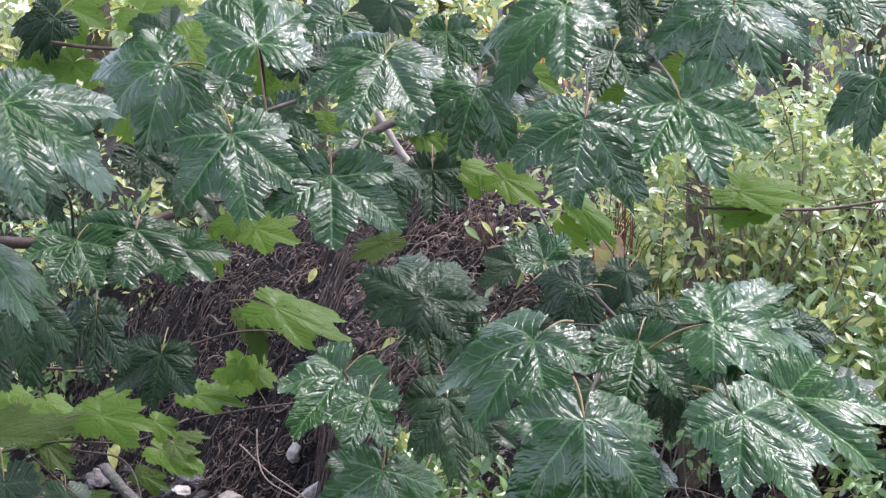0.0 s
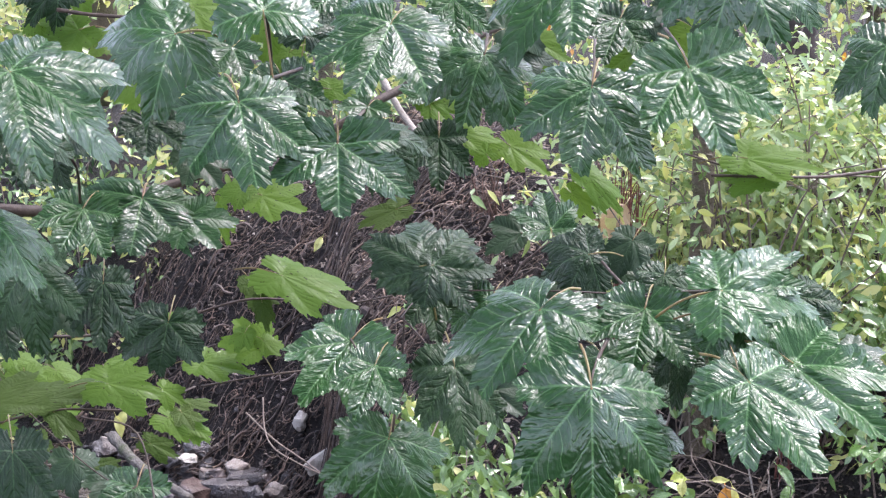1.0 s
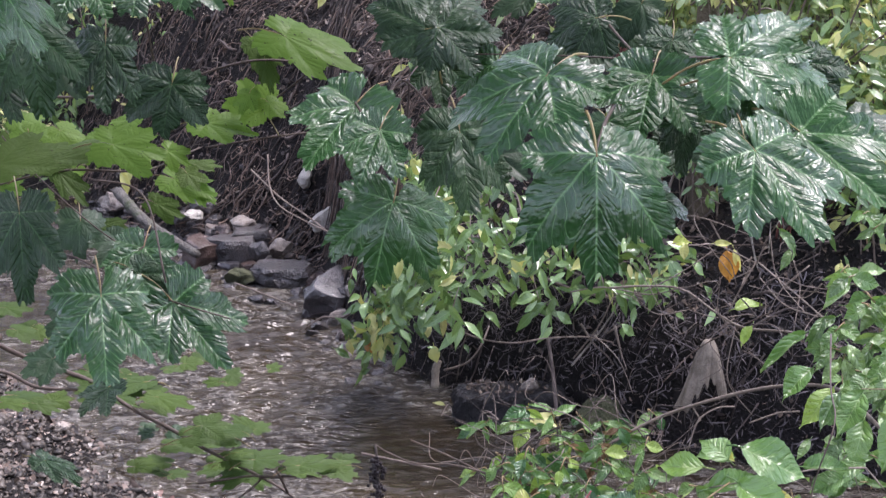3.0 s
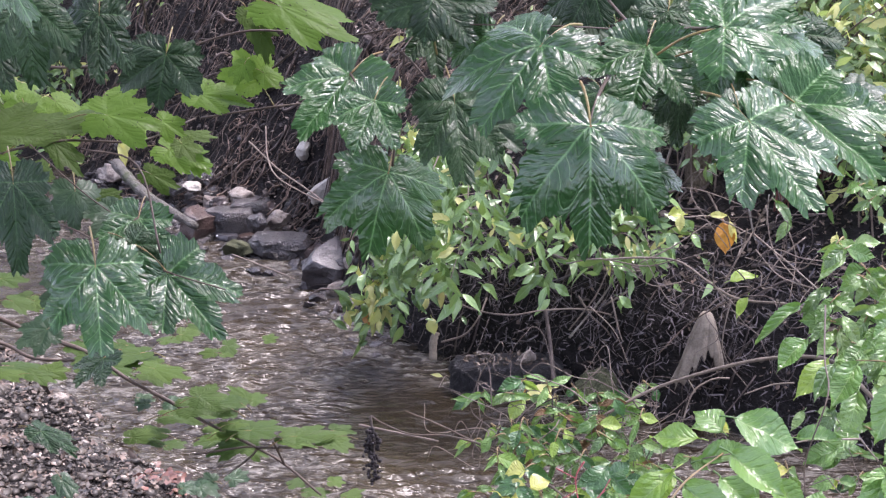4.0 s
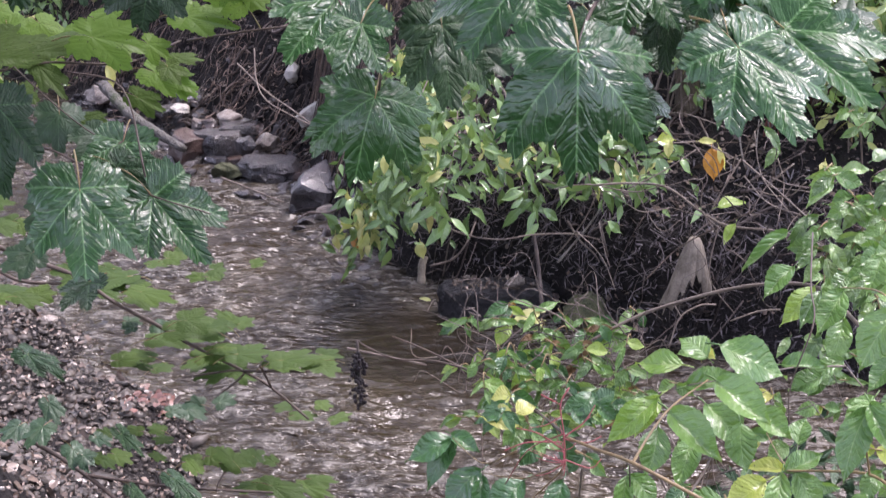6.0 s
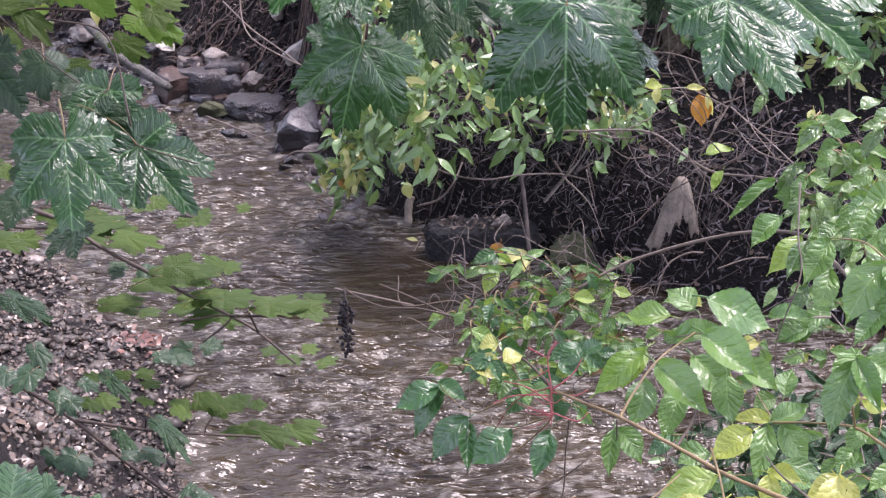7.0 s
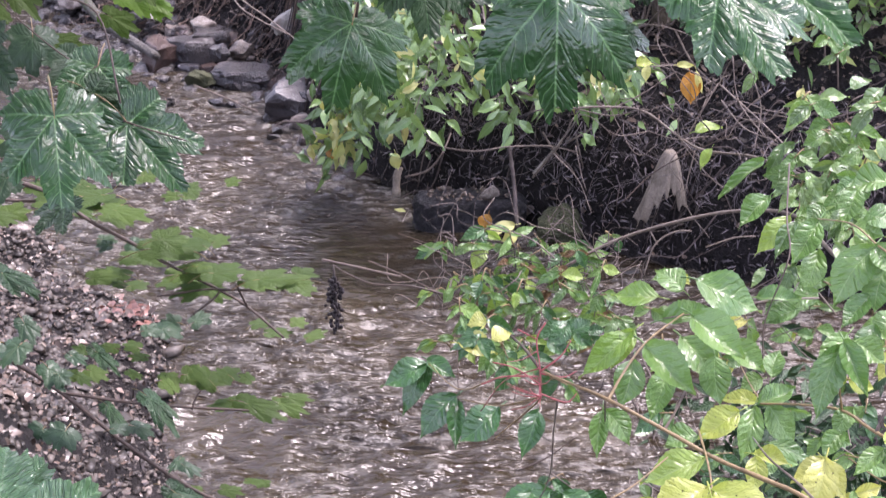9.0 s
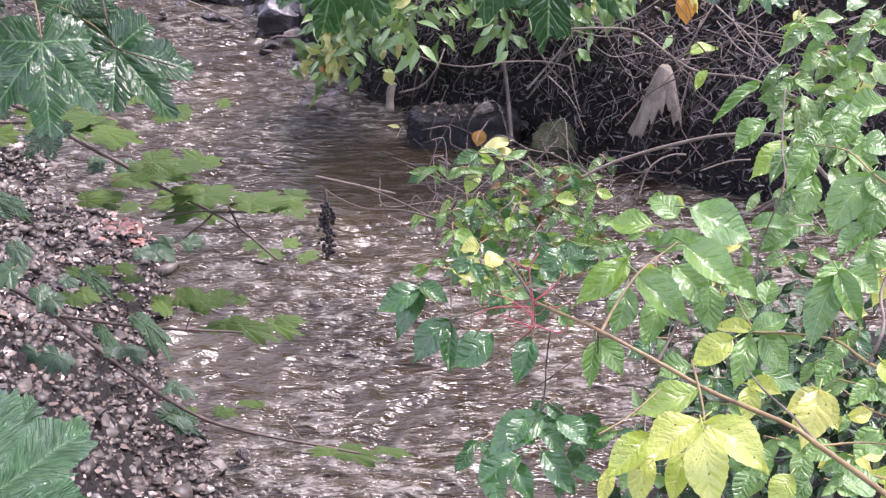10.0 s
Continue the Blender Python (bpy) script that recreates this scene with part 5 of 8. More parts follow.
# ---- the elder shrub on the near bank ----
elder = tagged(new("elder_shrub"), "elder shrub with bright green and yellowing leaflets", "shrub")


elder_main = stem("branch", elder, [(0.511, 1.360, 2.732), (0.472, 1.466, 2.719), (0.446, 1.530, 2.711), (0.420, 1.557, 2.719), (0.383, 1.592, 2.719), (0.339, 1.628, 2.722), (0.291, 1.659, 2.737), (0.226, 1.695, 2.758), (0.199, 1.790, 2.724), (0.160, 1.852, 2.712)], 0.0034, 0.0018, M_ELDER_STEM)
stem("twig", elder_main, [(0.226, 1.695, 2.758), (0.258, 1.797, 2.742), (0.300, 1.902, 2.729), (0.363, 2.007, 2.717)], 0.0018, 0.0011, M_ELDER_STEM)
stem("twig", elder_main, [(0.291, 1.678, 2.729), (0.339, 1.864, 2.656), (0.370, 1.966, 2.637)], 0.0018, 0.0014, M_STEM)
stem("twig", elder_main, [(0.347, 1.763, 2.679), (0.322, 1.575, 2.748), (0.312, 1.491, 2.759), (0.304, 1.445, 2.713)], 0.0014, 0.0009, M_ELDER_STEM)
stem("twig", elder_main, [(0.446, 1.530, 2.711), (0.444, 1.647, 2.676), (0.433, 1.746, 2.649), (0.433, 1.844, 2.622)], 0.0020, 0.0009, M_TWIG)
stem("twig", elder_main, [(0.211, 1.557, 2.708), (0.245, 1.582, 2.714), (0.291, 1.646, 2.711)], 0.0011, 0.0009, M_ELDER_STEM)
stem("twig", elder_main, [(0.228, 1.737, 2.733), (0.233, 1.765, 2.677), (0.224, 1.750, 2.647)], 0.0009, 0.0007, M_STEM)
stem("twig", elder_main, [(0.468, 1.950, 2.611), (0.463, 2.004, 2.607), (0.458, 2.062, 2.610)], 0.0011, 0.0007, M_ELDER_STEM)
leaflet(elder_main, "yellow", 0.312, 1.493, 2.764, -15, 25, -134, 0.080, 0.045)
leaflet(elder_main, "yellow", 0.307, 1.474, 2.770, -34, 8, 180, 0.083, 0.039)
leaflet(elder_main, "yellow", 0.308, 1.495, 2.767, -23, -18, 131, 0.082, 0.042)
leaflet(elder_main, "yellow", 0.260, 1.514, 2.736, -25, -20, 134, 0.067, 0.036)
leaflet(elder_main, "yellow", 0.259, 1.506, 2.720, -40, -5, 164, 0.060, 0.025)
leaflet(elder_main, "yellow", 0.298, 1.505, 2.721, -40, -6, 161, 0.062, 0.026)
leaflet(elder_main, "yellow", 0.225, 1.541, 2.676, -45, -10, 162, 0.044, 0.017)
leaflet(elder_main, "lime", 0.338, 1.663, 2.701, -13, -27, 106, 0.079, 0.041)
leaflet(elder_main, "elder", 0.347, 1.760, 2.673, -14, -27, 107, 0.045, 0.033)
leaflet(elder_main, "yellow", 0.476, 2.120, 2.504, -26, -28, 123, 0.074, 0.046)
leaflet(elder_main, "elder", 0.457, 1.949, 2.608, -37, -5, 160, 0.078, 0.032)
leaflet(elder_main, "elder", 0.476, 1.950, 2.611, -30, 23, -160, 0.062, 0.035)
leaflet(elder_main, "yellow", 0.494, 1.700, 2.672, -20, -26, 113, 0.052, 0.031)
leaflet(elder_main, "yellow", 0.476, 1.660, 2.702, -36, -5, 156, 0.072, 0.036)
leaflet(elder_main, "yellow", 0.485, 1.702, 2.676, -30, 21, -164, 0.053, 0.027)
leaflet(elder_main, "elder", 0.303, 1.945, 2.703, -25, 25, -148, 0.096, 0.052)
leaflet(elder_main, "lime", 0.295, 1.998, 2.696, -26, -24, 131, 0.095, 0.037)
leaflet(elder_main, "lime", 0.297, 1.998, 2.696, -35, -18, 147, 0.059, 0.032)
leaflet(elder_main, "elder", 0.365, 1.961, 2.738, -21, 25, -143, 0.091, 0.059)
leaflet(elder_main, "elder", 0.367, 2.037, 2.667, -28, 23, -154, 0.080, 0.049)
leaflet(elder_main, "elder", 0.404, 1.980, 2.667, -41, 8, 177, 0.064, 0.038)
leaflet(elder_main, "elder", 0.436, 2.032, 2.661, -23, 27, -146, 0.061, 0.043)
leaflet(elder_main, "elder", 0.357, 2.061, 2.604, -37, -9, 158, 0.079, 0.039)
leaflet(elder_main, "elder", 0.315, 2.113, 2.592, -37, -7, 162, 0.073, 0.042)
leaflet(elder_main, "elder", 0.461, 1.950, 2.611, 21, 27, -63, 0.058, 0.036)
leaflet(elder_main, "yellow", 0.471, 1.995, 2.590, 1, -30, 74, 0.052, 0.026)
leaflet(elder_main, "elder", 0.490, 2.010, 2.619, 41, 7, -22, 0.047, 0.029)
leaflet(elder_main, "elder", 0.451, 1.841, 2.616, -2, 23, -109, 0.062, 0.021)
leaflet(elder_main, "yellow", 0.422, 1.792, 2.629, -4, 29, -111, 0.050, 0.022)
leaflet(elder_main, "yellow", 0.416, 1.748, 2.652, -42, 1, 168, 0.045, 0.025)
leaflet(elder_main, "elder", 0.489, 2.053, 2.593, -21, -32, 112, 0.034, 0.029)
leaflet(elder_main, "elder", 0.231, 1.776, 2.699, -46, -2, 170, 0.061, 0.024)
leaflet(elder_main, "elder", 0.234, 1.776, 2.699, -33, 24, -155, 0.050, 0.030)

elder_right = stem("branch", elder, [(0.574, 1.570, 2.751), (0.534, 1.672, 2.729), (0.521, 1.771, 2.702), (0.502, 1.905, 2.635), (0.464, 1.950, 2.611)], 0.0023, 0.0014, M_ELDER_STEM)
stem("twig", elder_right, [(0.534, 1.672, 2.729), (0.550, 1.691, 2.767), (0.576, 1.796, 2.755), (0.596, 1.820, 2.804)], 0.0023, 0.0018, M_TWIG)
stem("twig", elder_right, [(0.521, 1.771, 2.702), (0.510, 1.765, 2.756), (0.528, 1.811, 2.781)], 0.0014, 0.0009, M_ELDER_STEM)
stem("twig", elder_right, [(0.633, 1.938, 2.817), (0.594, 1.952, 2.842), (0.615, 2.148, 2.788), (0.617, 2.336, 2.717)], 0.0018, 0.0009, M_ELDER_STEM)
stem("twig", elder_right, [(0.592, 2.192, 2.652), (0.505, 2.102, 2.692), (0.430, 2.009, 2.725), (0.333, 2.004, 2.710)], 0.0016, 0.0009, M_TWIG)
stem("twig", elder_right, [(0.558, 1.517, 2.756), (0.533, 1.603, 2.704), (0.515, 1.702, 2.677)], 0.0014, 0.0009, M_ELDER_STEM)
stem("twig", elder_right, [(0.446, 1.530, 2.711), (0.508, 1.589, 2.676), (0.543, 1.545, 2.701)], 0.0014, 0.0009, M_ELDER_STEM)
stem("twig", elder_right, [(0.574, 2.375, 2.791), (0.524, 2.153, 2.794), (0.504, 2.038, 2.786), (0.472, 2.001, 2.712), (0.468, 1.977, 2.665)], 0.0014, 0.0009, M_STEM)
leaflet(elder_right, "elder", 0.509, 1.762, 2.795, -38, -8, 153, 0.089, 0.037)
leaflet(elder_right, "elder", 0.511, 1.765, 2.801, -35, 17, -174, 0.075, 0.032)
leaflet(elder_right, "elder", 0.529, 1.812, 2.785, -32, -15, 141, 0.065, 0.035)
leaflet(elder_right, "elder", 0.535, 1.772, 2.705, -34, -16, 141, 0.041, 0.024)
leaflet(elder_right, "elder", 0.523, 1.760, 2.681, -34, -15, 142, 0.047, 0.026)
leaflet(elder_right, "elder", 0.528, 1.620, 2.738, -24, -18, 127, 0.046, 0.023)
leaflet(elder_right, "elder", 0.527, 1.619, 2.735, -26, 26, -157, 0.036, 0.025)
leaflet(elder_right, "yellow", 0.533, 1.630, 2.758, -31, 21, -168, 0.038, 0.025)
leaflet(elder_right, "elder", 0.548, 1.853, 2.755, -17, 27, -142, 0.051, 0.034)
leaflet(elder_right, "elder", 0.590, 1.906, 2.752, -38, -12, 147, 0.062, 0.031)
leaflet(elder_right, "elder", 0.476, 1.527, 2.662, 16, 23, -71, 0.047, 0.035)
leaflet(elder_right, "elder", 0.439, 1.531, 2.667, -30, -17, 138, 0.034, 0.027)
leaflet(elder_right, "yellow", 0.420, 1.534, 2.672, -31, -15, 141, 0.042, 0.028)
leaflet(elder_right, "elder", 0.496, 1.627, 2.639, -6, -28, 85, 0.038, 0.028)
leaflet(elder_right, "elder", 0.522, 1.633, 2.651, -6, 28, -120, 0.039, 0.032)
leaflet(elder_right, "elder", 0.469, 1.670, 2.611, -35, -1, 162, 0.043, 0.026)
leaflet(elder_right, "elder", 0.415, 1.674, 2.616, -33, 13, -175, 0.044, 0.029)
leaflet(elder_right, "elder", 0.562, 1.680, 2.636, -32, -16, 138, 0.055, 0.029)
leaflet(elder_right, "elder", 0.398, 1.620, 2.620, -33, -10, 151, 0.046, 0.027)
leaflet(elder_right, "elder", 0.590, 1.951, 2.840, -37, -18, 141, 0.088, 0.048)
leaflet(elder_right, "elder", 0.590, 1.952, 2.842, -31, 28, -160, 0.050, 0.039)
leaflet(elder_right, "elder", 0.615, 2.146, 2.784, -4, 33, -114, 0.048, 0.036)
leaflet(elder_right, "elder", 0.634, 2.153, 2.798, -3, 34, -112, 0.043, 0.041)
leaflet(elder_right, "elder", 0.700, 2.268, 2.807, -13, -32, 95, 0.064, 0.047)
leaflet(elder_right, "elder", 0.678, 2.357, 2.762, -41, -10, 153, 0.069, 0.037)
leaflet(elder_right, "autumn", 0.836, 2.762, 2.683, -39, -20, 139, 0.100, 0.030)
leaflet(elder_right, "elder", 0.604, 1.938, 2.816, -40, -4, 157, 0.057, 0.037)
leaflet(elder_right, "elder", 0.583, 1.923, 2.784, -28, -16, 135, 0.056, 0.032)
leaflet(elder_right, "elder", 0.619, 1.912, 2.765, -30, -21, 129, 0.048, 0.036)
leaflet(elder_right, "elder", 0.371, 1.991, 2.775, -8, 31, -117, 0.093, 0.054)
leaflet(elder_right, "elder", 0.333, 2.003, 2.709, 11, 30, -79, 0.075, 0.042)
leaflet(elder_right, "lime", 0.346, 2.107, 2.693, 5, -32, 72, 0.069, 0.038)
leaflet(elder_right, "elder", 0.379, 2.111, 2.702, 28, -29, 31, 0.056, 0.037)
leaflet(elder_right, "elder", 0.481, 2.104, 2.695, 4, 25, -95, 0.062, 0.035)
leaflet(elder_right, "elder", 0.536, 2.096, 2.681, -17, -28, 109, 0.050, 0.034)
leaflet(elder_right, "elder", 0.592, 2.196, 2.660, -22, -25, 118, 0.057, 0.031)

elder_back = stem("branch", elder, [(0.740, 2.182, 2.639), (0.703, 2.489, 2.579), (0.676, 2.707, 2.566), (0.597, 2.805, 2.535), (0.502, 2.845, 2.499), (0.384, 2.877, 2.444), (0.283, 2.855, 2.396)], 0.0040, 0.0028, M_TWIG)
stem("twig", elder_back, [(0.510, 2.790, 2.501), (0.479, 2.790, 2.499), (0.443, 2.780, 2.478), (0.423, 2.757, 2.430)], 0.0018, 0.0014, M_TWIG)
stem("twig", elder_back, [(0.448, 2.780, 2.478), (0.435, 2.791, 2.498)], 0.0014, 0.0014, M_TWIG)
stem("twig", elder_back, [(0.627, 2.784, 2.494), (0.587, 2.783, 2.491), (0.535, 2.776, 2.475)], 0.0018, 0.0014, M_TWIG)
stem("twig", elder_back, [(0.322, 3.229, 2.584), (0.389, 3.211, 2.594), (0.467, 3.196, 2.591), (0.532, 3.153, 2.555), (0.588, 3.139, 2.528), (0.669, 3.037, 2.553), (0.696, 2.738, 2.628)], 0.0023, 0.0027, M_TWIG)
stem("twig", elder_back, [(0.554, 3.153, 2.555), (0.588, 3.179, 2.609), (0.616, 3.199, 2.650)], 0.0018, 0.0018, M_TWIG)
stem("twig", elder_back, [(0.432, 3.186, 2.392), (0.513, 3.217, 2.459), (0.645, 3.153, 2.559)], 0.0014, 0.0014, M_STEM)
stem("twig", elder_back, [(0.616, 3.199, 2.650), (0.669, 3.073, 2.624), (0.689, 2.854, 2.637)], 0.0018, 0.0014, M_TWIG)
stem("twig", elder_back, [(0.622, 3.184, 2.619), (0.647, 3.063, 2.604), (0.690, 2.956, 2.615)], 0.0014, 0.0014, M_TWIG)
stem("twig", elder_back, [(0.701, 3.097, 2.673), (0.647, 3.078, 2.633), (0.614, 3.054, 2.584)], 0.0014, 0.0009, M_TWIG)
stem("twig", elder_back, [(0.701, 2.984, 2.672), (0.669, 3.020, 2.631), (0.590, 3.129, 2.621)], 0.0014, 0.0009, M_TWIG)
stem("twig", elder_back, [(0.669, 3.102, 2.682), (0.680, 3.077, 2.634), (0.653, 2.991, 2.573)], 0.0014, 0.0009, M_TWIG)
stem("twig", elder_back, [(0.625, 3.128, 2.730), (0.636, 3.088, 2.653), (0.664, 2.961, 2.624)], 0.0014, 0.0009, M_TWIG)
stem("twig", elder_back, [(0.445, 3.209, 2.685), (0.485, 3.209, 2.681), (0.544, 3.256, 2.667), (0.616, 3.197, 2.646)], 0.0014, 0.0014, M_TWIG)
stem("twig", elder_back, [(0.616, 3.197, 2.646), (0.630, 3.165, 2.709), (0.643, 3.128, 2.755)], 0.0014, 0.0014, M_TWIG)
stem("twig", elder_back, [(0.393, 3.227, 2.577), (0.463, 3.238, 2.610), (0.533, 3.252, 2.654)], 0.0014, 0.0014, M_TWIG)
stem("twig", elder_back, [(0.249, 3.322, 2.545), (0.316, 3.277, 2.570), (0.405, 3.225, 2.571), (0.467, 3.183, 2.601)], 0.0014, 0.0014, M_TWIG)
stem("twig", elder_back, [(0.262, 3.372, 2.376), (0.309, 3.300, 2.477), (0.334, 3.271, 2.550)], 0.0018, 0.0014, M_TWIG)
stem("twig", elder_back, [(0.305, 3.389, 2.426), (0.360, 3.372, 2.373), (0.391, 3.349, 2.303)], 0.0014, 0.0009, M_TWIG)
stem("twig", elder_back, [(0.354, 3.394, 2.443), (0.367, 3.375, 2.385), (0.379, 3.364, 2.350)], 0.0014, 0.0009, M_TWIG)
leaflet(elder_back, "elder", 0.588, 2.539, 2.673, -36, -22, 139, 0.079, 0.039)
leaflet(elder_back, "elder", 0.600, 2.659, 2.690, -27, -23, 129, 0.103, 0.027)
leaflet(elder_back, "lime", 0.620, 2.524, 2.644, -36, -23, 138, 0.085, 0.038)
leaflet(elder_back, "bush", 0.608, 2.428, 2.676, -40, -13, 150, 0.079, 0.039)
leaflet(elder_back, "elder", 0.643, 2.427, 2.676, -39, -16, 146, 0.085, 0.047)
leaflet(elder_back, "elder", 0.642, 2.406, 2.635, -40, -8, 155, 0.075, 0.038)
leaflet(elder_back, "bush", 0.672, 2.649, 2.674, -36, 24, -166, 0.059, 0.031)
leaflet(elder_back, "bush", 0.648, 2.646, 2.665, -36, -23, 137, 0.052, 0.031)
leaflet(elder_back, "bush", 0.666, 2.526, 2.651, 25, 24, -56, 0.055, 0.040)
leaflet(elder_back, "bush", 0.676, 2.765, 2.681, -24, -26, 122, 0.065, 0.034)
leaflet(elder_back, "bush", 0.695, 2.774, 2.699, -11, 34, -124, 0.062, 0.037)
leaflet(elder_back, "bush", 0.715, 2.764, 2.682, -37, -23, 138, 0.059, 0.035)
leaflet(elder_back, "bush", 0.729, 2.886, 2.701, -26, -25, 124, 0.063, 0.035)
leaflet(elder_back, "bush", 0.755, 2.768, 2.691, -31, -18, 137, 0.062, 0.036)
leaflet(elder_back, "bush", 0.652, 2.637, 2.648, -39, -18, 145, 0.051, 0.034)
leaflet(elder_back, "bush", 0.710, 2.649, 2.674, 23, 26, -61, 0.044, 0.033)
leaflet(elder_back, "autumn", 0.714, 2.905, 2.738, -52, -3, 164, 0.030, 0.023)
leaflet(elder_back, "bush", 0.740, 2.895, 2.720, 12, 34, -83, 0.062, 0.038)
leaflet(elder_back, "bush", 0.656, 2.766, 2.681, -40, -16, 149, 0.069, 0.029)
leaflet(elder_back, "bush", 0.712, 2.526, 2.654, -38, -17, 143, 0.049, 0.032)
leaflet(elder_back, "elder", 0.675, 2.531, 2.661, -36, -22, 137, 0.041, 0.033)
leaflet(elder_back, "bush", 0.668, 2.410, 2.645, -38, 17, -176, 0.052, 0.035)
leaflet(elder_back, "bush", 0.606, 2.396, 2.612, -39, -11, 152, 0.054, 0.031)
leaflet(elder_back, "bush", 0.557, 2.395, 2.608, -37, -18, 144, 0.039, 0.025)
leaflet(elder_back, "bush", 0.579, 2.394, 2.608, -4, 33, -112, 0.022, 0.027)
leaflet(elder_back, "bush", 0.786, 2.695, 2.769, -31, -18, 137, 0.060, 0.038)
leaflet(elder_back, "bush", 0.805, 2.712, 2.804, -33, -15, 142, 0.069, 0.043)
leaflet(elder_back, "bush", 0.774, 2.808, 2.771, 24, 27, -61, 0.046, 0.042)
leaflet(elder_back, "bush", 0.796, 2.673, 2.727, -36, 26, -165, 0.051, 0.038)
leaflet(elder_back, "autumn", 0.531, 3.210, 2.685, 3, 45, -95, 0.034, 0.027)
leaflet(elder_back, "orange", 0.568, 3.272, 2.650, -67, 6, 173, 0.067, 0.038)
leaflet(elder_back, "autumn", 0.579, 3.254, 2.659, -66, 18, 178, 0.049, 0.018)
leaflet(elder_back, "autumn", 0.470, 3.190, 2.690, -61, -3, 170, 0.035, 0.029)
leaflet(elder_back, "yellow", 0.445, 3.209, 2.685, 9, 36, -82, 0.040, 0.024)
leaflet(elder_back, "lime", 0.562, 3.122, 2.575, 16, 32, -71, 0.060, 0.030)
leaflet(elder_back, "lime", 0.596, 3.112, 2.543, -42, -14, 154, 0.055, 0.022)
leaflet(elder_back, "bush", 0.660, 3.063, 2.717, -42, -20, 147, 0.051, 0.033)
leaflet(elder_back, "bush", 0.633, 3.074, 2.753, -40, 25, -165, 0.058, 0.029)
leaflet(elder_back, "autumn", 0.740, 2.956, 2.710, -48, -25, 145, 0.035, 0.022)

elder_low = stem("branch", elder, [(0.160, 1.852, 2.712), (0.167, 1.916, 2.639), (0.159, 2.038, 2.547), (0.122, 2.194, 2.410)], 0.0018, 0.0009, M_ELDER_STEM)
stem("twig", elder_low, [(0.194, 1.957, 2.611), (0.206, 2.111, 2.472), (0.214, 2.212, 2.341), (0.198, 2.235, 2.274), (0.171, 2.263, 2.218)], 0.0014, 0.0009, M_TWIG)
stem("twig", elder_low, [(0.214, 2.213, 2.342), (0.252, 2.244, 2.295), (0.287, 2.229, 2.267)], 0.0011, 0.0009, M_TWIG)
stem("twig", elder_low, [(0.167, 2.258, 2.317), (0.216, 2.267, 2.338), (0.255, 2.237, 2.392)], 0.0014, 0.0009, M_STEM)
stem("twig", elder_low, [(0.122, 2.235, 2.492), (0.078, 2.449, 2.358), (0.027, 2.603, 2.328)], 0.0014, 0.0007, M_ELDER_STEM)
stem("twig", elder_low, [(0.080, 2.620, 2.364), (0.081, 2.527, 2.292)], 0.0014, 0.0009, M_STEM)
stem("twig", elder_low, [(0.167, 1.916, 2.639), (0.136, 2.304, 2.408), (0.081, 2.529, 2.296)], 0.0011, 0.0007, M_ELDER_STEM)
stem("twig", elder_low, [(0.160, 1.853, 2.715), (0.128, 2.058, 2.585), (0.109, 2.301, 2.400)], 0.0009, 0.0007, M_RED_STEM)
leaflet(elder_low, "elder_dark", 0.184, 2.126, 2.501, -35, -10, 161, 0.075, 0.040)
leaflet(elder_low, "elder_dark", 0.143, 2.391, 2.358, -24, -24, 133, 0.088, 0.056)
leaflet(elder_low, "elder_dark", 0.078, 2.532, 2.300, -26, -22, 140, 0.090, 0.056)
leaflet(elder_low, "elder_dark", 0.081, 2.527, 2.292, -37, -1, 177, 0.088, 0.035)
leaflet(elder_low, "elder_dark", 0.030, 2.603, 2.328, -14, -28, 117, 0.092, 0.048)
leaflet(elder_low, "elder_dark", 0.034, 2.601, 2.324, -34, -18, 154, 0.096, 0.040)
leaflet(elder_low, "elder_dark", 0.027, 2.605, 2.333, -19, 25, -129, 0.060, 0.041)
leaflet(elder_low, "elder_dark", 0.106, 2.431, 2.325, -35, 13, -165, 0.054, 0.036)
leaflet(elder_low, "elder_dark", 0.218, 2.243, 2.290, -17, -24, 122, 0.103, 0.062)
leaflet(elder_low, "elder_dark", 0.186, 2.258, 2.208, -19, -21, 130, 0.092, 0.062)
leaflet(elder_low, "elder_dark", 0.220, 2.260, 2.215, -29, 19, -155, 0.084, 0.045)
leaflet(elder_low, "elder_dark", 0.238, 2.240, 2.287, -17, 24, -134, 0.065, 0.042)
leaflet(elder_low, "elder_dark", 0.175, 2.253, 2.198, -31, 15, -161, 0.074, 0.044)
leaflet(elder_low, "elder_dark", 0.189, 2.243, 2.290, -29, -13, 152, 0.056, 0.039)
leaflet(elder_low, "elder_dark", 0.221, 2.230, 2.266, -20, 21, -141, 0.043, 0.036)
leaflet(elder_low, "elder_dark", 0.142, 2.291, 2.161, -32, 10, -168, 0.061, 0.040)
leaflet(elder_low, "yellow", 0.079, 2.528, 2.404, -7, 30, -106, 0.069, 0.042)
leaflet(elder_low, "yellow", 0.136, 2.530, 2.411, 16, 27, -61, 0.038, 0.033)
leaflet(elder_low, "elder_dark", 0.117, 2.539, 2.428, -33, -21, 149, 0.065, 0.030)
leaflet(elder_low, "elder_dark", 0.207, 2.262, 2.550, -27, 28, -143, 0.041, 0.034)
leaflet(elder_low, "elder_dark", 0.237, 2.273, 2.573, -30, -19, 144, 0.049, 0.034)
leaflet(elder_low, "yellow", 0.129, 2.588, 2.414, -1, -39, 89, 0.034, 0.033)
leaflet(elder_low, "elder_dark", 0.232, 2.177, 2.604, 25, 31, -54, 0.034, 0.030)
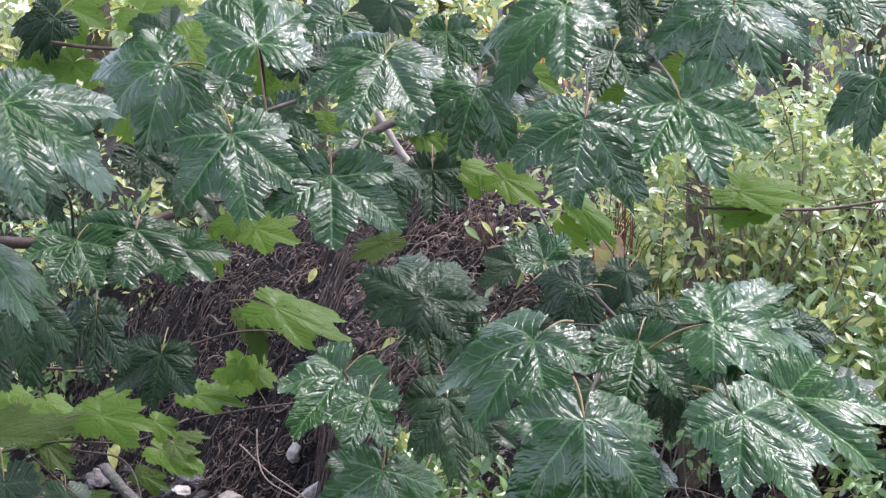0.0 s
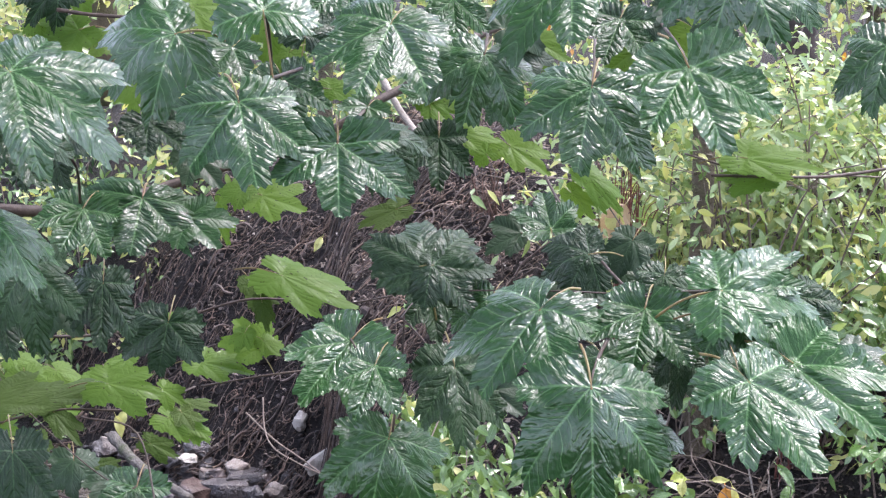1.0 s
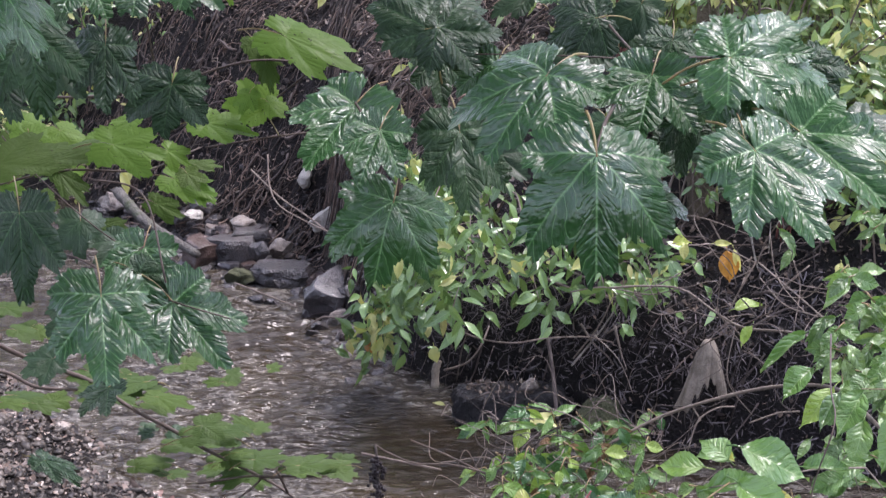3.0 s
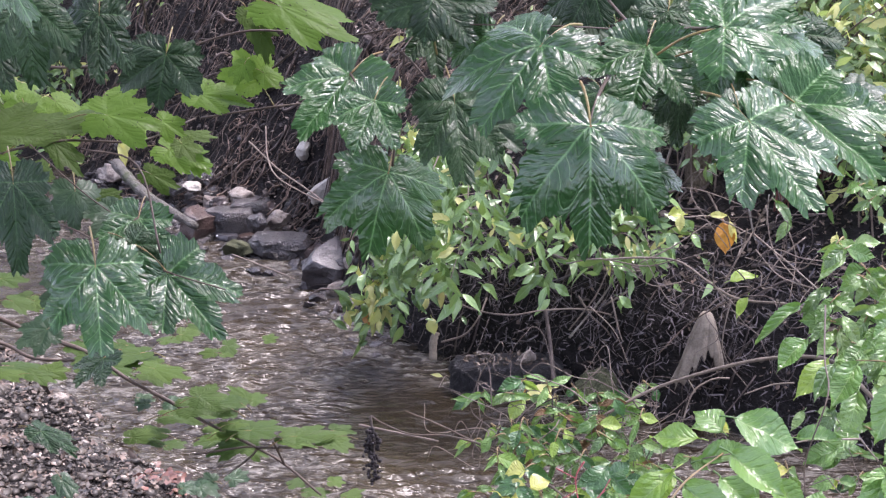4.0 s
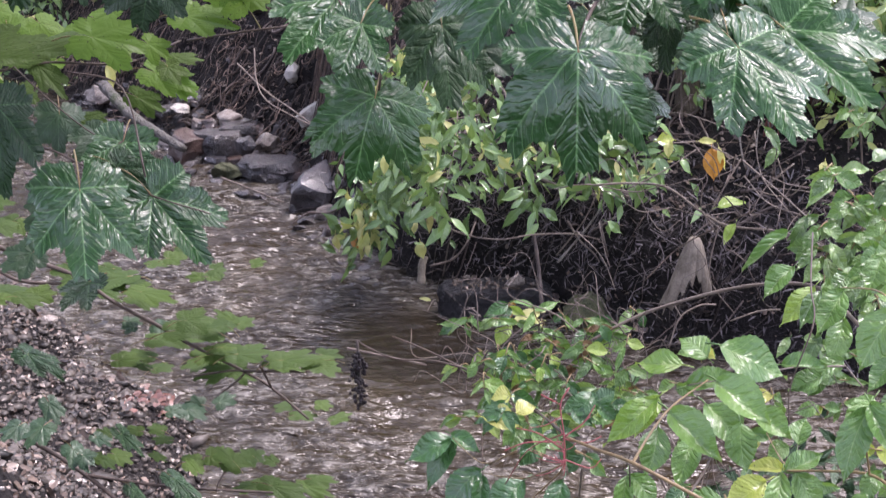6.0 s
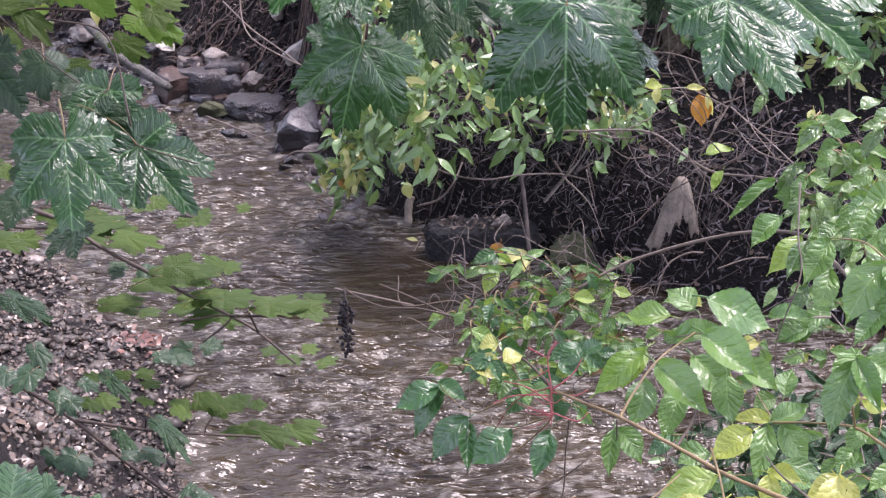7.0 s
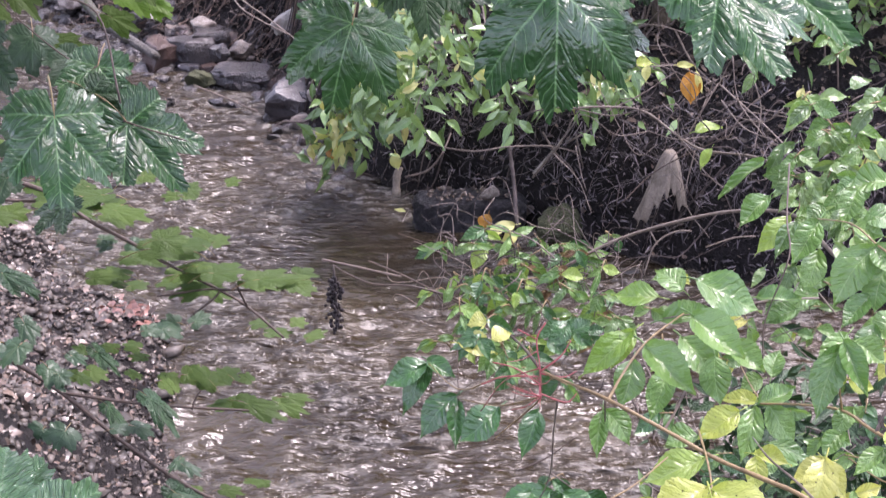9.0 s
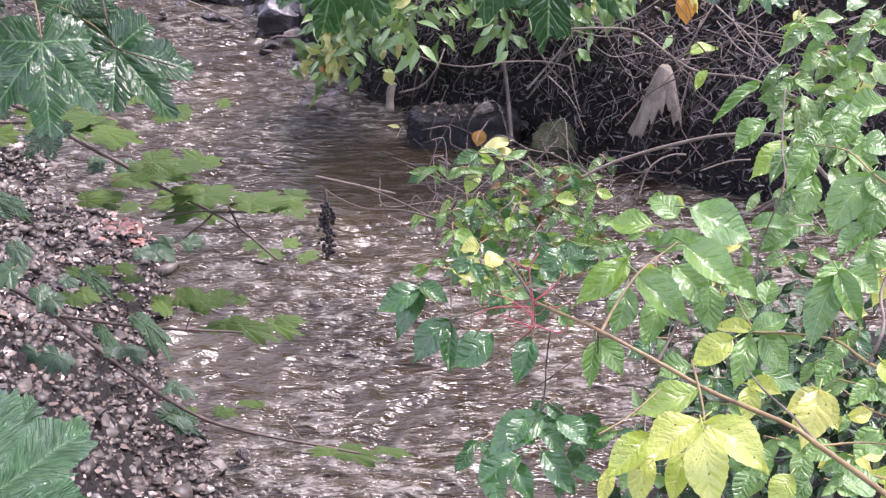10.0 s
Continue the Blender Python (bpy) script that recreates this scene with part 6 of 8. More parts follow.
stem("stalk", elder_main, [(0.166, 1.870, 2.770), (0.155, 1.861, 2.751), (0.159, 1.845, 2.719), (0.160, 1.827, 2.685)], 0.0011, 0.0007, M_RED_STEM, "bare red berry stalk")
stem("stalk", elder_main, [(0.131, 1.867, 2.762), (0.155, 1.861, 2.751)], 0.0011, 0.0007, M_RED_STEM, "bare red berry stalk")
stem("stalk", elder_main, [(0.160, 1.843, 2.716), (0.184, 1.851, 2.732), (0.198, 1.860, 2.751)], 0.0011, 0.0007, M_RED_STEM, "bare red berry stalk")
stem("stalk", elder_main, [(0.160, 1.842, 2.713), (0.188, 1.839, 2.710), (0.205, 1.842, 2.717)], 0.0011, 0.0007, M_RED_STEM, "bare red berry stalk")
stem("stalk", elder_main, [(0.156, 1.840, 2.710), (0.114, 1.841, 2.709), (0.086, 1.837, 2.700)], 0.0011, 0.0007, M_RED_STEM, "bare red berry stalk")
stem("stalk", elder_main, [(0.160, 1.835, 2.701), (0.128, 1.845, 2.719), (0.100, 1.849, 2.725)], 0.0011, 0.0007, M_RED_STEM, "bare red berry stalk")
stem("stalk", elder_main, [(0.160, 1.830, 2.691), (0.191, 1.825, 2.682), (0.205, 1.830, 2.692)], 0.0011, 0.0007, M_RED_STEM, "bare red berry stalk")
stem("stalk", elder_main, [(0.162, 1.873, 2.680), (0.153, 1.874, 2.681), (0.143, 1.877, 2.686)], 0.0007, 0.0004, M_RED_STEM, sides=4)
stem("stalk", elder_main, [(0.157, 1.804, 2.702), (0.150, 1.805, 2.704), (0.144, 1.808, 2.710)], 0.0007, 0.0004, M_RED_STEM, sides=4)
stem("stalk", elder_main, [(0.163, 1.872, 2.664), (0.163, 1.867, 2.653), (0.162, 1.865, 2.650)], 0.0007, 0.0004, M_RED_STEM, sides=4)
stem("stalk", elder_main, [(0.160, 1.830, 2.687), (0.142, 1.831, 2.687), (0.124, 1.834, 2.692)], 0.0007, 0.0004, M_RED_STEM, sides=4)
stem("stalk", elder_main, [(0.162, 1.874, 2.679), (0.164, 1.869, 2.669), (0.165, 1.867, 2.667)], 0.0007, 0.0004, M_RED_STEM, sides=4)
stem("stalk", elder_main, [(0.158, 1.807, 2.700), (0.156, 1.812, 2.711), (0.155, 1.818, 2.722)], 0.0007, 0.0004, M_RED_STEM, sides=4)
stem("stalk", elder_main, [(0.163, 1.877, 2.697), (0.160, 1.873, 2.689), (0.157, 1.873, 2.688)], 0.0007, 0.0004, M_RED_STEM, sides=4)
stem("stalk", elder_main, [(0.160, 1.830, 2.688), (0.139, 1.833, 2.694), (0.118, 1.838, 2.702)], 0.0007, 0.0004, M_RED_STEM, sides=4)
stem("stalk", elder_main, [(0.160, 1.834, 2.685), (0.142, 1.828, 2.674), (0.124, 1.827, 2.670)], 0.0007, 0.0004, M_RED_STEM, sides=4)
stem("stalk", elder_main, [(0.157, 1.819, 2.710), (0.165, 1.819, 2.712), (0.172, 1.822, 2.718)], 0.0007, 0.0004, M_RED_STEM, sides=4)
stem("stalk", elder_main, [(0.161, 1.863, 2.685), (0.160, 1.856, 2.669), (0.159, 1.852, 2.663)], 0.0007, 0.0004, M_RED_STEM, sides=4)
stem("stalk", elder_main, [(0.157, 1.868, 2.731), (0.137, 1.864, 2.721), (0.116, 1.863, 2.718)], 0.0007, 0.0004, M_RED_STEM, sides=4)
stem("stalk", elder_main, [(0.162, 1.850, 2.676), (0.140, 1.853, 2.681), (0.118, 1.858, 2.689)], 0.0007, 0.0004, M_RED_STEM, sides=4)
stem("stalk", elder_main, [(0.161, 1.864, 2.705), (0.178, 1.869, 2.716), (0.194, 1.874, 2.728)], 0.0007, 0.0004, M_RED_STEM, sides=4)
stem("stalk", elder_main, [(0.160, 1.847, 2.694), (0.155, 1.850, 2.700), (0.151, 1.854, 2.709)], 0.0007, 0.0004, M_RED_STEM, sides=4)
stem("stalk", elder_main, [(0.162, 1.875, 2.699), (0.159, 1.878, 2.704), (0.157, 1.882, 2.712)], 0.0007, 0.0004, M_RED_STEM, sides=4)
stem("trunk", elder, [(1.05, 1.15, 1.45), (0.98, 1.2, 2.0), (0.92, 1.3, 2.45)], 0.03, 0.016, M_ELDER_STEM)
for _end in ((0.62, 1.25, 2.72), (0.72, 1.5, 2.9), (0.85, 2.05, 2.95), (0.7, 1.45, 2.55)):
    stem("limb", elder, [(0.98, 1.2, 2.0), (0.92, 1.3, 2.45), _end], 0.012, 0.007, M_ELDER_STEM)



def leaf_cloud(parent, seed, n, mid, half, size, kinds):
    """More leaflets of a shrub, in threes on short stalks round a middle."""
    rng = np.random.default_rng(seed)
    for k in range(n // 3):
        q = rng.uniform(-1, 1, 3)
        at_ = Vector(mid) + Vector(q * half)
        out_ = Vector((rng.normal(0, 1), -0.5, rng.normal(-0.1, 0.5))).normalized()
        tip = at_ + out_ * size * 0.7
        v, f = tube_arrays(curve_points([at_ + Vector((0.01, 0.04, -0.03)), at_, tip], 3), 0.0018, 0.001, 4, 0.1, k)
        child("stalk", mesh_from("stalk", v, f, M_ELDER_STEM), parent)
        for j in range(3):
            nn = Vector((rng.normal(0, 0.35), -0.75, 0.65 + rng.normal(0, 0.3))).normalized()
            d = (out_ * (1.0 if j == 0 else 0.25) + Vector((rng.normal(0, 0.3) + (0, 0.9, -0.9)[j], 0, -0.35 + rng.normal(0, 0.3)))).normalized()
            d = (d - nn * d.dot(nn)).normalized()
            s = size * rng.uniform(0.7, 1.25)
            m = Matrix((d.cross(nn), d, nn)).transposed().to_4x4() @ Matrix.Diagonal((s, s, s, 1))
            base = tip if j == 0 else at_.lerp(tip, 0.55)
            child("leaf", OVAL_MESH[kinds[int(rng.integers(len(kinds)))]][int(rng.integers(4))], parent, Matrix.Translation(base) @ m)


leaf_cloud(elder_main, 1, 36, (0.608, 2.507, 2.167), (0.228, 0.150, 0.149), 0.046, ("elder_dark", "elder"))
leaf_cloud(elder_right, 2, 36, (0.732, 2.359, 2.325), (0.074, 0.150, 0.212), 0.044, ("elder", "elder", "yellow"))
leaf_cloud(elder_back, 3, 75, (0.792, 2.774, 2.483), (0.092, 0.200, 0.195), 0.041, ("bush", "elder"))
leaf_cloud(elder_right, 4, 24, (0.628, 2.703, 2.334), (0.236, 0.150, 0.051), 0.041, ("elder", "elder", "yellow"))
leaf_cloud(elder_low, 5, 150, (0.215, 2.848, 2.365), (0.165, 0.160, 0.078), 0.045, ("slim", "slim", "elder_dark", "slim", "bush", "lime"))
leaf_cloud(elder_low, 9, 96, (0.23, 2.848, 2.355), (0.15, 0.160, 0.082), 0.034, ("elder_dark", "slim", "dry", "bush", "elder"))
leaf_cloud(elder_low, 6, 24, (0.141, 2.619, 2.365), (0.109, 0.100, 0.050), 0.048, ("elder_dark", "elder"))
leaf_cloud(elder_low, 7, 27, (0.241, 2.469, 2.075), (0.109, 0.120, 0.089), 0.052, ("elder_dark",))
leaf_cloud(elder_main, 8, 24, (0.474, 1.945, 2.379), (0.189, 0.120, 0.039), 0.044, ("elder", "yellow"))


def twig_web(parent, seed, n, mid, half, length, thick):
    """Fine bare twigs crossing inside a shrub."""
    rng = np.random.default_rng(seed)
    for k in range(n):
        a = Vector(mid) + Vector(rng.uniform(-1, 1, 3) * half)
        d = Vector((rng.normal(0, 1), rng.normal(0, 0.4), rng.normal(0, 0.7))).normalized() * length * rng.uniform(0.5, 1.2)
        p = [a, a + d * 0.35 + Vector(rng.normal(0, 0.02, 3)), a + d * 0.7 + Vector(rng.normal(0, 0.03, 3)), a + d]
        stem("twig", parent, p, thick * rng.uniform(0.6, 1.3), thick * 0.5, (M_TWIG, M_ROOT_DARK, M_ROOT_DARK)[k % 3], sides=5, seed=k)


twig_web(elder_low, 31, 80, (0.229, 2.888, 2.347), (0.175, 0.120, 0.086), 0.150, 0.0013)
twig_web(elder_main, 32, 16, (0.546, 2.700, 2.324), (0.267, 0.120, 0.113), 0.200, 0.0014)
twig_web(elder_main, 33, 16, (0.587, 2.426, 2.229), (0.211, 0.120, 0.124), 0.200, 0.0014)
twig_web(elder_back, 34, 40, (0.646, 3.115, 2.597), (0.167, 0.120, 0.100), 0.180, 0.0013)
leaf_cloud(elder_right, 11, 75, (0.726, 2.725, 2.646), (0.059, 0.200, 0.198), 0.044, ("elder", "bush", "elder"))


# ---- a spent bunch of dark berries on its own bare twig ----
def berry_bunch(top, low, n=120):
    thing = tagged(new("berry_bunch"), "shrivelled dark berry bunch hanging from a bare twig", "berries")
    rng = np.random.default_rng(8)
    a, b = Vector(top), Vector(low)
    stem("stalk", thing, [a, a.lerp(b, 0.5) + Vector((0.003, 0, 0)), b], 0.0026, 0.0015, M_ROOT_DARK)
    bm = bmesh.new()
    bmesh.ops.create_icosphere(bm, subdivisions=2, radius=1.0)
    me = bpy.data.meshes.new("berry")
    bm.to_mesh(me)
    bm.free()
    me.materials.append(M_BERRY)
    for i in range(n):
        t = rng.uniform(0.22, 1.0)
        w = 0.0095 * math.sin(math.pi * min(1, t * 0.95)) + 0.004
        p = a.lerp(b, t) + Vector(rng.normal(0, 1, 3)) * w * 0.62
        s = rng.uniform(0.0028, 0.004)
        child("berry", me, thing, Matrix.Translation(p) @ Matrix.Diagonal((s, s * 0.9, s * 1.1, 1)))
    return thing


bunch = berry_bunch((-0.143, 2.756, 2.445), (-0.136, 2.702, 2.338))
stem("twig", bunch, [(-0.143, 2.756, 2.445), (-0.120, 2.749, 2.432), (-0.069, 2.739, 2.415), (0.002, 2.736, 2.412), (0.094, 2.712, 2.391), (0.181, 2.618, 2.366), (0.163, 1.889, 2.696)], 0.0014, 0.0024, M_STEM)
stem("twig", bunch, [(-0.080, 2.777, 2.444), (-0.018, 2.764, 2.422), (0.053, 2.728, 2.400), (0.114, 2.704, 2.378)], 0.0014, 0.0024, M_STEM)


# ---- stones, roots and litter along the stream ----
def litter_bits(rng, points, normals, size):
    """Torn, curled scraps of dead leaf, each of another outline."""
    verts, faces = [], []
    for p, nn in zip(points, normals):
        nn = nn + rng.normal(0, 0.45, 3)
        nn /= np.linalg.norm(nn)
        t = np.cross(nn, rng.normal(0, 1, 3))
        t /= np.linalg.norm(t) + 1e-9
        b = np.cross(nn, t)
        s, thin, curl = size * rng.lognormal(-0.25, 0.4), rng.uniform(0.3, 0.95), rng.uniform(-0.5, 0.9)
        n, k = len(verts), int(rng.integers(6, 9))
        verts.append(p)
        for i in range(k):
            a = 2 * math.pi * (i + rng.uniform(-0.25, 0.25)) / k
            r = s * rng.uniform(0.35, 0.75)
            u, w = r * math.cos(a), r * math.sin(a) * thin
            verts.append(p + t * u + b * w + nn * (curl * (w * w + 0.4 * u * u) / s + rng.normal(0, 0.06 * s)))
        faces.extend((n, n + 1 + i, n + 1 + (i + 1) % k) for i in range(k))
    return verts, faces


def rock_mesh(seed, mat, flat=0.0, cuts=11, rough=0.22, sub=3):
    """A lump cut by planes, with small relief."""
    rng = np.random.default_rng(seed)
    bm = bmesh.new()
    bmesh.ops.create_icosphere(bm, subdivisions=sub, radius=1.0)
    planes = [(Vector(rng.normal(0, 1, 3)).normalized(), rng.uniform(0.45, 0.8)) for _ in range(cuts)]
    off = Vector(rng.uniform(-9, 9, 3))
    for v in bm.verts:
        for n, d in planes:
            h = v.co.dot(n) - d
            if h > 0:
                v.co -= n * h * 0.97
        v.co *= 1 + rough * noise.fractal(v.co * 1.6 + off, 1.0, 2.0, 4)
    me = bpy.data.meshes.new("rock")
    bm.to_mesh(me)
    bm.free()
    me.materials.append(mat)
    me.polygons.foreach_set("use_smooth", [True] * len(me.polygons))
    me.set_sharp_from_angle(angle=radians(38))
    return me


def slab_mesh(seed, mat):
    """A broken slab: flat bedding faces above and below, snapped sides, chipped arrises."""
    rng = np.random.default_rng(seed)
    bm = bmesh.new()
    k = int(rng.integers(5, 8))
    for z, q in ((0.8, 0.9), (0.2, 1.05), (-0.9, 0.95)):
        for i in range(k):
            a = 2 * math.pi * (i + 0.18 * math.sin(seed * 3.7 + i * 2.1)) / k
            e = (abs(math.cos(a)) ** 3 + abs(math.sin(a)) ** 3) ** (-1 / 3)
            r = q * e * (0.92 + 0.14 * math.sin(seed * 1.3 + i * 2.7))
            bm.verts.new((r * math.cos(a), r * math.sin(a), z + rng.uniform(-0.08, 0.08)))
    hull = bmesh.ops.convex_hull(bm, input=list(bm.verts))
    bmesh.ops.delete(bm, geom=[v for v in hull["geom_interior"] if isinstance(v, bmesh.types.BMVert)], context="VERTS")
    bmesh.ops.dissolve_limit(bm, angle_limit=radians(9), verts=list(bm.verts), edges=list(bm.edges))
    bmesh.ops.bevel(bm, geom=list(bm.edges), offset=0.055, segments=2, profile=0.6, affect="EDGES")
    bmesh.ops.triangulate(bm, faces=list(bm.faces))
    bmesh.ops.subdivide_edges(bm, edges=[e for e in bm.edges if e.calc_length() > 0.3], cuts=3, use_grid_fill=True)
    bmesh.ops.triangulate(bm, faces=list(bm.faces))
    off = Vector(rng.uniform(-9, 9, 3))
    for v in bm.verts:
        v.co += Vector((1, 1, 0.6)) * 0.09 * noise.fractal(v.co * 2.3 + off, 1.0, 2.0, 4)
    me = bpy.data.meshes.new("rock")
    bm.to_mesh(me)
    bm.free()
    me.materials.append(mat)
    me.polygons.foreach_set("use_smooth", [True] * len(me.polygons))
    me.set_sharp_from_angle(angle=radians(24))
    return me


def rock(x, y, z, sx, sy, sz, turn, mat, seed, label, tilt=0, flat=0.0, lean=0):
    ob = new("rock", slab_mesh(seed, mat) if flat else rock_mesh(seed, mat, sub=4))
    ob.matrix_basis = pose(x, y, z, tilt, tilt * 0.4 + lean, turn) @ Matrix.Diagonal((sx, sy, sz, 1))
    return tagged(ob, label, "rock", group="rocks at the water's edge")


rock(-1.192, 11.184, 0.069, 0.225, 0.180, 0.092, 10, M_ROCK, 1, "dark wet flat-topped rock beside the stream", 0, 0.50)
rock(-0.72, 10.6, 0.11, 0.29, 0.21, 0.125, 20, M_ROCK_GREY, 2, "grey angular rock slab tilted at the waterline", 22, 0.50)
rock(-1.817, 11.594, 0.099, 0.171, 0.137, 0.132, 60, M_ROCK_RED, 3, "reddish brown wet rock beside the stream", 12, 0.50)
rock(-1.6, 11.643, 0.11, 0.2, 0.14, 0.12, 8, M_ROCK, 4, "dark blocky rock in the stone heap", 0, 0.60)
rock(-1.42, 11.80, 0.17, 0.26, 0.14, 0.085, 12, M_ROCK, 14, "dark flat rock in the stone heap", 0, 0.50)
rock(-1.373, 11.435, 0.131, 0.099, 0.079, 0.094, 0, M_ROCK, 5, "dark brownish round rock in the stone heap", 0, 0.00)
rock(-1.227, 11.499, 0.174, 0.099, 0.079, 0.099, 0, M_ROCK_PALE, 6, "pale mottled stone in the stone heap", 10, 0.00)
rock(-1.305, 11.795, 0.192, 0.097, 0.077, 0.069, 0, M_ROCK_RED, 16, "brown stone in the stone heap", 10, 0.00)
rock(-1.086, 11.694, 0.189, 0.120, 0.096, 0.092, 0, M_ROCK, 17, "dark stone in the stone heap", 10, 0.50)
rock(-0.7, 10.3, 0.045, 0.1, 0.080, 0.05, 0, M_ROCK_PALE, 7, "small tan flat stone at the waterline", 0, 0.50)
rock(-1.545, 11.881, 0.219, 0.112, 0.089, 0.079, 0, M_ROCK_PALE, 8, "pale grey stone below the bank", 0, 0.00)
rock(-1.949, 12.133, 0.235, 0.079, 0.063, 0.047, 0, M_ROCK_WHITE, 9, "small white stone below the bank", 0, 0.00)
rock(-2.088, 12.189, 0.193, 0.099, 0.080, 0.057, 0, M_ROCK, 10, "dark stone below the bank", 0, 0.00)
rock(-1.059, 11.80, 0.625, 0.07, 0.061, 0.09, 0, M_ROCK_WHITE, 11, "whitish crumbly stone on the earth bank", 0, 0.00)
rock(-0.9, 11.45, 0.40, 0.15, 0.07, 0.06, 0, M_ROCK_WHITE, 12, "long white stone lodged in the bank roots", 0, 0.50, -34)
rock(-1.481, 11.133, 0.069, 0.138, 0.110, 0.092, 0, M_MOSS, 13, "mossy green lump of turf at the waterline", 0, 0.00)
rock(-2.687, 12.874, 0.156, 0.157, 0.126, 0.075, 0, M_ROCK_PALE, 15, "pale stone far up the stream", 0, 0.00)
rock(-0.581, 10.682, 0.048, 0.080, 0.064, 0.064, 0, M_ROCK, 18, "dark wet stone under the hanging shrub", 0, 0.00)
rock(-0.912, 10.981, 0.029, 0.059, 0.047, 0.039, 0, M_ROCK, 19, "small dark stone beside the slab", 0, 0.00)
rock(0.636, 8.704, 0.084, 0.074, 0.059, 0.046, 0, M_ROCK_PALE, 20, "pale stone beside the dark block", 0, 0.00)
rock(0.44, 8.64, 0.215, 0.061, 0.049, 0.045, 0, M_ROCK_PALE, 21, "grey pointed stone lying on the dark block", 0, 0.00)
rock(0.839, 8.471, 0.09, 0.15, 0.11, 0.13, 20, M_MOSS, 22, "mossy grey-green stone at the foot of the bank", 0, 0.00)
rock(-0.621, 5.448, 0.062, 0.043, 0.034, 0.056, 0, M_ROCK_PALE, 23, "pale pinkish stone at the gravel edge", 0, 0.00)
rock(-1.055, 5.838, 0.123, 0.040, 0.032, 0.030, 0, M_ROCK, 24, "grey stone on the gravel bank", 0, 0.00)
rock(-2.123, 8.396, 0.081, 0.064, 0.051, 0.041, 0, M_ROCK_PALE, 25, "whitish stone on the gravel bank", 0, 0.00)


def small_rocks(n):
    """Broken stones of the heap between the larger ones."""
    rng = np.random.default_rng(29)
    kinds = [(M_ROCK, "small dark wet broken stone in the heap")] * 5 + [(M_ROCK_RED, "small reddish broken stone in the heap")] * 2 + [(M_ROCK_PALE, "small pale mottled stone in the heap")] * 2 + [(M_ROCK_GREY, "small grey slate piece in the heap")] * 2
    for k in range(n):
        a = rng.uniform(-2.05, -0.62)
        b = float(far_shore(a)) + rng.uniform(-0.28, 0.3)
        s = rng.uniform(0.035, 0.1)
        mat, label = kinds[k % len(kinds)]
        g = max(0.0, float(land_height(a, b, False)))
        rock(a, b, g + s * 0.3, s * rng.uniform(0.9, 1.5), s * 0.9, s * rng.uniform(0.45, 0.8), rng.uniform(0, 180), mat, 40 + k, label, rng.uniform(-18, 18), 0.5 if k % 3 else 0.0)


small_rocks(44)


def stone_block(x, y, z, r, h):
    """A squat, roughly square block with a flat, littered top."""
    bm = bmesh.new()
    n, rows = 128, [(0.93 + 0.07 * math.sin(math.pi * k / 22), -0.08 + k / 14) for k in range(14)] + [(0.97, 0.93), (0.93, 0.975), (0.84, 0.995), (0.6, 1.0), (0.3, 0.99)]
    rings = []
    for k, (q, t) in enumerate(rows):
        ring = []
        for i in range(n):
            a = 2 * math.pi * i / n
            e = (abs(math.cos(a)) ** 4 + abs(math.sin(a)) ** 4) ** -0.25
            p = Vector((math.cos(a) * e * q, math.sin(a) * e * q, t))
            w = 1 + 0.06 * noise.fractal(p * 3.0, 1.0, 2.0, 4) + 0.08 * noise.fractal(p * 11.0, 1.0, 2.0, 4)
            ring.append(bm.verts.new((x + p.x * r * w, y + p.y * r * 0.42 * w, z + t * h + 0.012 * noise.fractal(p * 6, 1.0, 2.0, 3))))
        rings.append(ring)
    for a, b in zip(rings, rings[1:]):
        for i in range(n):
            bm.faces.new((a[i], a[(i + 1) % n], b[(i + 1) % n], b[i]))
    bm.faces.new(rings[-1])
    me = bpy.data.meshes.new("stone_block")
    bm.to_mesh(me)
    bm.free()
    me.materials.append(M_BLOCK)
    me.polygons.foreach_set("use_smooth", [True] * len(me.polygons))
    block = new("stone_block", me)
    rng = np.random.default_rng(4)
    a, q = rng.uniform(0, 2 * math.pi, 150), r * 0.8 * np.sqrt(rng.uniform(0, 1, 150))
    top = np.stack([x + q * np.cos(a), y + q * np.sin(a) * 0.42, np.full(150, z + h + 0.01)], 1)
    v, f = litter_bits(rng, top, np.repeat([[0, -0.1, 1.0]], 150, 0), 0.026)
    tagged(child("litter", mesh_from("litter", v, f, M_LITTER, False), block), kind="stuff")
    return tagged(block, "dark rough squarish block standing in the water, littered on top", "stone block")


stone_block(0.332, 8.70, -0.11, 0.31, 0.29)


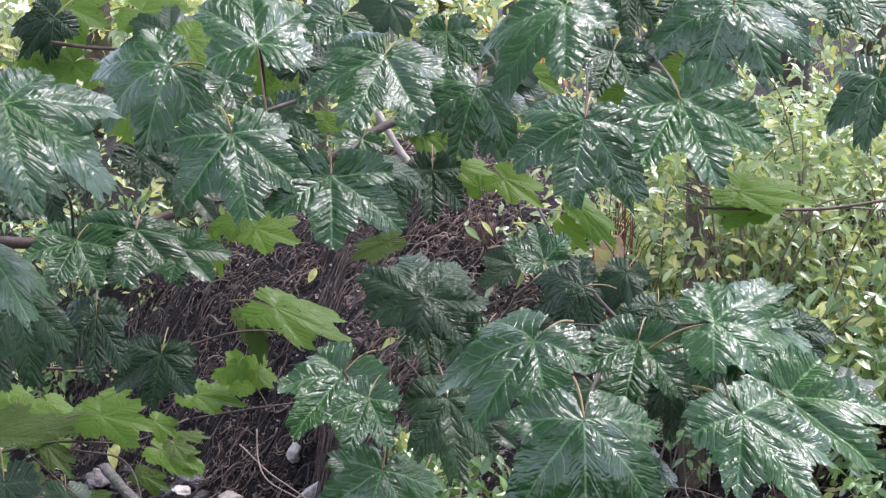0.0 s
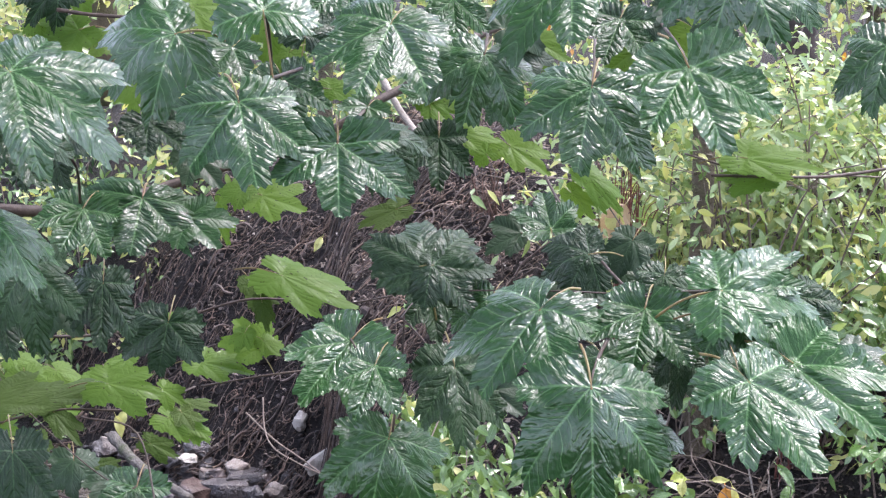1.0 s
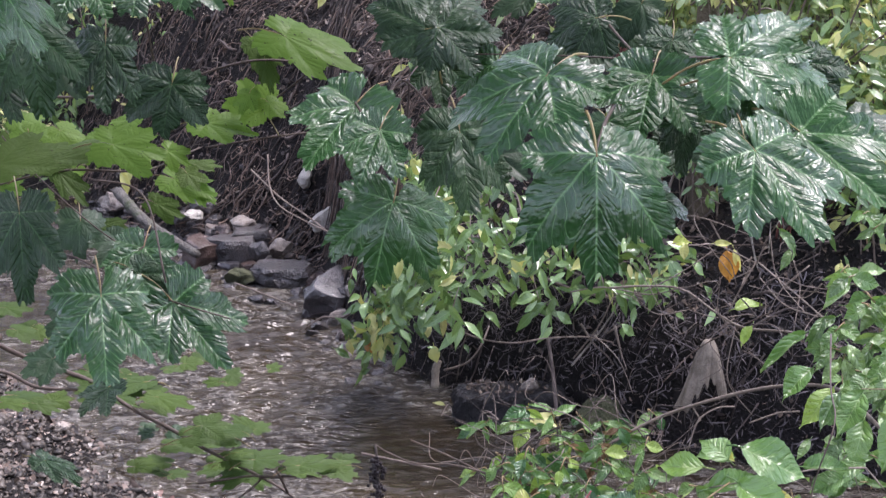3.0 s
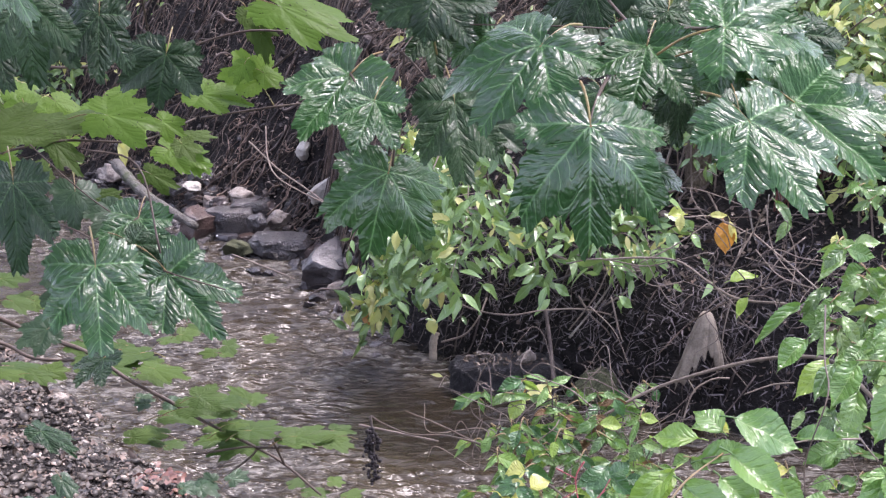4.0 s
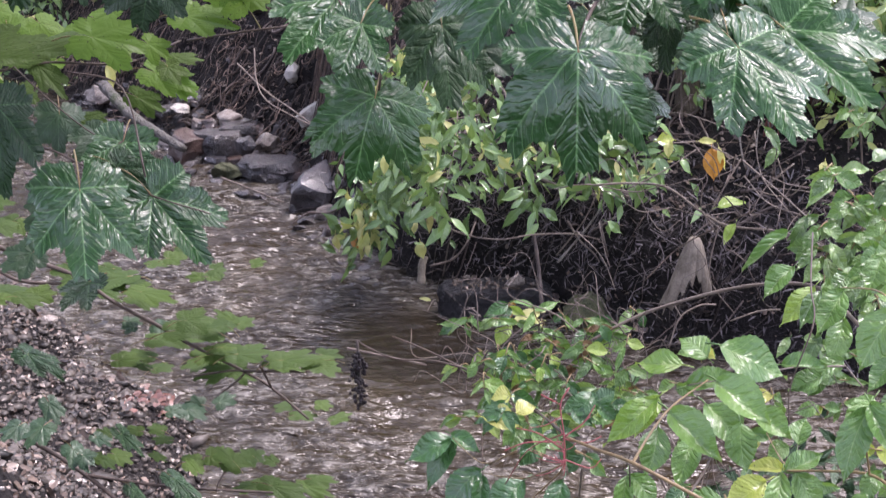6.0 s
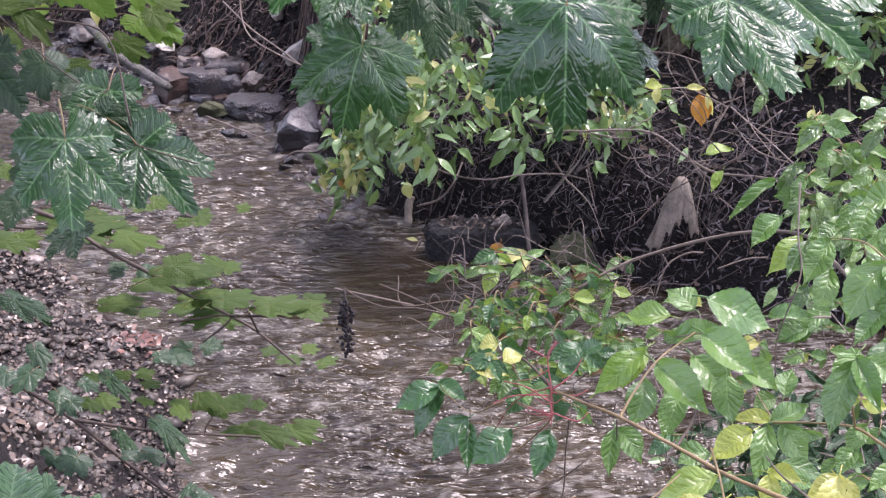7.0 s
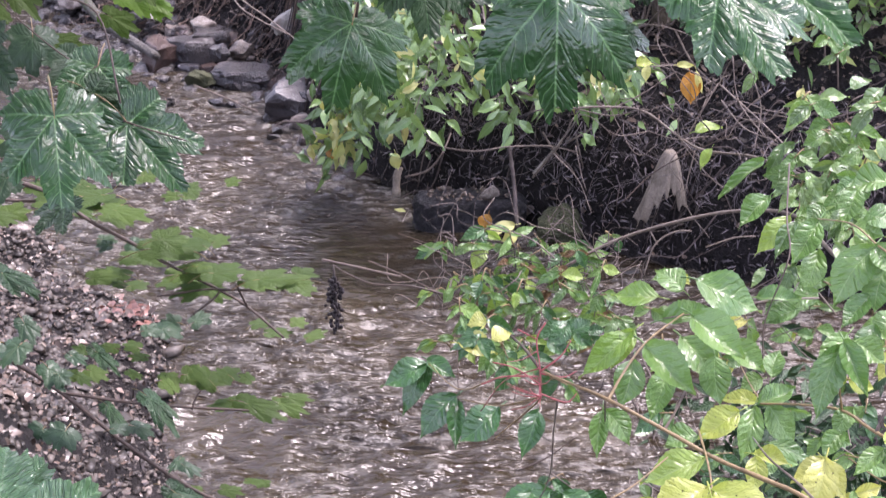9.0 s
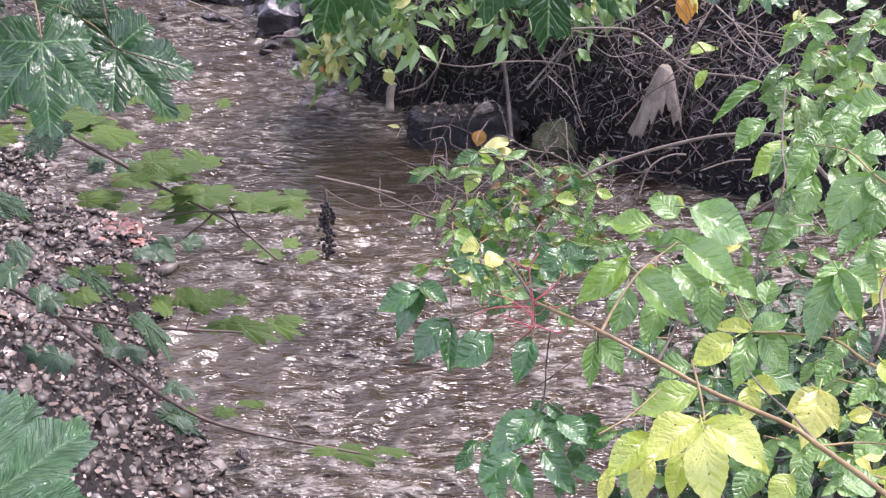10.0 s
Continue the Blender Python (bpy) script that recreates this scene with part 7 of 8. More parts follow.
def snagged_cloth(x, y, z, w, h):
    """A sodden sheet hung over a knob in pleats: a long torn tail on one side, a short skirt on the other, open between."""
    n, rows = 84, 22
    verts, faces = [], []
    for j in range(rows + 1):
        t = j / rows
        for i in range(n + 1):
            q = i / n
            a = math.pi * (q * 1.2 - 0.1)
            hem = float(np.interp(q, [0, 0.16, 0.3, 0.42, 0.6, 0.75, 1.0], [0.95, 1.1, 0.95, 0.66, 0.6, 0.82, 0.8]))
            hem += 0.1 * noise.noise(Vector((q * 21, 0.4, 2.2))) + 0.05 * math.sin(53 * q)
            pleat = 0.07 * math.sin(29 * q + 2 * t) + 0.06 * math.sin(47 * q - 1.5)
            r = w * (0.07 + 0.4 * (t * hem) ** 0.62) * (1 + t * pleat + 0.4 * t * noise.noise(Vector((q * 6, t * 1.6, 3.1))))
            verts.append((x - r * math.cos(a) - 0.05 * (t * hem) ** 2 * (1 - q), y - r * math.sin(a) * 0.8, z - h * hem * t ** 1.1))
    k = n + 1
    for j in range(rows):
        for i in range(n):
            a = j * k + i
            faces.append((a, a + 1, a + k + 1, a + k))
    faces.append(tuple(range(k))[::-1])
    ob = new("snagged_cloth", mesh_from("snagged_cloth", verts, faces, M_CLOTH))
    solid = ob.modifiers.new("thickness", "SOLIDIFY")
    solid.thickness = 0.004
    return tagged(ob, "pale sodden torn cloth snagged and hanging on the dark bank", "cloth")


snagged_cloth(1.345, 8.086, 0.690, 0.215, 0.37)
tagged(stem("dead_branch", None, [(1.723, 9.553, 2.769), (1.898, 9.432, 2.631), (2.070, 9.319, 2.545), (2.205, 9.195, 2.381), (2.298, 9.173, 2.223)], 0.0112, 0.0070, M_BIRCH), "pale dead branch leaning through the thicket", "branch")
tagged(stem("dead_branch", None, [(1.360, 9.281, 2.250), (1.554, 9.302, 2.407), (1.781, 9.318, 2.532), (2.030, 9.452, 2.775), (2.250, 9.573, 2.926)], 0.0063, 0.0042, M_TWIG), "thin brown dead branch in the thicket", "branch")
tagged(stem("dead_branch", None, [(2.113, 9.234, 2.666), (2.303, 9.231, 2.648), (2.589, 9.228, 2.629)], 0.0070, 0.0056, M_TWIG), "dry branch lying over the thicket leaves", "branch")
tagged(stem("stake", None, [(0.514, 8.386, 0.649), (0.538, 8.344, 0.518), (0.556, 8.298, 0.373), (0.571, 8.192, 0.204)], 0.0098, 0.0126, M_ROOT_DARK), "slim dark wooden stake standing in front of the bank", "stake")
tagged(stem("stick_stump", None, [(-0.066, 8.615, 0.384), (-0.082, 8.596, 0.324), (-0.085, 8.567, 0.234)], 0.0210, 0.0238, M_CLOTH), "broken pale stick end standing in the water", "stick")
tagged(stem("root", None, [(-1.272, 11.298, 0.912), (-1.249, 11.136, 0.730), (-1.162, 10.901, 0.652), (-0.999, 10.776, 0.587), (-0.819, 10.655, 0.534)], 0.0056, 0.0049, M_TWIG), "long pale root looping down the earth bank", "root")
tagged(stem("root", None, [(-1.391, 11.266, 0.811), (-1.182, 11.112, 0.655), (-0.969, 10.878, 0.578), (-0.718, 10.538, 0.498)], 0.0070, 0.0049, M_TWIG), "thin pale root trailing over the bank stones", "root")
tagged(stem("root", None, [(-0.092, 8.218, 0.788), (0.114, 8.091, 0.714), (0.316, 7.986, 0.714), (0.491, 7.994, 0.736), (0.702, 8.090, 0.707), (0.879, 8.363, 0.575)], 0.0049, 0.0042, M_TWIG), "thin root arching in front of the undercut bank", "root")
tagged(stem("root", None, [(-0.034, 8.411, 0.402), (0.088, 8.376, 0.457), (0.164, 8.357, 0.562), (0.212, 8.484, 0.630)], 0.0063, 0.0049, M_TWIG), "thin curved root hanging under the bank", "root")
tagged(stem("fallen_branch", None, [(-0.510, 12.539, 3.200), (-0.415, 12.416, 3.035), (-0.296, 12.288, 2.830), (-0.136, 12.060, 2.637)], 0.0280, 0.0238, M_BIRCH), "pale fallen branch above the rooty slope", "branch")
tagged(stem("fallen_log", None, [(-2.383, 11.508, 0.591), (-2.089, 10.870, 0.561), (-1.846, 10.542, 0.518), (-1.646, 10.320, 0.479)], 0.04, 0.03, M_LOG), "grey fallen log lying at the stream's head", "log")
bare_shrub = tagged(new("bare_shrub"), "nearly bare brown shrub arching out of the bank", "shrub")
for _pts, _r, _m in (
        ([(0.45, 9.1, 0.75), (0.70, 8.6, 0.79), (0.96, 8.58, 0.75), (1.24, 8.62, 0.73), (1.42, 8.58, 0.66), (1.56, 8.6, 0.55), (1.72, 8.58, 0.5), (1.95, 8.8, 0.48)], 0.009, M_TWIG),
        ([(0.5, 9.1, 0.85), (0.76, 8.66, 0.84), (1.0, 8.6, 0.77), (1.22, 8.6, 0.71)], 0.007, M_TWIG),
        ([(1.51, 8.57, 0.6), (1.59, 8.6, 0.76), (1.73, 8.65, 0.91), (1.78, 8.8, 1.12)], 0.0065, M_BIRCH),
        ([(1.46, 8.9, 1.1), (1.5, 8.6, 1.03), (1.57, 8.6, 0.95), (1.67, 8.62, 0.87), (1.89, 8.58, 0.78)], 0.006, M_TWIG),
        ([(0.67, 8.55, 0.37), (0.84, 8.6, 0.57), (0.96, 8.63, 0.75), (1.09, 8.7, 0.87), (1.2, 9.0, 0.85)], 0.0065, M_BIRCH),
        ([(0.86, 8.55, 0.56), (1.07, 8.6, 0.68), (1.25, 8.65, 0.84), (1.44, 8.85, 0.93)], 0.006, M_TWIG),
        ([(0.72, 8.6, 0.6), (0.79, 8.55, 0.5), (0.89, 8.58, 0.39), (0.96, 8.6, 0.23), (1.0, 8.58, 0.16)], 0.006, M_TWIG),
        ([(0.9, 8.6, 0.6), (0.93, 8.55, 0.48), (0.98, 8.58, 0.28), (1.01, 8.6, 0.1)], 0.0055, M_TWIG),
        ([(0.98, 8.7, 0.78), (1.11, 8.55, 0.92), (1.22, 8.6, 1.0), (1.45, 8.65, 0.98), (1.54, 8.58, 1.05), (1.76, 8.63, 1.04)], 0.005, M_STEM),
        ([(1.74, 8.7, 0.6), (1.71, 8.6, 0.81), (1.66, 8.65, 1.01), (1.62, 8.75, 1.3)], 0.008, M_BIRCH)):
    stem("branch", bare_shrub, _pts, _r, _r * 0.6, _m)
shrub("red_twig_shrub", 62, stems_in(98, 16, (1.78, 2.1), (8.75, 8.95), (0.3, 0.6), (-0.05, -0.25), 0.22), 14, 0.06, (M_BUSH_YELLOW, M_DRY), "reddish dry stems at the foot of the thicket", "shrub", puff=0.08, bark=M_RED_DRY, twig=0.006)
tagged(stem("floating_stick", None, [(-1.419, 10.360, 0.272), (-1.152, 9.955, 0.317), (-0.945, 9.650, 0.346)], 0.0063, 0.0042, M_TWIG), "thin stick lying at the waterline", "stick")
tagged(stem("floating_stick", None, [(-0.450, 7.669, 0.242), (-0.247, 7.555, 0.248), (-0.049, 7.441, 0.255)], 0.0070, 0.0049, M_TWIG), "pale stick caught in the stream ripples", "stick")
shrub("bank_tuft", 44, [[(-0.26, 9.40, 0.65), (-0.41, 9.05, 0.57), (-0.54, 9.00, 0.33)], [(-0.21, 9.40, 0.65), (-0.34, 9.05, 0.55), (-0.40, 9.00, 0.35)]], 70, 0.1, (M_BUSH_YELLOW, M_BUSH), "withered yellow-green tuft hanging to the water", "plant", puff=0.06, single=70, kinds=("autumn", "bush"), share=0.4)
tagged(leaflet(None, "autumn", -0.110, 8.394, 0.678, -57, -16, 171, 0.098, 0.061), "pale yellow fallen leaf caught on the bank", "leaf", "stray leaves").name = "fallen_leaf"
tagged(leaflet(None, "autumn", -0.089, 8.451, 0.528, -64, 10, -175, 0.094, 0.080), "pale yellow fallen leaf caught on the bank", "leaf", "stray leaves").name = "fallen_leaf"
tagged(leaflet(None, "orange", 0.407, 8.073, 0.328, -61, -15, 169, 0.094, 0.071), "orange brown withered leaf caught on the bank", "leaf", "stray leaves").name = "fallen_leaf"
tagged(leaflet(None, "autumn", 0.521, 7.687, 0.432, -10, -24, 110, 0.166, 0.122), "pale yellow fallen leaf caught on the bank", "leaf", "stray leaves").name = "fallen_leaf"
tagged(leaflet(None, "autumn", 0.536, 7.674, 0.391, -12, -23, 114, 0.093, 0.106), "pale yellow fallen leaf caught on the bank", "leaf", "stray leaves").name = "fallen_leaf"
tagged(leaflet(None, "orange", -0.496, 9.018, 0.336, -15, 32, -113, 0.112, 0.116), "orange brown withered leaf caught on the bank", "leaf", "stray leaves").name = "fallen_leaf"
tagged(leaflet(None, "autumn", -0.875, 11.871, 1.960, -56, -26, 168, 0.126, 0.084), "pale yellow fallen leaf caught on the bank", "leaf", "stray leaves").name = "fallen_leaf"
tagged(leaflet(None, "autumn", -2.243, 10.969, 0.874, -70, 12, -164, 0.161, 0.085), "pale yellow fallen leaf caught on the bank", "leaf", "stray leaves").name = "fallen_leaf"
tagged(leaflet(None, "autumn", -2.282, 11.096, 0.943, 1, 29, -77, 0.115, 0.149), "pale yellow fallen leaf caught on the bank", "leaf", "stray leaves").name = "fallen_leaf"
tagged(leaflet(None, "autumn", -2.204, 11.078, 0.887, -62, -17, -177, 0.145, 0.094), "pale yellow fallen leaf caught on the bank", "leaf", "stray leaves").name = "fallen_leaf"
tagged(leaflet(None, "peach", 1.017, 9.12, 2.516, -65, -33, 159, 0.24, 0.146), "pale peach withered leaf caught on the thicket", "leaf", "stray leaves").name = "fallen_leaf"
tagged(leaflet(None, "autumn", 0.922, 9.12, 2.486, -53, 36, -161, 0.14, 0.15), "pale yellow fallen leaf caught on the bank", "leaf", "stray leaves").name = "fallen_leaf"


def root_tangle(name, seed, n, x, y, length, thick, label, drop=True, mat=None, wander=0.7, lift=0.09, flatten=0.5):
    """Fine roots and dead twigs that wander over the bank and hang from it."""
    rng = np.random.default_rng(seed)
    pieces = []
    for k in range(n):
        a, b = rng.uniform(*x), rng.uniform(*y)
        if float(land_height(a, b, False)) < 0.06:
            continue
        step, ang = rng.uniform(*length) / 6, rng.normal(-math.pi / 2, 0.8) if drop else rng.uniform(0, 2 * math.pi)
        pts, up, turn = [], rng.uniform(0, lift), rng.normal(0, wander * 0.5)
        for i in range(7):
            pts.append((a, b, max(0.0, float(land_height(a, b, False))) + 0.02 + up * math.sin(math.pi * i / 6) + rng.uniform(0, 0.015)))
            ang += turn + rng.normal(0, wander)
            a, b = a + math.cos(ang) * step, b + math.sin(ang) * step * flatten
        r = rng.uniform(*thick) * rng.choice((0.7, 0.8, 1.0, 1.6))
        pieces.append(tube_arrays(curve_points(pts, 2), r, r * 0.45, 4, 0.2, k))
    ob = joined(name, pieces, mat or M_ROOT)
    return tagged(ob, label, "roots", kind="stuff")


root_tangle("root_tangle", 31, 3000, (-3.4, 0.6), (10.2, 14.0), (0.1, 0.45), (0.002, 0.006), "tangle of dead twigs and roots on dark earth", drop=False, wander=0.85)
root_tangle("dark_roots", 35, 1500, (-3.4, 0.6), (10.2, 14.0), (0.1, 0.5), (0.003, 0.008), "dark wet roots matted over the slope", drop=False, mat=M_ROOT_DARK, wander=0.6, lift=0.14)
root_tangle("pale_twigs", 34, 260, (-3.4, 0.8), (10.4, 14.0), (0.12, 0.5), (0.002, 0.005), "pale dead twigs lying on the dark slope", drop=False, mat=M_LITTER_PALE)
root_tangle("bank_roots", 32, 520, (-0.5, 3.2), (8.0, 10.2), (0.2, 0.7), (0.002, 0.006), "fine brown roots hanging down the undercut bank", mat=M_ROOT_DARK)
root_tangle("dry_stems", 33, 260, (0.8, 4.0), (10.5, 16.0), (0.4, 1.2), (0.004, 0.010), "dry fallen stems behind the thicket", drop=False, mat=M_TWIG, wander=0.15)


def hanging_roots():
    """Roots that hang free before the dark face of the undercut bank, each wandering its own way down."""
    rng = np.random.default_rng(41)
    pieces = []
    for k in range(420):
        a = rng.uniform(-0.3, 2.7)
        b = float(far_shore(a)) + rng.uniform(-0.05, 0.3)
        z, low = rng.uniform(0.4, 0.95), rng.uniform(0.02, 0.4)
        lean, pts, most = rng.normal(0, 0.6), [], rng.integers(4, 9)
        while z > low and len(pts) < most:
            pts.append((a, b, z))
            lean = 0.6 * lean + rng.normal(0, 0.75)
            step = rng.uniform(0.025, 0.075)
            a, b, z = a + lean * step, b + rng.normal(-0.012, 0.025), z - step * rng.uniform(0.4, 1.0)
        if len(pts) > 2:
            r = rng.uniform(0.001, 0.0023) * rng.choice((0.8, 1.0, 1.6))
            pieces.append(tube_arrays(curve_points(pts, 3), r, r * 0.5, 4, 0.2, k))
    return tagged(joined("hanging_roots", pieces, M_FACE), "thin roots hanging down the dark earth face", "roots", kind="stuff")


hanging_roots()


def scatter_litter(name, seed, n, x, y, size, label, mat, low=-0.02, high=9.0, test=None):
    """Curled dead leaves lying on the ground."""
    rng = np.random.default_rng(seed)
    pts, nor = [], []
    while len(pts) < n:
        a, b = rng.uniform(*x), rng.uniform(*y)
        g = float(land_height(a, b))
        if low < g < high and (test is None or test(a, b)):
            pts.append((a, b, g + rng.uniform(0.005, 0.03)))
            nor.append((0, -0.15, 1))
    v, f = litter_bits(rng, np.array(pts), np.array(nor), size)
    return tagged(new(name, mesh_from(name, v, f, mat)), label, "leaf litter", kind="stuff")


scatter_litter("pale_litter", 55, 1000, (-3.4, 0.4), (2.8, 9.4), 0.021, "pale bits of dead leaf on the gravel bank", M_LITTER_PALE, test=lambda a, b: b < near_shore(a) + 0.02)
scatter_litter("red_litter", 56, 80, (-1.51, -1.23), (7.09, 7.69), 0.05, "patch of reddish fallen leaves at the water edge", M_LITTER_RED, test=lambda a, b: b < near_shore(a) + 0.02)
scatter_litter("leaf_litter", 51, 14000, (-3.4, 0.4), (2.8, 9.6), 0.027, "brown and grey dead leaves strewn on gravel", M_LITTER, test=lambda a, b: b < near_shore(a) + 0.05)
scatter_litter("slope_chips", 54, 2600, (-3.4, 0.8), (10.4, 14.0), 0.024, "pale chips and bits of dead leaf on dark earth", M_LITTER_PALE, low=0.1)
scatter_litter("slope_litter", 52, 4600, (-3.6, 0.8), (10.4, 14.5), 0.032, "dead brown leaves strewn over the rooty slope", M_LITTER, low=0.1)
scatter_litter("bank_litter", 53, 4800, (-0.6, 3.0), (7.8, 9.9), 0.03, "dead leaves caught on the bank and block", M_LITTER, low=0.0)


def face_litter(n):
    """Dead blades and root hairs clinging to the steep bank face."""
    rng = np.random.default_rng(57)
    pts = []
    while len(pts) < n:
        a, z = rng.uniform(-0.5, 2.9), rng.uniform(0.04, 0.95)
        b = float(far_shore(a)) - 0.2
        for _ in range(40):
            if float(land_height(a, b)) > z:
                break
            b += 0.02
        pts.append((a, b - rng.uniform(0.01, 0.04), z))
    v, f, uv = leaf_swarm(rng, np.array(pts), np.repeat([[0, -0.8, 0.5]], n, 0), 0.06, 0.8, 0.07)
    return tagged(new("face_litter", mesh_from("face_litter", v, f, M_FACE, True, uv)), "dead blades and root hairs clinging to the steep earth face", "dead grass", kind="stuff")


face_litter(3400)


def gravel():
    """Pebbles of the near bank: the nearest are parts, the rest one mesh."""
    rng = np.random.default_rng(61)
    shapes = []
    for k in range(8):
        bm = bmesh.new()
        bmesh.ops.create_icosphere(bm, subdivisions=1, radius=1.0)
        o = Vector(rng.uniform(-9, 9, 3))
        for v in bm.verts:
            v.co *= 1 + 0.6 * noise.noise(v.co * 1.0 + o)
        me = bpy.data.meshes.new("pebble")
        bm.to_mesh(me)
        bm.free()
        me.materials.append(M_PEBBLE)
        me.polygons.foreach_set("use_smooth", [True] * len(me.polygons))
        me.set_sharp_from_angle(angle=radians(50))
        shapes.append(me)
    top = tagged(new("gravel_bank"), "gravel of wet grey and pinkish pebbles", "gravel", kind="structure")
    arrays = [([tuple(v.co) for v in me.vertices], [tuple(p.vertices) for p in me.polygons]) for me in shapes]
    pieces, singles = [], 0
    while len(pieces) < 15000:
        a, b = rng.uniform(-3.3, 0.3), rng.uniform(3.0, 9.4)
        d = float(near_shore(a)) - b
        if d < -0.3 or d > 3.0 or rng.random() < d * 0.2:
            continue
        s = rng.lognormal(math.log(0.0095), 0.55)
        g = float(land_height(a, b))
        m = pose(a, b, max(g, -0.05) + s * 0.2, *rng.uniform(-25, 25, 2), rng.uniform(0, 360)) @ Matrix.Diagonal((s * 1.35, s, s * 0.5, 1))
        if singles < 300 and -1.9 < a < -0.4 and 4.9 < b < 6.6 and s > 0.014:
            child("pebble", shapes[singles % 8], top, m)
            singles += 1
            continue
        v, f = arrays[int(rng.integers(8))]
        pieces.append(([tuple(m @ Vector(q)) for q in v], f))
    tagged(joined("small_pebbles", pieces, M_PEBBLE, top), kind="stuff")
    return top


gravel()


def lump_field(name, seed, n, spot, size, mat, label, category):
    """Lumps too many to count, half sunk in the ground: each place and size comes from spot(rng)."""
    rng = np.random.default_rng(seed)
    bm = bmesh.new()
    bmesh.ops.create_icosphere(bm, subdivisions=1, radius=1.0)
    base = [v.co.copy() for v in bm.verts]
    faces = [tuple(v.index for v in q.verts) for q in bm.faces]
    bm.free()
    pieces = []
    for _ in range(n):
        a, b = spot(rng)
        s = rng.lognormal(math.log(size), 0.45)
        m = pose(a, b, max(float(land_height(a, b, False)), -0.02) + s * 0.3, *rng.uniform(-30, 30, 2), rng.uniform(0, 360)) @ Matrix.Diagonal((s * 1.3, s, s * 0.6, 1))
        o = Vector(rng.uniform(-9, 9, 3))
        pieces.append(([tuple(m @ (v * (1 + 0.5 * noise.noise(v * 1.2 + o)))) for v in base], faces))
    return tagged(joined(name, pieces, mat, smooth=False), label, category, kind="stuff")


def shore_spot(rng):
    a = rng.uniform(-3.0, -0.4)
    return a, float(far_shore(a)) + rng.normal(-0.15, 0.28)


def slope_spot(rng):
    return rng.uniform(-3.4, 0.7), rng.uniform(10.8, 13.9)


lump_field("bank_rubble", 63, 900, shore_spot, 0.026, M_ROCK, "dark wet rubble along the foot of the bank", "rubble")
lump_field("earth_clods", 64, 2600, slope_spot, 0.017, M_CLOD, "dark crumbled earth clods on the rooty slope", "earth")



# ---- trees and undergrowth behind the stream ----
shrub("vine_sprig", 61, [[(-0.3, 9.75, 0.9), (-0.27, 9.5, 1.25), (-0.28, 9.4, 1.6), (-0.27, 9.4, 2.0)], [(-0.29, 9.42, 1.2), (-0.22, 9.36, 1.34), (-0.14, 9.34, 1.42)], [(-0.29, 9.42, 1.1), (-0.35, 9.36, 1.16), (-0.37, 9.34, 1.12)]], 60, 0.085,
      (M_BUSH_YELLOW, M_BUSH), "yellow-green sprigs on a thin upright vine stem", "vine", puff=0.05, single=60, kinds=("autumn", "bush"), share=0.5, twig=0.007)
def tree(points, r0, r1, label, mat=None, limbs=0, seed=0, leaves=0, leaf_mats=None, size=0.09, reach=1.4, category="tree"):
    rng = np.random.default_rng(seed)
    top = tagged(new("tree"), label, category)
    c = curve_points(points, 10)
    v, f = tube_arrays(c, r0, r1, 14, 0.07, seed)
    child("trunk", mesh_from("trunk", v, f, mat or M_TRUNK), top)
    ends = []
    for k in range(limbs):
        i = int(len(c) * rng.uniform(0.45, 0.97))
        a = c[i]
        d = rng.normal(0, 1, 3) * (1, 1, 0.25) + (0, 0, 0.45)
        d *= reach * rng.uniform(0.6, 1.2) / np.linalg.norm(d)
        pts = [a, a + d * 0.5 + (0, 0, 0.12), a + d + (0, 0, -0.1)]
        ends.append(curve_points(pts, 6))
        v, f = tube_arrays(ends[-1], r1 * 0.55, r1 * 0.12, 6, 0.12, k)
        child("limb", mesh_from("limb", v, f, mat or M_TRUNK), top)
    if leaves:
        p = np.array([e[int(rng.integers(2, len(e)))] + rng.normal(0, 0.3, 3) for e in (ends[int(rng.integers(len(ends)))] for _ in range(leaves))])
        v, f, uv = leaf_swarm(rng, p, np.repeat([[0, -0.4, 0.9]], leaves, 0), size, 0.7)
        tagged(child("crown", mesh_from("crown", v, f, leaf_mats or M_BUSH, True, uv), top), kind="stuff")
    return top


tree([(1.42, 9.05, 0.7), (1.42, 9.05, 1.8), (1.45, 9.1, 3.0), (1.5, 9.2, 6.5)], 0.078, 0.055, "slim mossy brown trunk standing in the thicket", seed=1, limbs=5, leaves=500)
tree([(2.95, 13.6, 2.5), (2.93, 13.6, 4.0), (2.9, 13.7, 8.0)], 0.17, 0.12, "dark trunk at the top of the bank", M_ROOT_DARK, seed=2, limbs=6, leaves=700)
tree([(-1.0, 13.6, 2.2), (-0.93, 13.6, 3.4), (-0.9, 13.7, 7.5)], 0.07, 0.05, "slim dark trunk at the top of the slope", M_TRUNK, seed=3, limbs=6, leaves=700)
tree([(-3.6, 17.5, 2.6), (-3.5, 17.5, 4.5), (-3.6, 17.6, 9.5)], 0.16, 0.11, "grey trunk far behind the slope", M_TRUNK, seed=4, limbs=8, leaves=900)
tree([(0.9, 19.5, 2.8), (1.0, 19.5, 5.0), (1.1, 19.6, 10)], 0.17, 0.12, "dark trunk far behind the thicket", M_TRUNK, seed=5, limbs=8, leaves=900)
tree([(4.8, 18.0, 3.0), (4.7, 18.0, 5.0), (4.7, 18.2, 10)], 0.18, 0.12, "brown trunk far behind the thicket", M_TRUNK, seed=6, limbs=8, leaves=900)
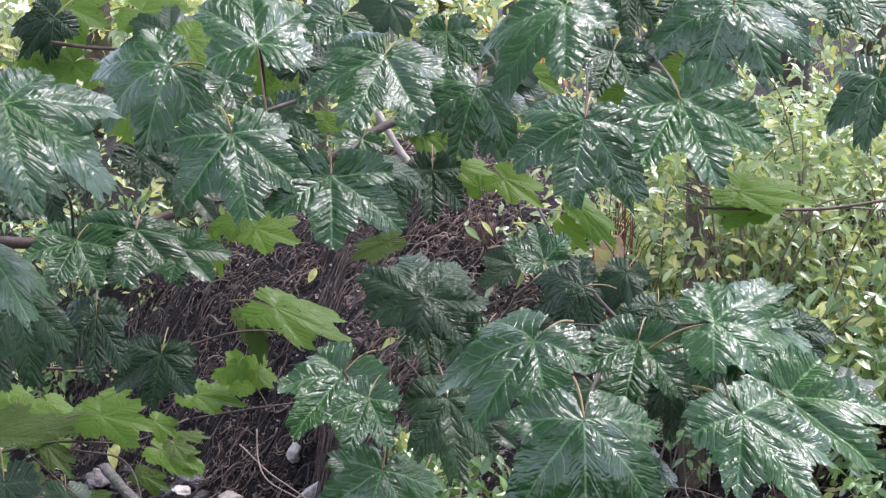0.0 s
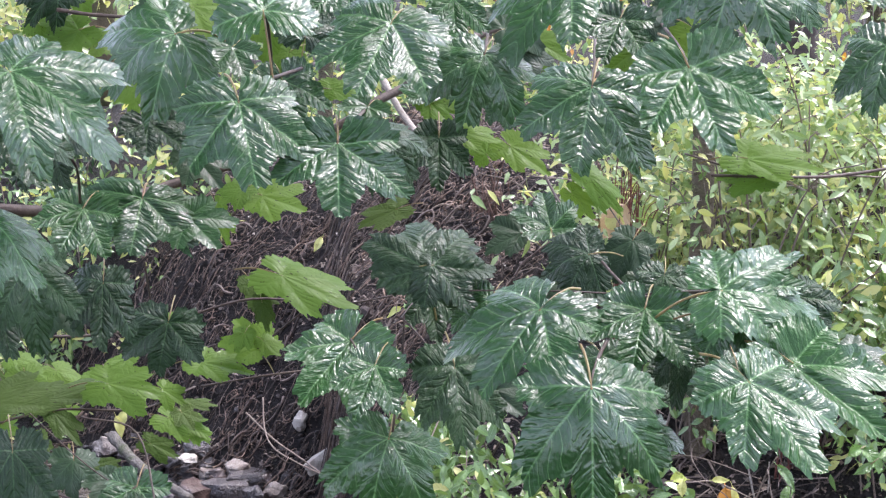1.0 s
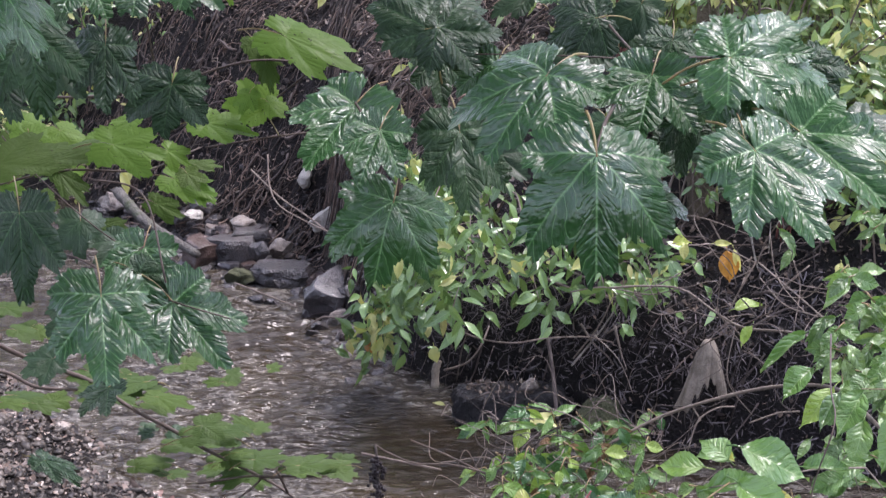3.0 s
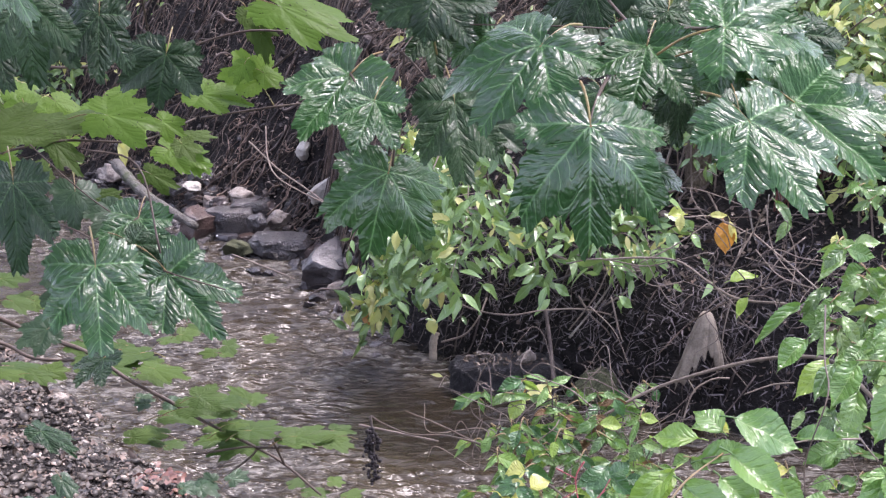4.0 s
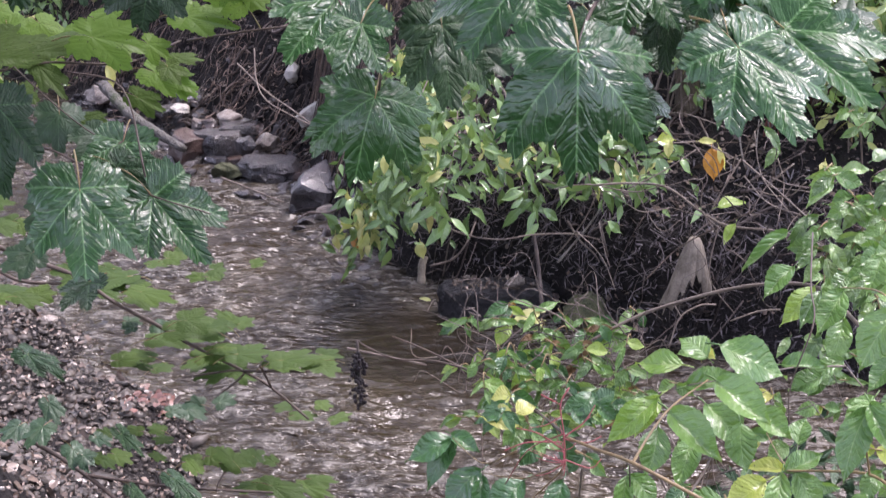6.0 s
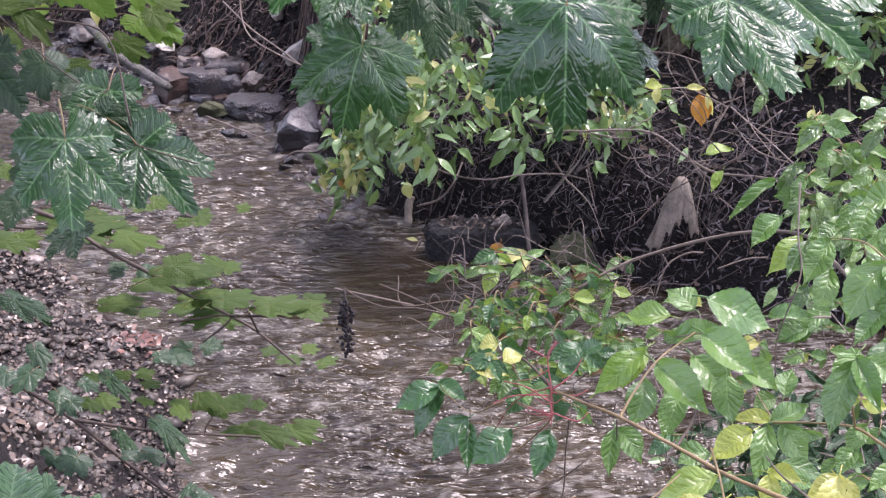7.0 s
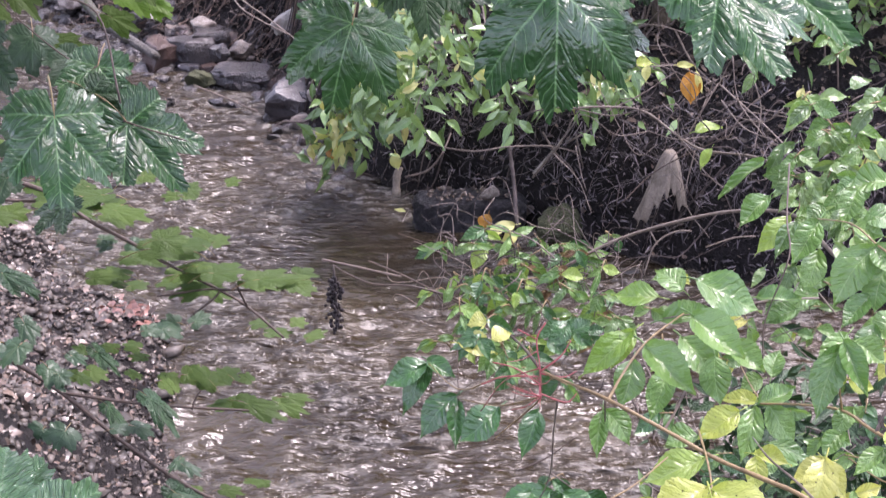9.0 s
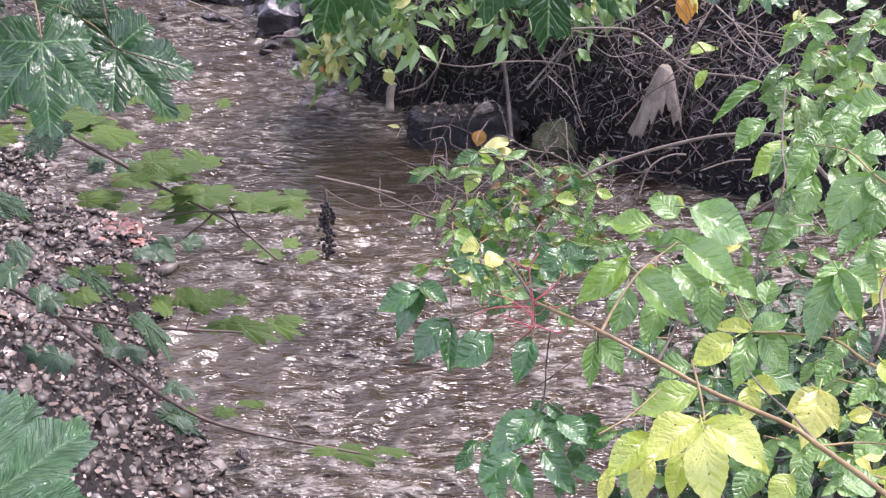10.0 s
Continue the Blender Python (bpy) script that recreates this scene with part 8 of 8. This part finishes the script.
stump = tree([(0.32, 11.6, 1.6), (0.34, 11.65, 2.05), (0.36, 11.7, 2.3)], 0.12, 0.07, "short broken fibrous stump on the slope", M_STUMP, seed=7, category="stump")
_rng = np.random.default_rng(77)
for _k in range(34):
    _a, _q = _rng.uniform(0, 2 * math.pi), _rng.uniform(0.07, 0.13)
    _p = np.array([0.33 + _q * math.cos(_a), 11.63 + _q * math.sin(_a), 1.65 + _rng.uniform(0, 0.25)])
    _h = _rng.uniform(0.3, 0.75)
    stem("splinter", stump, [_p, _p + (_rng.normal(0, 0.02), _rng.normal(0, 0.02), _h * 0.5), _p + (_rng.normal(0.01, 0.06), _rng.normal(0, 0.04), _h)], _rng.uniform(0.008, 0.02), 0.004, M_STUMP, sides=5, seed=_k)

shrub("slope_seedlings", 8, stems_in(71, 12, (-3.6, -1.6), (13.2, 13.9), (0.1, 0.3)), 260, 0.06, (M_BUSH_YELLOW, M_BUSH), "pale yellow-leaved seedlings high on the dark slope", "shrub", puff=0.1, single=120, kinds=("autumn", "bush"), share=0.4)
shrub("stream_head_shrub", 9, stems_in(72, 10, (-5.2, -3.0), (13.8, 15.5), (0.8, 1.6)), 1300, 0.1, (M_MAPLE_SHADE, M_BUSH), "dark leafy undergrowth at the head of the stream", "shrub", puff=0.25, single=0, share=0.15)
for _k, (_x, _y, _n) in enumerate((((-5.5, -1.0), (15.5, 18.5), 1800), ((-1.5, 2.5), (15.0, 18.5), 1800), ((2.0, 6.5), (14.5, 19.0), 2000), ((-9, 9), (20, 26), 3200))):
    shrub("far_undergrowth", 10 + _k, stems_in(80 + _k, 18, _x, _y, (0.9, 2.0)), _n, 0.15 + 0.05 * (_k == 3), (M_THICKET, M_BUSH_YELLOW), "sunlit yellow-green undergrowth behind the stream", "shrub",
          puff=0.4, single=0, share=0.42, group="undergrowth behind the stream")
shrub("trunk_climber", 18, [[(1.40, 8.95, 0.8), (1.36, 8.95, 1.5), (1.47, 8.98, 2.2), (1.4, 9.0, 2.9)], [(1.5, 8.95, 0.8), (1.5, 8.96, 1.6), (1.4, 8.97, 2.4)]], 170, 0.07, (M_BUSH, M_BUSH_YELLOW), "climber with pale leaves on the mossy trunk", "climber", puff=0.09, single=120, share=0.3)
shrub("red_stem_tangle", 15, stems_in(90, 30, (0.96, 1.12), (9.35, 9.55), (1.25, 1.6), (0.02, -0.3), 0.1), 16, 0.06, (M_DRY, M_DRY), "tangle of reddish dry stems in the thicket", "shrub", puff=0.1, bark=M_RED_DRY, twig=0.006)
shrub("dry_stem_thicket", 16, stems_in(91, 40, (0.2, 3.6), (12.5, 14.5), (0.6, 1.4), (0, 0), 0.5), 260, 0.1, (M_BUSH_YELLOW, M_ORANGE), "brown dry stems and yellow leaves at the bank top", "shrub", puff=0.2, twig=0.008)


def far_wood(n, y0, y1):
    """A far wood: trunks and crowns too many to count."""
    rng = np.random.default_rng(99)
    trunks, pts = [], []
    for k in range(n):
        a, b = rng.uniform(-26, 26), rng.uniform(y0, y1)
        g = float(land_height(a, b, False))
        h = rng.uniform(7, 13)
        trunks.append(tube_arrays([(a, b, g - 0.2), (a + rng.normal(0, 0.2), b, g + h * 0.5), (a + rng.normal(0, 0.4), b, g + h)], rng.uniform(0.1, 0.22), 0.05, 7, 0.05, k))
        for _ in range(150):
            pts.append((a + rng.normal(0, 1.5), b + rng.normal(0, 1.5), g + h * rng.uniform(0.25, 1.1)))
    wood = tagged(joined("far_wood", trunks, M_TRUNK), "trunks and yellow-green crowns of a wood far behind", "wood", kind="stuff")
    v, f, uv = leaf_swarm(rng, np.array(pts), np.repeat([[0, -0.5, 0.8]], len(pts), 0), 0.5, 0.8)
    tagged(child("crowns", mesh_from("crowns", v, f, M_BUSH_YELLOW, True, uv), wood), kind="stuff")


far_wood(70, 30, 60)
